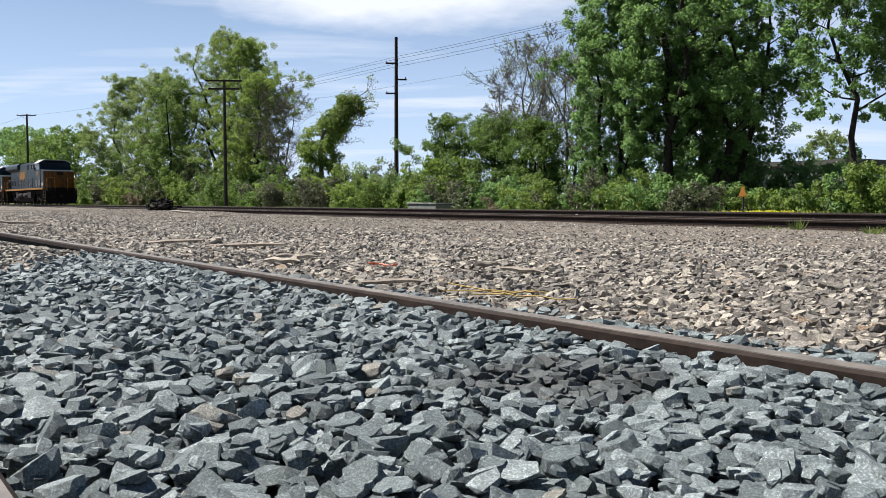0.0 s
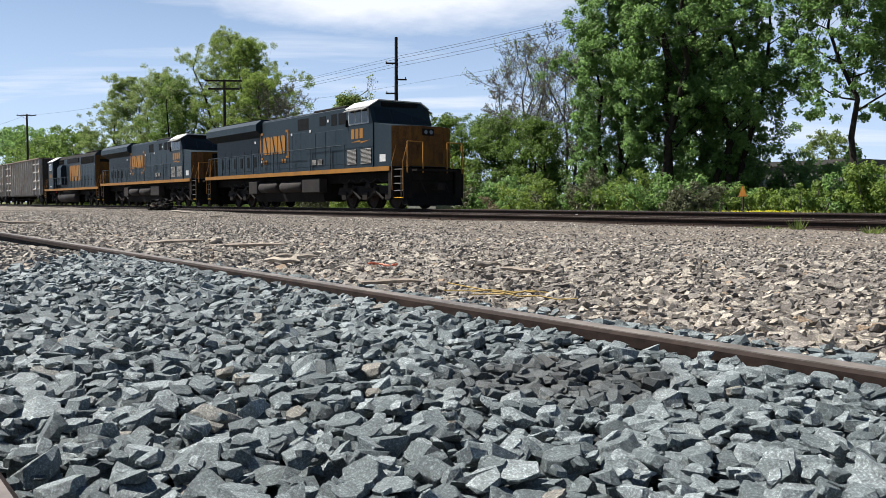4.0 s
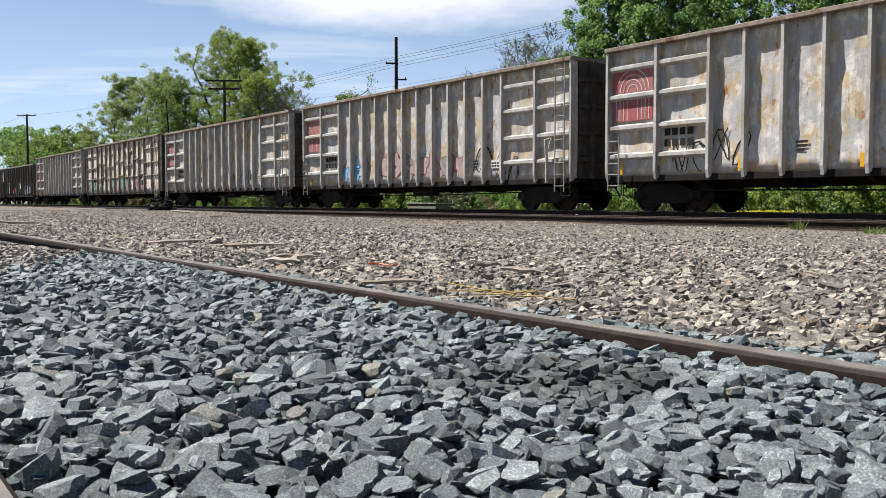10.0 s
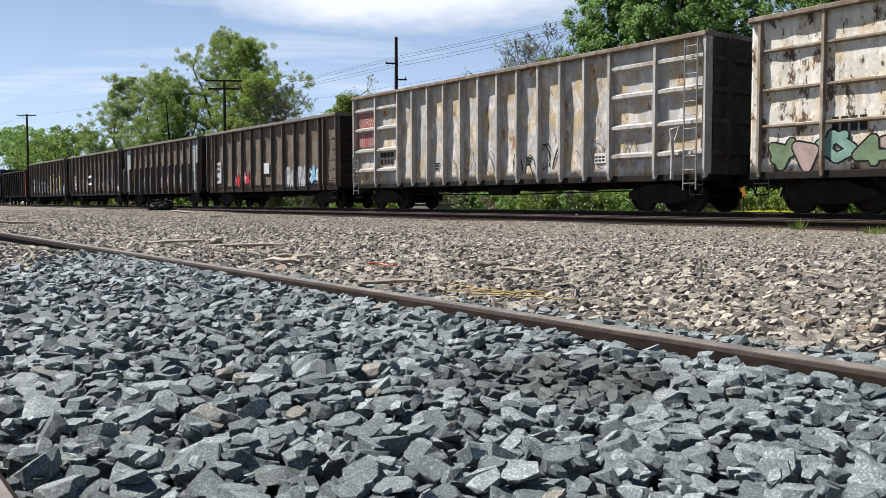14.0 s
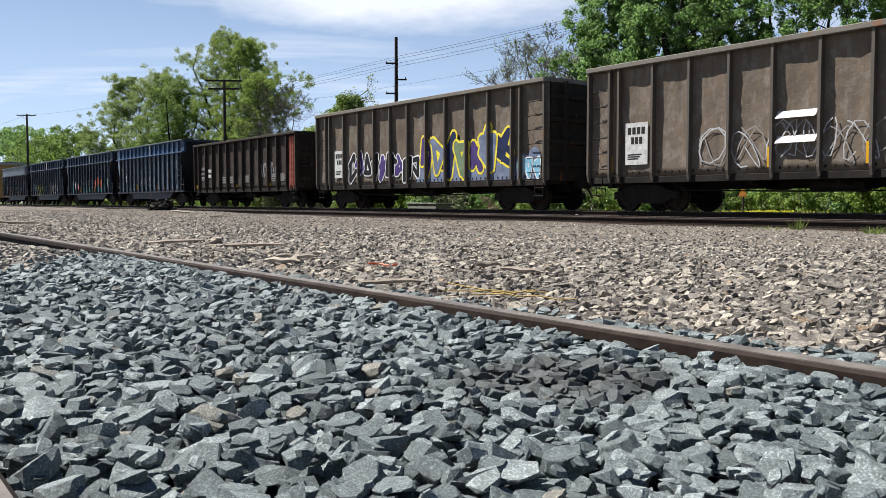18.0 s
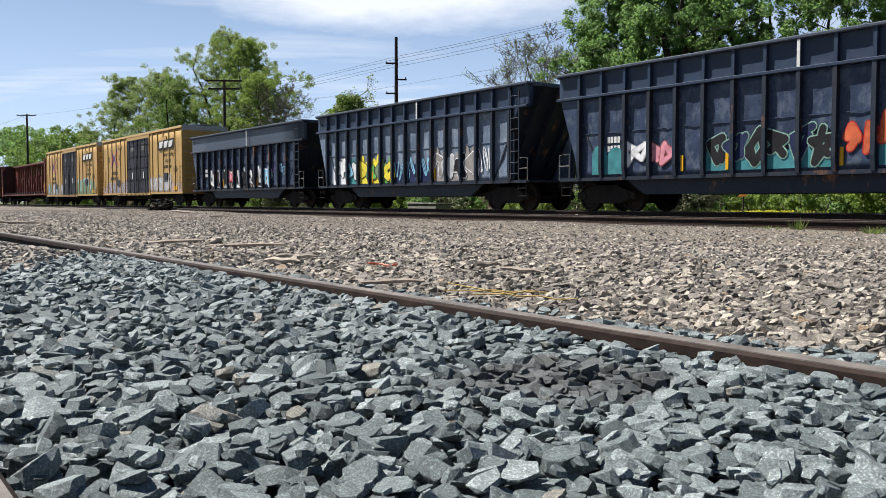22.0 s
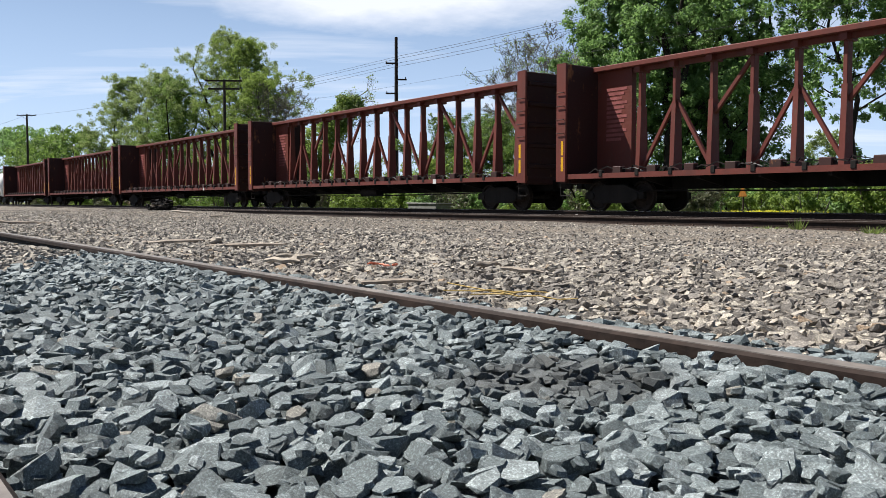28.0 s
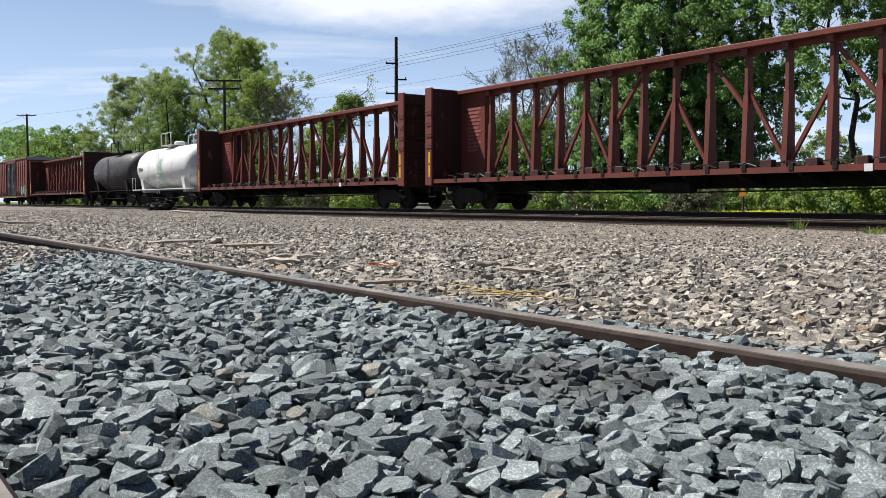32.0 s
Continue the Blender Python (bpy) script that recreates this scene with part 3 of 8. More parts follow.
def tree(name, x, y, h, width, mat, label, seed, leaves=9000, leaf=0.13, trunk=0.17, low=0.25, stems=1, depth=3, lean=(0, 0), bark="bark", clump=0.9, droop=0.0, full=0, single=False):
    """A tree: bent, forking trunk and limbs, and a crown of leaf clumps about the limbs' ends."""
    rnd, rg = random.Random(seed), np.random.default_rng(seed)
    z = float(ground_height(np.array(x), np.array(y)))
    t = thing(name, label, "tree" if h > 4 else "shrub", at=(x, y, z - 0.05))
    bm, tips = bmesh.new(), []
    for s in range(stems):
        dx, dy = (rnd.uniform(-0.1, 0.1) * width, rnd.uniform(-0.1, 0.1) * width) if stems > 1 else (0, 0)
        ln = (lean[0] + rnd.gauss(0, 0.035) + 0.6 * dx / max(1, h * 0.3), lean[1] + rnd.gauss(0, 0.035) + 0.6 * dy / max(1, h * 0.3))
        pts, rad = [Vector((dx, dy, 0))], [trunk]
        n = 7
        for i in range(n):
            u = (i + 1) / n
            pts.append(Vector((dx + ln[0] * h * u + rnd.gauss(0, 0.018) * h, dy + ln[1] * h * u + rnd.gauss(0, 0.018) * h, h * 0.9 * u)))
            rad.append(trunk * (1 - 0.9 * u))
        tube(pts, rad, 8, bm, cap=False)
        limbs = max(4, int(11 / stems) + 2) if bark == "bark" else 14
        for k in range(limbs):
            u = low + (0.98 - low) * (k + rnd.random()) / limbs
            i = min(int(u * n), n - 1)
            q = pts[i].lerp(pts[i + 1], u * n - i)
            a = k * 2.4 + rnd.uniform(-0.5, 0.5)
            reach = width * 0.5 * (0.55 + 0.75 * math.sin(math.pi * min(1, (u - low) / (1 - low) * 0.8 + 0.22))) * rnd.uniform(0.55, 0.95)
            way = Vector((math.cos(a), math.sin(a), rnd.uniform(0.25, 0.9)))
            branches(bm, rnd, q, way, reach, max(0.014, rad[i] * 0.36), depth - 1, tips, thin=0.009 if bark == "bark" else 0.013)
    part("trunk", bm, M[bark], t, smooth=True)
    c = np.array([p[:] for p, _ in tips]); L = np.array([l for _, l in tips])
    ok = (c[:, 2] > low * h * 0.75)
    c, L = c[ok], L[ok]
    r = np.clip(0.5 * L, 0.16, clump) * rg.uniform(0.5, 1.1, len(c))
    if full:
        # clumps that fill an uneven, upright crown between the limbs
        m = full
        u = rg.uniform(0.0, 1.0, m) ** 0.9
        zz = h * (low * 0.9 + (1.0 - low * 0.9) * u)
        prof = (0.35 + 0.65 * np.sin(np.pi * np.clip(u * 0.86 + 0.12, 0, 1)) ** 0.8) * (1 - 0.35 * u)
        a = rg.uniform(0, 2 * np.pi, m)
        rad_ = width * 0.5 * prof * np.sqrt(rg.uniform(0.25, 1.0, m)) * (0.82 + 0.3 * np.sin(3 * a + seed) * np.sin(4 * u + seed))
        extra = np.column_stack([np.cos(a) * rad_ + lean[0] * zz, np.sin(a) * rad_ + lean[1] * zz, zz])
        c = np.concatenate([c, extra]); r = np.concatenate([r, clump * rg.uniform(0.35, 0.85, m)])
    v, f = leaf_cloud(c, r, int(leaves * 2.1), leaf * 0.8, rg, droop=droop, single=single)
    v[:, 2] = np.maximum(v[:, 2], 0.02)
    crown = new("crown", raw_mesh("crown", v, f, mat))
    crown.parent = t
    return t


def shrub(name, x, y, h, width, mat, label, seed, leaves=3000, leaf=0.075, depth_=None):
    """A bush of many upright stems, leafy from the ground up, with an uneven top."""
    rnd, rg = random.Random(seed), np.random.default_rng(seed)
    z = float(ground_height(np.array(x), np.array(y)))
    t = thing(name, label, "shrub", at=(x, y, z - 0.04))
    bm, cs, rs = bmesh.new(), [], []
    dep = depth_ or width * 0.7
    n = max(6, int(width * 4.5))
    for k in range(n):
        a = (rnd.uniform(-0.5, 0.5) * width, rnd.uniform(-0.5, 0.5) * dep)
        hh = h * rnd.uniform(0.5, 1.0) * (1 - 0.45 * (2 * abs(a[0]) / width) ** 2)
        top = Vector((a[0] * 1.15 + rnd.gauss(0, 0.1), a[1] * 1.15 + rnd.gauss(0, 0.1), hh))
        tube([(a[0] * 0.5, a[1] * 0.5, 0), (a[0] * 0.8, a[1] * 0.8, hh * 0.5), top], [0.03, 0.02, 0.006], 5, bm, cap=False)
        for j in range(5):
            u = rnd.uniform(0.12, 1.0)
            cs.append((a[0] * (0.75 + 0.35 * u) + rnd.gauss(0, 0.16), a[1] * (0.75 + 0.35 * u) + rnd.gauss(0, 0.16), hh * u))
            rs.append(rnd.uniform(0.16, 0.36) * min(1.5, 0.5 + 0.25 * h))
    tagged(part("stem_clump", bm, M["twig"], t), kind="stuff")
    v, f = leaf_cloud(np.array(cs), np.array(rs), leaves, leaf, rg, single=x < -22)
    v[:, 2] = np.maximum(v[:, 2], 0.0)
    crown = new("crown", raw_mesh("crown", v, f, mat))
    crown.parent = t
    return t


def vine_tree(x, y):
    """A dead tree bent over at the top, its trunk and crown smothered in creepers, with bare twigs on its open side."""
    rnd, rg = random.Random(13), np.random.default_rng(13)
    t = thing("vine_covered_tree", "bent dead tree smothered in bright green vines", "tree", at=(x, y, float(ground_height(np.array(x), np.array(y))) - 0.05))
    across = Vector((0.58, 0.815, 0))
    line = [(0.0, 0.0, 2.0), (-0.2, 1.8, 1.8), (-0.4, 3.4, 1.7), (-0.5, 4.8, 1.9), (-0.1, 5.9, 1.8), (0.8, 6.8, 1.5), (1.5, 7.7, 1.0), (2.1, 8.4, 0.7), (2.6, 7.9, 0.5)]
    bm, tips = bmesh.new(), []
    tube([across * (a * 0.8) + Vector((0, 0, z)) for a, z, r in line[:8]], [0.24, 0.21, 0.19, 0.16, 0.13, 0.10, 0.07, 0.04], 8, bm, cap=False)
    for a, z, r in line[4:8]:
        for k in range(3):
            branches(bm, rnd, across * (a * 0.8) + Vector((0, 0, z)), across * rnd.uniform(0.6, 1.2) + Vector((0, 0, rnd.uniform(-0.25, 0.45))), rnd.uniform(1.5, 2.6), 0.05, 2, tips, 0.6, thin=0.012)
    part("trunk", bm, M["twig"], t, smooth=True)
    cs, rs = [], []
    for (a0, z0, r0), (a1, z1, r1) in zip(line, line[1:]):
        for k in range(26):
            u = rnd.random()
            a, z, r = a0 + (a1 - a0) * u, z0 + (z1 - z0) * u, r0 + (r1 - r0) * u
            g = rnd.uniform(0, 6.28)
            q = r * math.sqrt(rnd.uniform(0.2, 1.0)) * 0.85
            cs.append((across * (a + math.cos(g) * q) + Vector((-0.815, 0.58, 0)) * math.sin(g) * q + Vector((0, 0, max(0.2, z + rnd.gauss(0, 0.25)))))[:])
            rs.append(rnd.uniform(0.25, 0.65))
    v, f = leaf_cloud(np.array(cs), np.array(rs), 24000, 0.10, rg, droop=0.35)
    v[:, 2] = np.maximum(v[:, 2], 0.0)
    crown = new("crown", raw_mesh("crown", v, f, M["leaf_light"]))
    crown.parent = t
    c = np.array([p[:] for p, _ in tips])
    v, f = leaf_cloud(c, np.full(len(c), 0.25), 900, 0.07, rg)
    young = new("young_leaves", raw_mesh("young_leaves", v, f, M["leaf_pale"]))
    young.parent = t


LEAFY = "broadleaf tree in full summer leaf behind the tracks"
tree("tree", -359, 60, 27, 22, M["leaf_dark"], "distant round-crowned broadleaf tree", 1, 3500, 0.55, 0.4, 0.15, clump=2.6, full=88)
tree("tree", -330, 62, 24, 22, M["leaf_dark"], "distant round-crowned broadleaf tree", 2, 3500, 0.55, 0.4, 0.1, clump=2.6, full=88)
tree("tree", -251, 50, 16.5, 15, M["leaf_mid"], "distant round-crowned broadleaf tree", 3, 3000, 0.42, 0.3, 0.12, clump=1.9, full=88)
tree("tree", -232, 52, 14.5, 15, M["leaf_mid"], "distant round-crowned broadleaf tree", 4, 3000, 0.42, 0.3, 0.1, clump=1.9, full=88)
tree("tree", -192, 45, 14.5, 10, M["leaf_mid"], "distant open-crowned tree with thin foliage", 5, 1500, 0.34, 0.22, 0.35, clump=1.1)
tree("tree", -117, 33.5, 16.4, 9.4, M["leaf_pale"], "tall slender broadleaf tree with pale leaves", 6, 26000, 0.13, 0.22, 0.10, stems=2, clump=0.62, full=620, single=True)
tree("tree", -104, 34, 15.4, 8.6, M["leaf_pale"], "tall slender broadleaf tree with pale leaves", 7, 26000, 0.12, 0.2, 0.08, stems=2, clump=0.58, full=620, single=True)
tree("tree", -97, 33, 14.2, 7.8, M["leaf_mid"], LEAFY, 8, 24000, 0.12, 0.2, 0.06, stems=2, clump=0.55, full=600, single=True)
tree("tree", -91.5, 37, 18.8, 10.4, M["leaf_pale"], "tallest broadleaf tree of the row with airy pale crown", 9, 34000, 0.105, 0.26, 0.12, stems=3, clump=0.48, full=900, single=True)
tree("tree", -84.5, 36, 16.6, 9.2, M["leaf_light"], "ivy-hung broadleaf tree with yellowish green leaves", 10, 28000, 0.11, 0.22, 0.06, stems=2, clump=0.5, full=700, single=True)
tree("tree", -78.5, 34.5, 12.6, 8.2, M["leaf_light"], "ivy-hung broadleaf tree beside the pole", 11, 24000, 0.11, 0.2, 0.03, stems=2, clump=0.5, full=600, single=True)
tree("bare_tree", -73.5, 34.5, 11.6, 4.6, M["leaf_grey"], "sparse twiggy tree with hardly any leaves", 12, 700, 0.09, 0.11, 0.25, stems=3, bark="twig", depth=4, clump=0.6)
vine_tree(-62.3, 33)
tree("tree", -47, 34, 6.1, 4.0, M["leaf_mid"], "round low broadleaf tree beside bare trees", 15, 12000, 0.085, 0.12, 0.05, stems=3, clump=0.6, full=140)
tree("tree", -43, 34.5, 5.7, 4.0, M["leaf_mid"], "round low broadleaf tree beside bare trees", 16, 12000, 0.085, 0.12, 0.05, stems=3, clump=0.6, full=140)
tree("tree", -38.5, 34, 5.2, 3.8, M["leaf_mid"], "round low broadleaf tree beside bare trees", 17, 11000, 0.085, 0.12, 0.04, stems=3, clump=0.6, full=140)
tree("bare_tree", -41.5, 36, 11.0, 4.6, M["leaf_pale"], "tall thin tree with bare branches and few young leaves", 18, 1100, 0.075, 0.13, 0.2, stems=3, bark="twig", depth=4, clump=0.6)
tree("bare_tree", -38.8, 36.8, 10.8, 4.0, M["leaf_pale"], "tall thin tree with bare branches and few young leaves", 19, 1100, 0.075, 0.11, 0.2, stems=3, bark="twig", depth=4, clump=0.6)
tree("bare_tree", -36.4, 36.4, 9.8, 3.4, M["leaf_pale"], "tall thin tree with bare branches and few young leaves", 29, 1100, 0.075, 0.10, 0.2, stems=2, bark="twig", depth=4, clump=0.6)
tree("bare_tree", -46, 37, 9.6, 2.6, M["leaf_grey"], "thin tree with bare branches", 20, 500, 0.08, 0.08, 0.3, stems=2, bark="twig", depth=4, clump=0.4)
POPLAR = "large dark green poplar with a broad full crown"
tree("tree", -33.4, 34.5, 12.2, 6.2, M["leaf_dark"], POPLAR, 21, 26000, 0.105, 0.15, 0.10, stems=3, clump=0.44, full=760)
tree("tree", -29.6, 34.0, 13.8, 6.0, M["leaf_dark"], POPLAR, 22, 26000, 0.105, 0.26, 0.22, stems=2, clump=0.44, full=760)
tree("tree", -26.7, 35.2, 13.4, 6.2, M["leaf_dark"], POPLAR, 23, 26000, 0.105, 0.17, 0.14, stems=3, clump=0.44, full=760)
tree("tree", -29.0, 37.2, 8.8, 5.5, M["leaf_dark"], "dark green poplar half behind a larger one", 24, 12000, 0.105, 0.13, 0.12, stems=3, clump=0.5, full=330)
tree("tree", -19.9, 35.2, 12.6, 7.2, M["leaf_dark"], "leaning dark poplar with open hanging limbs", 25, 15000, 0.105, 0.17, 0.34, lean=(-0.14, 0.0), clump=0.40, full=420)
tree("tree", -17.4, 35.6, 13.2, 6.4, M["leaf_dark"], "leaning dark poplar with open hanging limbs", 26, 13000, 0.105, 0.15, 0.42, lean=(-0.04, 0.0), clump=0.40, full=360)
tree("tree", -57.5, 95, 8.6, 4.8, M["leaf_pale"], "small pale tree beyond the low building", 27, 1800, 0.18, 0.14, 0.35, clump=0.8)

rnd = random.Random(77)
kinds = (("leaf_mid", "dense green shrub on the verge"), ("leaf_light", "bright yellow-green shrub on the verge"), ("leaf_grey", "dull grey-green scrub on the verge"), ("leaf_dark", "dark green bramble thicket on the verge"), ("leaf_scrub", "dull dark scrub hung with creepers on the verge"))
# the near hedge of scrub along the far side of the main track
x = -14.0
k = 0
while x > -150:
    near = -x
    y = 27.2 + rnd.uniform(-0.8, 1.8) + 0.012 * near
    hh = rnd.uniform(1.0, 1.9) + 0.018 * near * rnd.uniform(0.5, 1.3)
    ww = rnd.uniform(2.2, 3.4) + 0.012 * near
    kind = rnd.choice((0, 0, 1, 1, 2, 3)) if x > -52 else rnd.choice((0, 1, 1, 2, 4, 0))
    shrub("shrub", x, y, hh, ww, M[kinds[kind][0]], kinds[kind][1], 200 + k, int((2600 + 500 * hh) * (1.0 if x > -60 else 0.75)), 0.06 + 0.0006 * near)
    x -= ww * rnd.uniform(0.55, 0.85)
    k += 1
# taller thicket behind it
x = -10.0
while x > -150:
    near = -x
    kind = rnd.choice((0, 3, 3, 1, 0)) if x > -52 else rnd.choice((0, 1, 4, 0))
    hh = rnd.uniform(2.2, 3.2) + 0.016 * near
    if -42 < x < -12:
        hh *= 0.55
    shrub("shrub", x, 31.0 + rnd.uniform(-1, 1.2) + 0.01 * near, hh, 4.2 + 0.01 * near, M[kinds[kind][0]], kinds[kind][1], 400 + k, int((3200 + 400 * hh) * (1.0 if x > -60 else 0.7)), 0.09 + 0.0006 * near)
    x -= rnd.uniform(2.6, 4.0)
    k += 1
for (x, y, h, w, mat, label, seed, nl) in (
        (-49.8, 29.5, 3.6, 4.6, "leaf_light", "rounded bright green bush below the vine tree", 601, 6000),
        (-45.8, 28.6, 2.3, 3.0, "leaf_mid", "rounded green bush below the brown pole", 602, 4200),
        (-40.3, 27.2, 1.9, 2.8, "leaf_mid", "thick green bush behind the concrete box", 603, 4200),
        (-38.2, 27.0, 1.7, 2.2, "leaf_dark", "dark green bush behind the concrete box", 604, 3600),
        (-26.0, 28.2, 2.1, 2.6, "leaf_light", "rounded bright green bush below the poplars", 605, 4200),
        (-15.6, 28.6, 2.5, 3.4, "leaf_light", "tall bright green bush at the edge of the trees", 606, 5200),
        (-17.6, 28.0, 1.6, 2.2, "leaf_light", "bright green bush at the edge of the trees", 607, 3600)):
    shrub("shrub", x, y, h, w, M[mat], label, seed, nl, 0.07)
shrub("dry_brush", -33.4, 26.6, 0.85, 1.2, M["dry"], "clump of dry reddish-brown weeds", 610, 1500, 0.05)
shrub("dry_brush", -90, 27.5, 1.9, 4.5, M["dry"], "patch of dry brown scrub", 611, 2500, 0.11)

# creeper-hung masses between the trunks of the row
for k, (x, y, h_, w_) in enumerate(((-118, 32, 6.0, 7), (-109, 32.5, 6.8, 7), (-101, 32, 6.4, 6.5), (-94, 32.5, 7.2, 6), (-87.5, 33, 6.4, 6), (-81.5, 32.6, 7.0, 5), (-75.5, 32.4, 5.6, 5), (-69, 33, 3.8, 5))):
    shrub("shrub", x, y, h_, w_, M[("leaf_mid", "leaf_scrub", "leaf_light")[k % 3]], "tall thicket of creepers between the trees", 800 + k, 9000, 0.12)
# a deeper row of dark thicket behind the poplars
for k, (x, y, h_, w_) in enumerate(((-41, 41, 4.6, 6), (-36.5, 40, 4.4, 6), (-32.5, 39.5, 4.6, 6), (-29, 39, 4.4, 6), (-26, 38.5, 4.0, 5.5), (-23.5, 39, 3.4, 5))):
    shrub("shrub", x, y, h_, w_, M["leaf_dark"], "tall dark thicket behind the poplars", 700 + k, 5000, 0.12)

# grass along the foot of the scrub and a patch of yellow flowers
rg = np.random.default_rng(5)
n = 26000
gxs = -8 - 130 * rg.uniform(0, 1, n) ** 1.5
gys = 24.0 + 3.0 * rg.uniform(0, 1, n) ** 1.2
root = np.column_stack([gxs, gys, ground_height(gxs, gys) - 0.02])
hh = rg.uniform(0.12, 0.42, n) * (0.6 + 0.5 * np.sin(gxs * 0.7) ** 2)
a = rg.uniform(0, np.pi, n)
side = np.column_stack([np.cos(a), np.sin(a), np.zeros(n)]) * (0.016 + 0.0004 * -gxs)[:, None]
tip = root + np.column_stack([rg.normal(0, 0.12, n), rg.normal(0, 0.12, n), hh])
v = np.stack([root - side, root + side, tip], 1).reshape(-1, 3)
tagged(new("verge_grass", raw_mesh("verge_grass", v, np.arange(n * 3).reshape(n, 3), M["grass"])), "long sunlit grass along the far side of the main track", "grass", kind="stuff")


def weeds(name, x, y, h, w, n, mat, label, seed, flower=None):
    rg = np.random.default_rng(seed)
    t = thing(name, label, "weed", at=(x, y, float(ground_height(np.array(x), np.array(y))) - 0.01))
    px, py = rg.normal(0, w * 0.3, n), rg.normal(0, w * 0.3, n)
    root = np.column_stack([px * 0.6, py * 0.6, np.zeros(n)])
    tip = np.column_stack([px * 1.3, py * 1.3, h * rg.uniform(0.4, 1.0, n)])
    a = rg.uniform(0, np.pi, n)
    side = np.column_stack([np.cos(a), np.sin(a), np.zeros(n)]) * 0.012
    v = np.stack([root - side, root + side, tip], 1).reshape(-1, 3)
    o = new("foliage", raw_mesh("foliage", v, np.arange(n * 3).reshape(n, 3), mat)); o.parent = t
    if flower:
        v, f = leaf_cloud(tip, np.full(n, 0.035), n * 3, 0.022, rg)
        o = new("blossom", raw_mesh("blossom", v, f, flower)); o.parent = t
    return t


weeds("yellow_weeds", -17.6, 25.2, 0.34, 1.9, 900, M["grass"], "patch of yellow-flowering weeds on the verge", 21, M["flower"])
weeds("yellow_weeds", -16.9, 25.0, 0.30, 1.0, 400, M["grass"], "patch of yellow-flowering weeds on the verge", 22, M["flower"])
weeds("grass_tuft", -9.75, 15.1, 0.26, 0.22, 50, M["grass"], "thin green weed in the gravel by the yard track", 23)
weeds("grass_tuft", -10.2, 14.9, 0.08, 0.5, 60, M["grass"], "low green weed in the gravel by the yard track", 24)
weeds("grass_tuft", -7.75, 14.9, 0.22, 0.36, 140, M["grass"], "bright green tuft of weeds by the yard track", 25)
weeds("grass_tuft", -8.05, 14.6, 0.16, 0.36, 90, M["grass"], "bright green tuft of weeds by the yard track", 26)
# ---- the train ----
SPEED = 16.38
TRAIN = []
BRUSHED = (0.22, 0.09, 0.035)
M["blue"] = painted("loco_blue", (0.007076, 0.01647, 0.02379), (0.02074, 0.02623, 0.02928), 0.4, 0, 0.42, spec=0.2)
M["yellow"] = painted("loco_yellow", (0.270, 0.118, 0.0136), (0.088, 0.048, 0.024), 0.45, 0, 0.5)
# yellow for the vehicle ends, darkened beyond grime to carry their shade
M["nose"] = painted("shaded_grimy_yellow", (0.150, 0.066, 0.012), (0.026, 0.018, 0.013), 0.95, 0.15, 0.7, fleck=(0.030, 0.018, 0.012), spec=0.1)
M["roofwhite"] = painted("cab_roof_white", (0.576, 0.576, 0.56), (0.24, 0.224, 0.2), 0.3, 0, 0.5)
M["black"] = painted("underframe_black", (0.006, 0.0056, 0.0053), (0.0192, 0.016, 0.0136), 0.6, 0, 0.8, spec=0.08)
M["soot"] = painted("sooty_steel", (0.0096, 0.0086, 0.008), (0.0288, 0.024, 0.02), 0.6, 0, 0.8, spec=0.10)
M["tankgrey"] = painted("dusty_tank", (0.0192, 0.018, 0.0176), (0.0464, 0.0376, 0.0312), 0.6, 0, 0.7, streak=False, spec=0.12)
M["grille"] = plain("grille_black", (0.0064, 0.0072, 0.008), 0.7, 0.0, 0.2, spec=0.08)
M["wheel"] = plain("wheel_steel", (0.0224, 0.0168, 0.0136), 0.7, 0.3, 0.4, 10, 0.3)
M["tread"] = plain("wheel_tread", (0.32, 0.312, 0.304), 0.28, 0.9, 0.15, 10, 0.05)
M["grab"] = plain("grab_iron", (0.18, 0.174, 0.162), 0.6, 0.2, 0.3)
M["sash"] = plain("window_sash", (0.34, 0.35, 0.36), 0.4, 0.4, 0.2)
M["white"] = plain("stencil_white", (0.4736, 0.4736, 0.4608), 0.7, 0, 0.15)
M["amber"] = plain("reflector_yellow", (0.512, 0.2752, 0.0128), 0.45, 0, 0.12)
M["red"] = plain("marker_red", (0.48, 0.04, 0.032), 0.5, 0, 0.15)
M["ink"] = plain("stencil_black", (0.02, 0.0176, 0.016), 0.7, 0, 0.2)
g = Mat("cab_glass", (0.02, 0.025, 0.03), 0.06, 0, 0.6)
M["glass"] = g.m
M["g_grey"] = weathered("gondola_grey", (0.3533, 0.3482, 0.3379), (0.4096, 0.3021, 0.169), (0.5734, 0.5274, 0.4813), (0.256, 0.1075, 0.03686), (0.08704, 0.07168, 0.05939), 0.62, 0.62)
M["g_rib"] = weathered("gondola_rib_grey", (0.3456, 0.336, 0.3216), (0.3264, 0.288, 0.24), (0.4416, 0.4272, 0.4032), (0.1536, 0.0768, 0.0384), (0.096, 0.0816, 0.0672), 0.7, 0.1)
M["g_rim"] = weathered("gondola_rim_rust", (0.176, 0.132, 0.1012), (0.2112, 0.176, 0.1408), (0.264, 0.2288, 0.1936), (0.1056, 0.044, 0.022), (0.0616, 0.044, 0.0352), 0.75, 0.7)
M["w_white"] = weathered("gondola_white", (0.5491, 0.5227, 0.4646), (0.4858, 0.3907, 0.264), (0.697, 0.6653, 0.6019), (0.07392, 0.03802, 0.02323), (0.2323, 0.169, 0.1109), 0.6, 1.05)
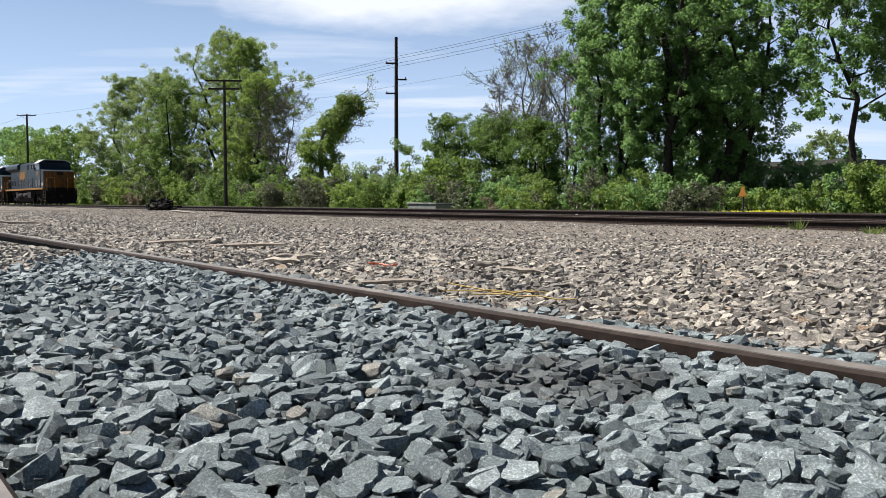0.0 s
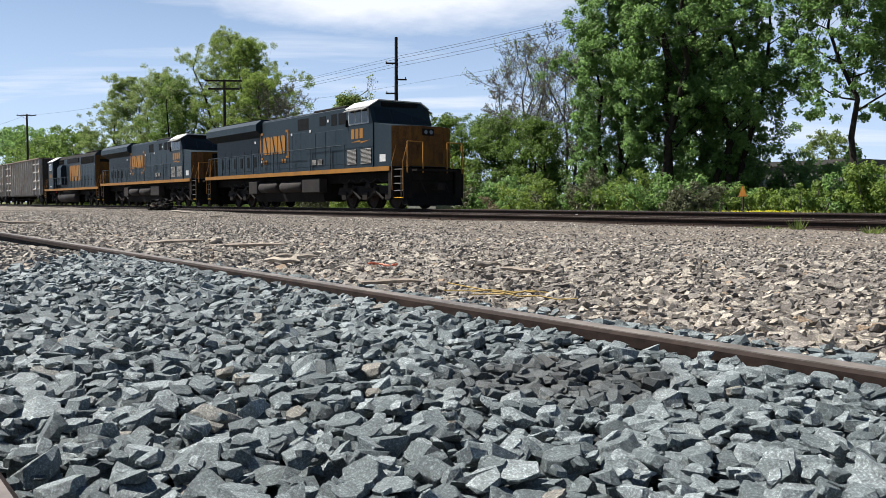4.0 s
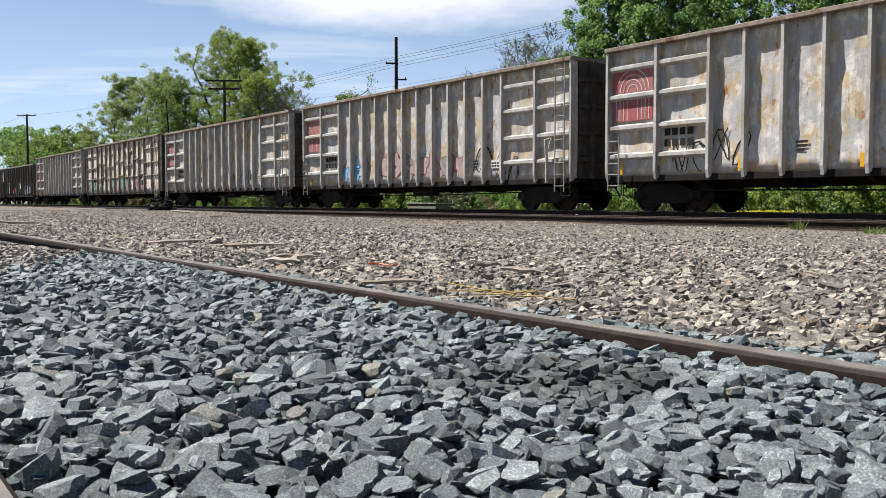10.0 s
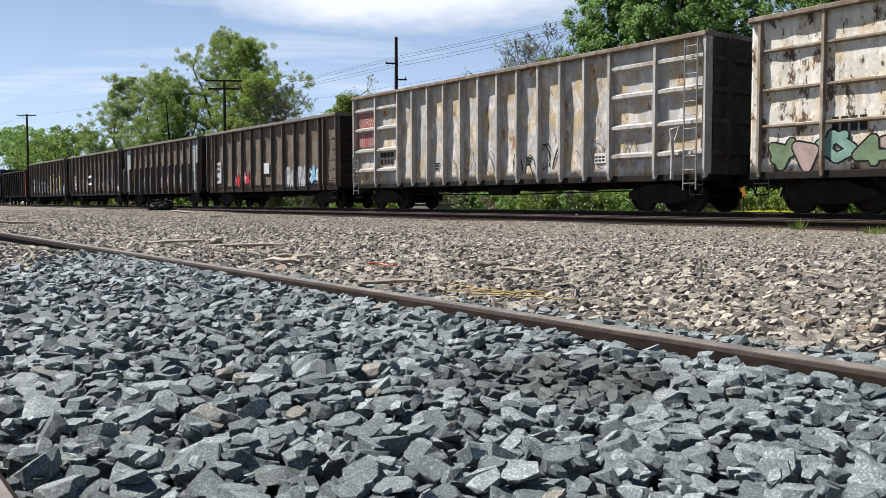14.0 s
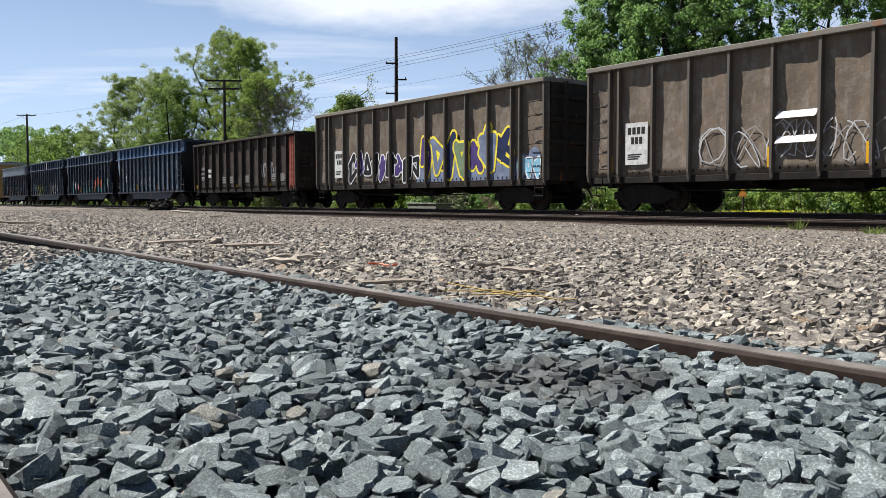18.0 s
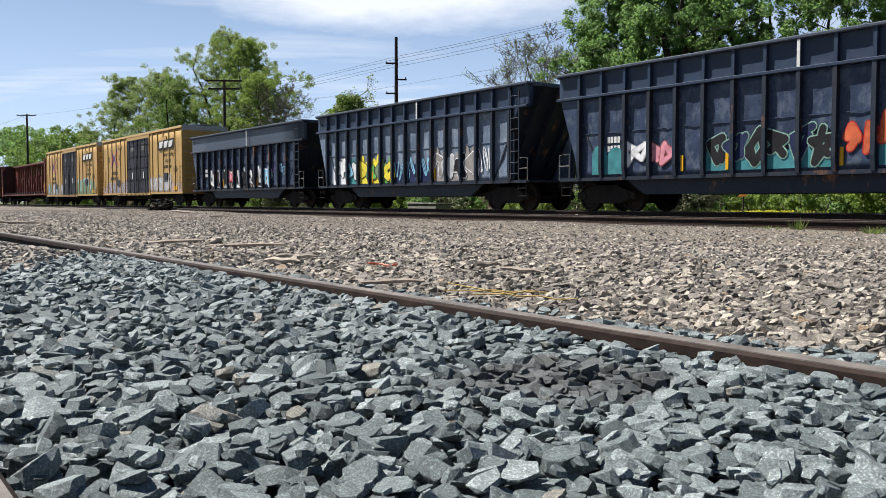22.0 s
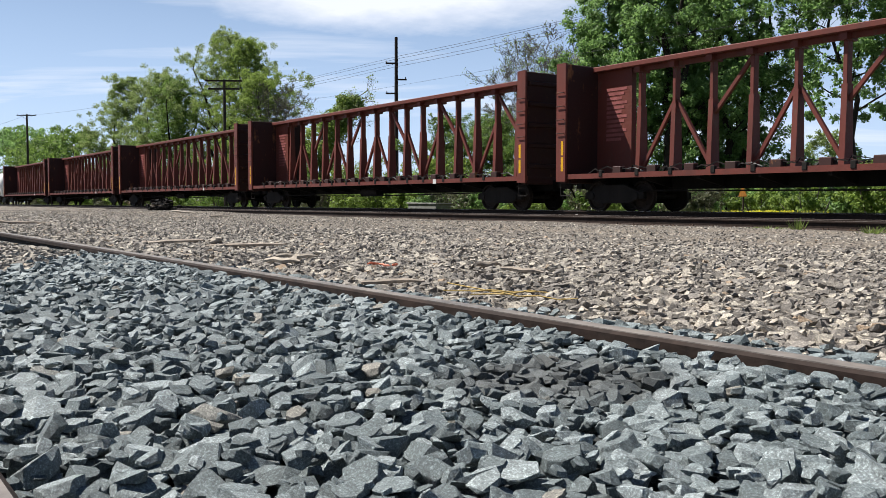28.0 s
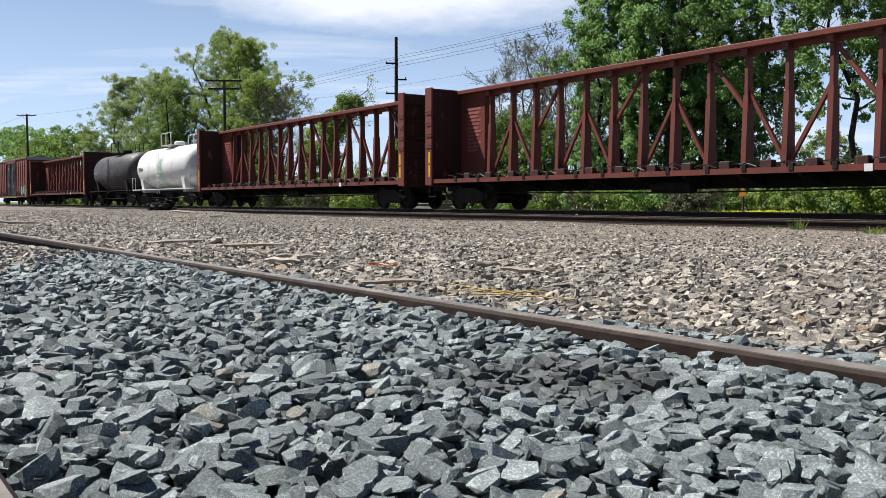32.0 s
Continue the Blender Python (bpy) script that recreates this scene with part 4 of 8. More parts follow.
M["w_rib"] = weathered("gondola_white_rib", (0.2208, 0.1872, 0.1488), (0.2112, 0.1488, 0.0912), (0.3456, 0.3168, 0.2688), (0.144, 0.0672, 0.0288), (0.1344, 0.096, 0.0672), 0.7, 0.5)
M["b_brown"] = weathered("gondola_brown", (0.1165, 0.09147, 0.07068), (0.1331, 0.1019, 0.07276), (0.1714, 0.1476, 0.1247), (0.1663, 0.1351, 0.1091), (0.05716, 0.04573, 0.03742), 0.6, 0.0)
M["b_rib"] = painted("gondola_brown_rib", (0.0825, 0.07128, 0.0594), (0.0616, 0.05104, 0.04224), 0.5, 0.05, 0.6)
M["b_pale"] = painted("repaired_panel_pale", (0.276, 0.3105, 0.3174), (0.184, 0.1748, 0.1564), 0.5, 0.2, 0.6)
M["b_rim"] = painted("gondola_brown_rim", (0.1472, 0.1344, 0.1152), (0.096, 0.08, 0.064), 0.5, 0.1, 0.6)
M["d_dark"] = weathered("gondola_dark_brown", (0.0272, 0.02, 0.0168), (0.0384, 0.0288, 0.0224), (0.0496, 0.0416, 0.0352), (0.06, 0.036, 0.024), (0.016, 0.0128, 0.0112), 0.65, 0.2)
M["d_red"] = painted("gondola_end_red", (0.198, 0.042, 0.027), (0.104, 0.056, 0.04), 0.5, 0.2, 0.6)
M["t_blue"] = weathered("tub_blue", (0.1274, 0.1612, 0.2158), (0.091, 0.1196, 0.1664), (0.195, 0.221, 0.2548), (0.1495, 0.104, 0.0754), (0.0598, 0.0728, 0.0962), 0.34, 0.25)
M["t_navy"] = weathered("tub_navy", (0.033, 0.0462, 0.0814), (0.0242, 0.0341, 0.0616), (0.0726, 0.088, 0.1188), (0.055, 0.0495, 0.0495), (0.0176, 0.022, 0.033), 0.30, 0.1)
M["t_band"] = painted("tub_band_blue", (0.026, 0.062, 0.125), (0.025, 0.035, 0.055), 0.5, 0.0, 0.4)
M["t_deep"] = painted("tub_band_navy", (0.018, 0.030, 0.056), (0.02, 0.026, 0.04), 0.5, 0.0, 0.4)
M["t_rib"] = painted("tub_rib_blue", (0.0104, 0.0168, 0.0288), (0.024, 0.0224, 0.0224), 0.5, 0.05, 0.5)
M["k_top"] = painted("tub_top_slate", (0.044, 0.05632, 0.07744), (0.0264, 0.02992, 0.03696), 0.4, 0, 0.4)
M["y_box"] = painted("boxcar_yellow", (0.368, 0.232, 0.0784), (0.192, 0.124, 0.064), 0.4, 0.02, 0.5, fleck=(0.2, 0.128, 0.064))
M["y_roof"] = painted("boxcar_roof", (0.32, 0.32, 0.32), (0.24, 0.224, 0.2), 0.4, 0.0, 0.5)
M["y_door"] = painted("boxcar_door", (0.0128, 0.0134, 0.0192), (0.04, 0.0384, 0.04), 0.4, 0, 0.5)
M["c_red"] = painted("centrebeam_red", (0.1136, 0.0272, 0.0192), (0.0496, 0.0208, 0.016), 0.45, 0.06, 0.55, fleck=(0.096, 0.048, 0.032))
# deck and fittings; also the bulkheads, where the darker red paints in shade
M["c_dark"] = painted("centrebeam_deck_shaded_end", (0.0336, 0.01152, 0.0096), (0.0216, 0.01344, 0.01056), 0.55, 0.1, 0.65)
M["tk_white"] = painted("tank_white", (0.544, 0.544, 0.5304), (0.336, 0.344, 0.288), 0.28, 0, 0.4)
M["tk_black"] = painted("tank_black", (0.024, 0.0232, 0.024), (0.072, 0.064, 0.06), 0.5, 0, 0.5)
M["tk_green"] = painted("tank_spill_green", (0.36, 0.464, 0.368), (0.4, 0.44, 0.384), 0.3, 0, 0.45)
# grimy end walls, darkened further so that the paint itself holds their shade
M["g_end"] = weathered("gondola_end_shade_grime", (0.0506, 0.0462, 0.0418), (0.0572, 0.044, 0.033), (0.0792, 0.0726, 0.066), (0.0396, 0.0198, 0.011), (0.0176, 0.01496, 0.0132), 0.75, 0.4)
M["owner"] = painted("faded_owner_red", (0.27, 0.060, 0.066), (0.27, 0.18, 0.16), 0.55, 0.15, 0.65)
# brown end walls, near black: the shade between cars put into the paint
M["b_end"] = painted("shaded_brown_end", (0.030, 0.025, 0.021), (0.018, 0.015, 0.013), 0.6, 0.1, 0.75, spec=0.1)
SPRAY = {}
for nm, c in (("white", (0.576, 0.576, 0.576)), ("black", (0.012, 0.0112, 0.0128)), ("violet", (0.056, 0.036, 0.128)), ("blue", (0.048, 0.128, 0.336)), ("sky", (0.176, 0.368, 0.496)), ("teal", (0.04, 0.16, 0.176)), ("green", (0.112, 0.28, 0.064)), ("moss", (0.128, 0.176, 0.104)), ("yellow", (0.6, 0.496, 0.048)), ("orange", (0.448, 0.096, 0.04)), ("pink", (0.496, 0.2, 0.24)), ("grey", (0.336, 0.344, 0.352)), ("red", (0.4, 0.028, 0.024)), ("rose", (0.208, 0.068, 0.064)), ("fade", (0.32, 0.24, 0.216)), ("ash", (0.216, 0.2, 0.188)), ("haze", (0.125, 0.15, 0.215)), ("mauve", (0.2, 0.164, 0.124)), ("mint", (0.16, 0.264, 0.216)), ("navy", (0.0144, 0.02, 0.056))):
    SPRAY[nm] = plain("spray_" + nm, c, 0.6, 0, 0.3, 3.0, 0.05)


def vehicle(name, label, category, group, x_front, x_rear, back=False):
    """An empty at the middle of the vehicle on the rail top. Its place at the start is kept for the keys."""
    t = thing(name, label, category, group)
    wheels = []
    TRAIN.append((t, (x_front + x_rear) / 2, back, wheels))
    return t, x_front - x_rear, wheels


def lathe(profile, n=28, axis="y"):
    """A profile of (along, radius) turned about the y axis."""
    bm = bmesh.new()
    rings = [[bm.verts.new((r * math.cos(2 * math.pi * k / n), a, r * math.sin(2 * math.pi * k / n))) for k in range(n)] for a, r in profile]
    for p, s in zip(rings, rings[1:]):
        for k in range(n):
            bm.faces.new((p[k], p[(k + 1) % n], s[(k + 1) % n], s[k]))
    bm.faces.new(rings[0]); bm.faces.new(rings[-1][::-1])
    bmesh.ops.recalc_face_normals(bm, faces=bm.faces[:])
    return bm


def wheelset_mesh(r):
    """Two flanged wheels with dished, holed plates on an axle, all of one casting."""
    bm = bmesh.new()
    for s in (-1, 1):
        w = lathe([(-0.79 * s, 0.11), (-0.79 * s, 0.17), (-0.755 * s, 0.19), (-0.735 * s, r - 0.08), (-0.79 * s, r - 0.06), (-0.79 * s, r - 0.005), (-0.69 * s, r), (-0.68 * s, r + 0.025), (-0.66 * s, r + 0.02), (-0.66 * s, r - 0.06), (-0.70 * s, r - 0.08), (-0.70 * s, 0.17), (-0.67 * s, 0.11)], 26)
        for k in range(3):
            a = k * 2 * math.pi / 3
            c = Vector((math.cos(a) * r * 0.62, -0.748 * s, math.sin(a) * r * 0.62))
            tube([c - Vector((0, 0.02 * s, 0)), c + Vector((0, 0.01 * s, 0))], 0.03, 6, w)
        me = bpy.data.meshes.new("w"); w.to_mesh(me); w.free(); bm.from_mesh(me); bpy.data.meshes.remove(me)
    tube([(0, -1.02, 0), (0, 1.02, 0)], 0.08, 10, bm)
    return mesh_from("wheelset", bm, M["wheel"])


WHEEL_R, DRIVE_R = 0.457, 0.533
WHEELSET, DRIVESET = wheelset_mesh(WHEEL_R), wheelset_mesh(DRIVE_R)
TREAD = mesh_from("tread", lathe([(-0.792, WHEEL_R - 0.045), (-0.793, WHEEL_R - 0.012), (-0.79, WHEEL_R - 0.045)], 26), M["tread"])
bm = prism([(-1.20, 0.36), (-1.20, 0.57), (-0.92, 0.62), (-0.46, 0.80), (0.46, 0.80), (0.92, 0.62), (1.20, 0.57), (1.20, 0.36), (0.98, 0.38), (0.62, 0.24), (-0.62, 0.24), (-0.98, 0.38)], -0.07, 0.07, "y")
bmesh.ops.bevel(bm, geom=bm.edges[:], offset=0.018, segments=1, affect="EDGES")
SIDEFRAME = mesh_from("side_frame", bm, M["soot"])
bm = bmesh.new()
for dx in (-0.17, 0.0, 0.17):
    for k in range(5):
        tube([(dx, 0, 0.33 + 0.065 * k), (dx, 0, 0.36 + 0.065 * k)], 0.07, 8, bm)
SPRING = mesh_from("spring_nest", bm, M["soot"])
CAP = mesh_from("bearing_cap", lathe([(-0.05, 0.06), (-0.045, 0.11), (0.07, 0.125), (0.08, 0.10)], 12), M["soot"])
bm = box(-0.26, 0.26, -1.02, 1.02, 0.52, 0.80, 0.03)
tube([(0, 0, 0.78), (0, 0, 0.98)], 0.3, 14, bm)
BOLSTER = mesh_from("truck", bm, M["black"])
bm = bmesh.new()
bx(bm, -0.06, 0.42, -0.09, 0.09, -0.11, 0.11)
prism([(0.36, -0.17), (0.62, -0.20), (0.74, -0.06), (0.70, 0.05), (0.56, 0.02), (0.58, 0.14), (0.36, 0.17)], -0.14, 0.14, "z", bm)
COUPLER = mesh_from("coupler", bm, M["soot"])


def truck(car, wheels, x):
    t = share("truck", BOLSTER, car, (x, 0, 0))
    for s in (-1, 1):
        share("side_frame", SIDEFRAME, t, (0, s * 0.99, 0))
        share("spring_nest", SPRING, t, (0, s * 1.0, 0))
        for dx in (-0.89, 0.89):
            share("bearing_cap", CAP, t, (dx, s * 1.05, WHEEL_R), 180 if s > 0 else 0)
    for dx in (-0.89, 0.89):
        w = share("wheelset", WHEELSET, t, (dx, 0, WHEEL_R))
        wheels.append((w, (dx, WHEEL_R, WHEEL_R)))
    return t


def running_gear(car, wheels, L, inset=1.75, sill=(0.72, 1.05), depth=0.26):
    """Two trucks, couplers, centre sill, brake rigging and end steps."""
    for s in (-1, 1):
        truck(car, wheels, s * (L / 2 - inset))
        share("coupler", COUPLER, car, (s * (L / 2 - 0.15), 0, 0.86), 0 if s > 0 else 180)
    part("centre_sill", box(-L / 2 + 0.1, L / 2 - 0.1, -depth, depth, sill[0], sill[1]), M["black"], car)
    bm = bmesh.new()
    tube([(-0.9, -0.55, 0.72), (0.5, -0.55, 0.72)], 0.2, 12, bm)
    part("brake_reservoir", bm, M["soot"], car, smooth=False)
    bm = bmesh.new()
    tube([(-L / 2 + 2.6, -0.9, 0.62), (-1.0, -0.75, 0.55), (1.0, -0.75, 0.55), (L / 2 - 2.6, -0.9, 0.62)], 0.022, 5, bm)
    part("brake_rod", bm, M["soot"], car)
    for s in (-1, 1):
        bm = bmesh.new()
        x = s * (L / 2 - 0.12)
        tube([(x, 0.28, 1.0), (x + s * 0.32, 0.34, 0.62), (x + s * 0.42, 0.36, 0.42)], 0.03, 6, bm)
        part("air_hose", bm, M["black"], car)
        for y in (-1.42, 1.42):
            bm = bmesh.new()
            for dx in (0.0, 0.42):
                tube([(s * (L / 2 - 0.14 - dx), y, 1.0), (s * (L / 2 - 0.14 - dx), y, 0.48)], 0.014, 5, bm)
            tube([(s * (L / 2 - 0.14), y, 0.48), (s * (L / 2 - 0.56), y, 0.48)], 0.016, 5, bm)
            tube([(s * (L / 2 - 0.14), y, 0.74), (s * (L / 2 - 0.56), y, 0.74)], 0.014, 5, bm)
            part("sill_step", bm, M["soot"], car)


def sheet(x0, x1, z0, z1, y, side, posts, bulge, dent, seed, bm=None, cols=6, rows=13):
    """A steel side sheet, pressed in between its posts and dented by use; closed behind by a flat inner face."""
    bm = bm or bmesh.new()
    xs = []
    if dent > 0.08:
        cols, rows = 7, 20
    cuts = sorted({x0, x1, *[p for p in posts if x0 < p < x1]})
    for a, b in zip(cuts, cuts[1:]):
        xs += [a + (b - a) * i / cols for i in range(cols)]
    xs.append(x1)
    zs = [z0 + (z1 - z0) * i / rows for i in range(rows + 1)]

    def deep(x, z):
        for a, b in zip(cuts, cuts[1:]):
            if a <= x <= b:
                u, w = (x - a) / (b - a), (z - z0) / (z1 - z0)
                s = 16 * u * (1 - u) * w * (1 - w)
                n = noise.noise(Vector((x * 1.7 + seed * 7.1, seed * 3.3, z * 1.6))) + (0.7 if dent < 0.08 else 1.2) * noise.noise(Vector((x * 4.1 + seed * 2.7, seed * 9.3, z * 3.4)))
                return -(bulge * s ** 0.7 + dent * max(0.0, n + 0.35) * s ** 0.5)
        return 0.0

    out = [[bm.verts.new((x, side * (y + deep(x, z)), z)) for z in zs] for x in xs]
    for i in range(len(xs) - 1):
        for j in range(len(zs) - 1):
            q = (out[i][j], out[i + 1][j], out[i + 1][j + 1], out[i][j + 1])
            bm.faces.new(q if side < 0 else q[::-1]).smooth = True
    inner = [bm.verts.new((x, side * (y - 0.14), z)) for x, z in ((x0, z0), (x1, z0), (x1, z1), (x0, z1))]
    bm.faces.new(inner[::-1] if side < 0 else inner)
    edge = [[out[i][0] for i in range(len(xs))], out[-1], [out[i][-1] for i in reversed(range(len(xs)))], out[0][::-1]]
    for k in range(4):
        q = [*edge[k], inner[(k + 1) % 4], inner[k]]
        bm.faces.new(q[::-1] if side < 0 else q)
    return bm


def ribbon(bm, pts, w, y, t=0.004, side=-1):
    """A flat painted stroke through points of (x, z), standing t proud of a side at y."""
    L, R = [], []
    for i, p in enumerate(pts):
        a, b = pts[max(i - 1, 0)], pts[min(i + 1, len(pts) - 1)]
        dx, dz = b[0] - a[0], b[1] - a[1]
        n = math.hypot(dx, dz) or 1
        ox, oz = -dz / n * w / 2, dx / n * w / 2
        up_ = side * (y + t + 0.00025 * i)
        L.append(bm.verts.new((p[0] + ox, up_, p[1] + oz))); R.append(bm.verts.new((p[0] - ox, up_, p[1] - oz)))
    for i in range(len(pts) - 1):
        q = (R[i], R[i + 1], L[i + 1], L[i])
        bm.faces.new(q)


def patch(bm, pts, y, t=0.003, side=-1):
    bm.faces.new([bm.verts.new((x, side * (y + t), z)) for x, z in pts])


def lettering(car, words, x, z, size, y, material, slant=0.0, name="stencil"):
    """Readable words in the built-in font, flat on the near side."""
    cu = bpy.data.curves.new(name, "FONT")
    cu.body, cu.size, cu.align_x, cu.shear, cu.extrude = words, size, "CENTER", slant, 0.001
    tmp = bpy.data.objects.new(name, cu)
    me = bpy.data.meshes.new_from_object(tmp)
    bpy.data.objects.remove(tmp); bpy.data.curves.remove(cu)
    me.transform(Matrix.Translation((x, -y - 0.004, z)) @ Matrix.Rotation(math.pi / 2, 4, "X"))
    me.materials.clear(); me.materials.append(material)
    o = new(name, me)
    o.parent = car
    return o


def bars(car, x0, x1, z0, z1, y, material, n=1, rows=1, side=-1, name="stencil"):
    """Plain bars that stand for writing."""
    bm = bmesh.new()
    for r in range(rows):
        h = (z1 - z0) / rows
        for k in range(n):
            w = (x1 - x0) / n
            cut = 1.0 if n > 1 or rows == 1 else 0.75 + 0.25 * ((r * 7) % 3) / 2
            a, b = x0 + k * w, x0 + (k + (0.74 if n > 1 else cut)) * w
            q = [(a, z0 + r * h), (b, z0 + r * h), (b, z0 + (r + 0.62 if rows > 1 else 1) * h), (a, z0 + (r + 0.62 if rows > 1 else 1) * h)]
            patch(bm, q if side < 0 else q[::-1], y, 0.004, side)
    return part(name, bm, material, car)


def graffiti(car, x0, x1, z0, z1, y, fills, line, seed, letters=6, label="", stroke=0.045):
    """Sprayed writing: fat, overlapping, angular letter-like figures with a rim, and thin highlight strokes."""
    rnd = random.Random(seed)
    letters = int(letters * 1.25) + 1
    w, h = (x1 - x0) / letters, z1 - z0

    def zigzag():
        """A jagged, looping figure that is no letter."""
        n = rnd.choice((4, 5, 6))
        a, turn = rnd.uniform(0, 6.28), rnd.choice((-1, 1)) * rnd.uniform(1.5, 2.6)
        out = []
        for i in range(n):
            r_ = rnd.uniform(0.28, 0.56)
            out.append((0.5 + r_ * math.cos(a + turn * i), 0.5 + r_ * math.sin(a + turn * i)))
        return out

    for k in range(letters):
        fat = 0.34 * min(w, h * 0.8) * rnd.uniform(0.85, 1.2)
        lean, lift = rnd.uniform(-0.15, 0.3), rnd.uniform(-0.07, 0.07) * h
        pts = [(x0 + (k + 0.5) * w + (u - 0.5) * w * 1.12 + lean * (v - 0.5) * w + rnd.gauss(0, 0.03) * w, z0 + lift + h * (0.12 + 0.76 * v) + rnd.gauss(0, 0.03) * h) for u, v in zigzag()]
        pts = [(px_, min(z1, max(z0, pz_))) for px_, pz_ in pts]
        bm = bmesh.new()
        ring = lambda p, r_: [(p[0] + r_ * math.cos(a * math.pi / 4 + 0.3), p[1] + r_ * math.sin(a * math.pi / 4 + 0.3)) for a in range(8)]
        base = 0.003 + 0.011 * (k % 2)
        n = 0
        for layer, wide in ((0.0, fat + 2 * stroke), (0.0055, fat)):
            n = len(bm.faces)
            for i, (p, q) in enumerate(zip(pts, pts[1:])):
                ribbon(bm, [p, q], wide, y, base + layer + 0.0006 * i)
            for i, p in enumerate(pts):
                patch(bm, ring(p, wide / 2), y, base + layer + 0.0006 * i + 0.0004)
        bm.faces.ensure_lookup_table()
        for fc in bm.faces[n:]:
            fc.material_index = 1
        o = part("graffiti_letter", bm, SPRAY[line], car, label)
        o.data.materials.append(SPRAY[fills[k % len(fills)]])


def scrawl(car, x0, x1, z0, z1, y, color, seed, n=5, w=0.035):
    """Thin looping sprayed lines."""
    rnd = random.Random(seed)
    for k in range(n):
        bm = bmesh.new()
        cx, cz = x0 + (x1 - x0) * (k + 0.5) / n, rnd.uniform(z0 + 0.3 * (z1 - z0), z1 - 0.3 * (z1 - z0))
        a, p, q = rnd.uniform(0, 6), rnd.uniform(0.7, 1.4), rnd.uniform(1.2, 2.4)
        ribbon(bm, [(cx + math.cos(a + p * i * 0.5) * (x1 - x0) / n * 0.42, cz + math.sin(a * 2 + q * i * 0.42) * (z1 - z0) * 0.42) for i in range(15)], w, y, 0.007)
        part("graffiti_tag", bm, SPRAY[color], car)


def wash(car, x0, x1, z0, z1, y, color, seed, bumps=6, name="graffiti_ground"):
    """A sprayed ground with a scalloped, uneven upper edge."""
    rnd = random.Random(seed)
    bm = bmesh.new()
    n = bumps * 6
    ph = [rnd.uniform(0.75, 1.0) for _ in range(bumps + 1)]
    tops = []
    for i in range(n + 1):
        u = i / n * bumps
        k = min(int(u), bumps - 1)
        tops.append(z0 + (z1 - z0) * ph[k] * (0.72 + 0.28 * math.sqrt(max(0.0, math.sin(math.pi * (u - k))))))
    lo = [bm.verts.new((x0 + (x1 - x0) * i / n, -y - 0.0028, z0)) for i in range(n + 1)]
    hi = [bm.verts.new((x0 + (x1 - x0) * i / n, -y - 0.0028, tops[i])) for i in range(n + 1)]
    for i in range(n):
        bm.faces.new((lo[i], lo[i + 1], hi[i + 1], hi[i]))
    return part(name, bm, SPRAY[color], car)


def swirls(car, x0, x1, z0, z1, y, color, seed, n=8, w=0.05):
    """A row of sprayed spirals and hooks."""
    rnd = random.Random(seed)
    for k in range(n):
        bm = bmesh.new()
        for row in (0.28, 0.70):
            cx, cz = x0 + (x1 - x0) * (k + 0.5) / n + rnd.uniform(-0.08, 0.08), z0 + (z1 - z0) * row + rnd.uniform(-0.06, 0.06)
            r, a0, s = min((x1 - x0) / n * 0.62, (z1 - z0) * 0.30), rnd.uniform(0, 6.28), rnd.choice((-1, 1))
            pts = [(cx + r * (1 - i / 19) * math.cos(a0 + s * i * 0.55), cz + r * (1 - i / 19) * math.sin(a0 + s * i * 0.55)) for i in range(18)]
            ribbon(bm, [(a, min(z1 + 0.1, max(z0, b))) for a, b in pts], w * rnd.uniform(0.8, 1.3), y, 0.006 + 0.0006 * (k % 2) + (0.0003 if row > 0.5 else 0))
        part("graffiti_swirl", bm, SPRAY[color], car)


def ladder(car, x, y, z0, z1, w, rungs, material, side=-1, stand=0.07):
    bm = bmesh.new()
    yy = side * (y + stand)
    for dx in (-w / 2, w / 2):
        bx(bm, x + dx - 0.018, x + dx + 0.018, yy - 0.012, yy + 0.012, z0, z1)
    o = part("ladder", bm, material, car)
    me = None
    for k in range(rungs):
        z = z0 + (z1 - z0) * (k + 0.5) / rungs
        b = bmesh.new()
        tube([(x - w / 2, yy, z), (x + w / 2, yy, z)], 0.013, 5, b)
        part("rung", b, material, o)
    return o


def grab(car, x0, x1, z, y, material, side=-1, stand=0.07):
    bm = bmesh.new()
    tube([(x0, side * y, z), (x0, side * (y + stand), z), (x1, side * (y + stand), z), (x1, side * y, z)], 0.014, 5, bm)
    return part("grab_iron", bm, material, car)


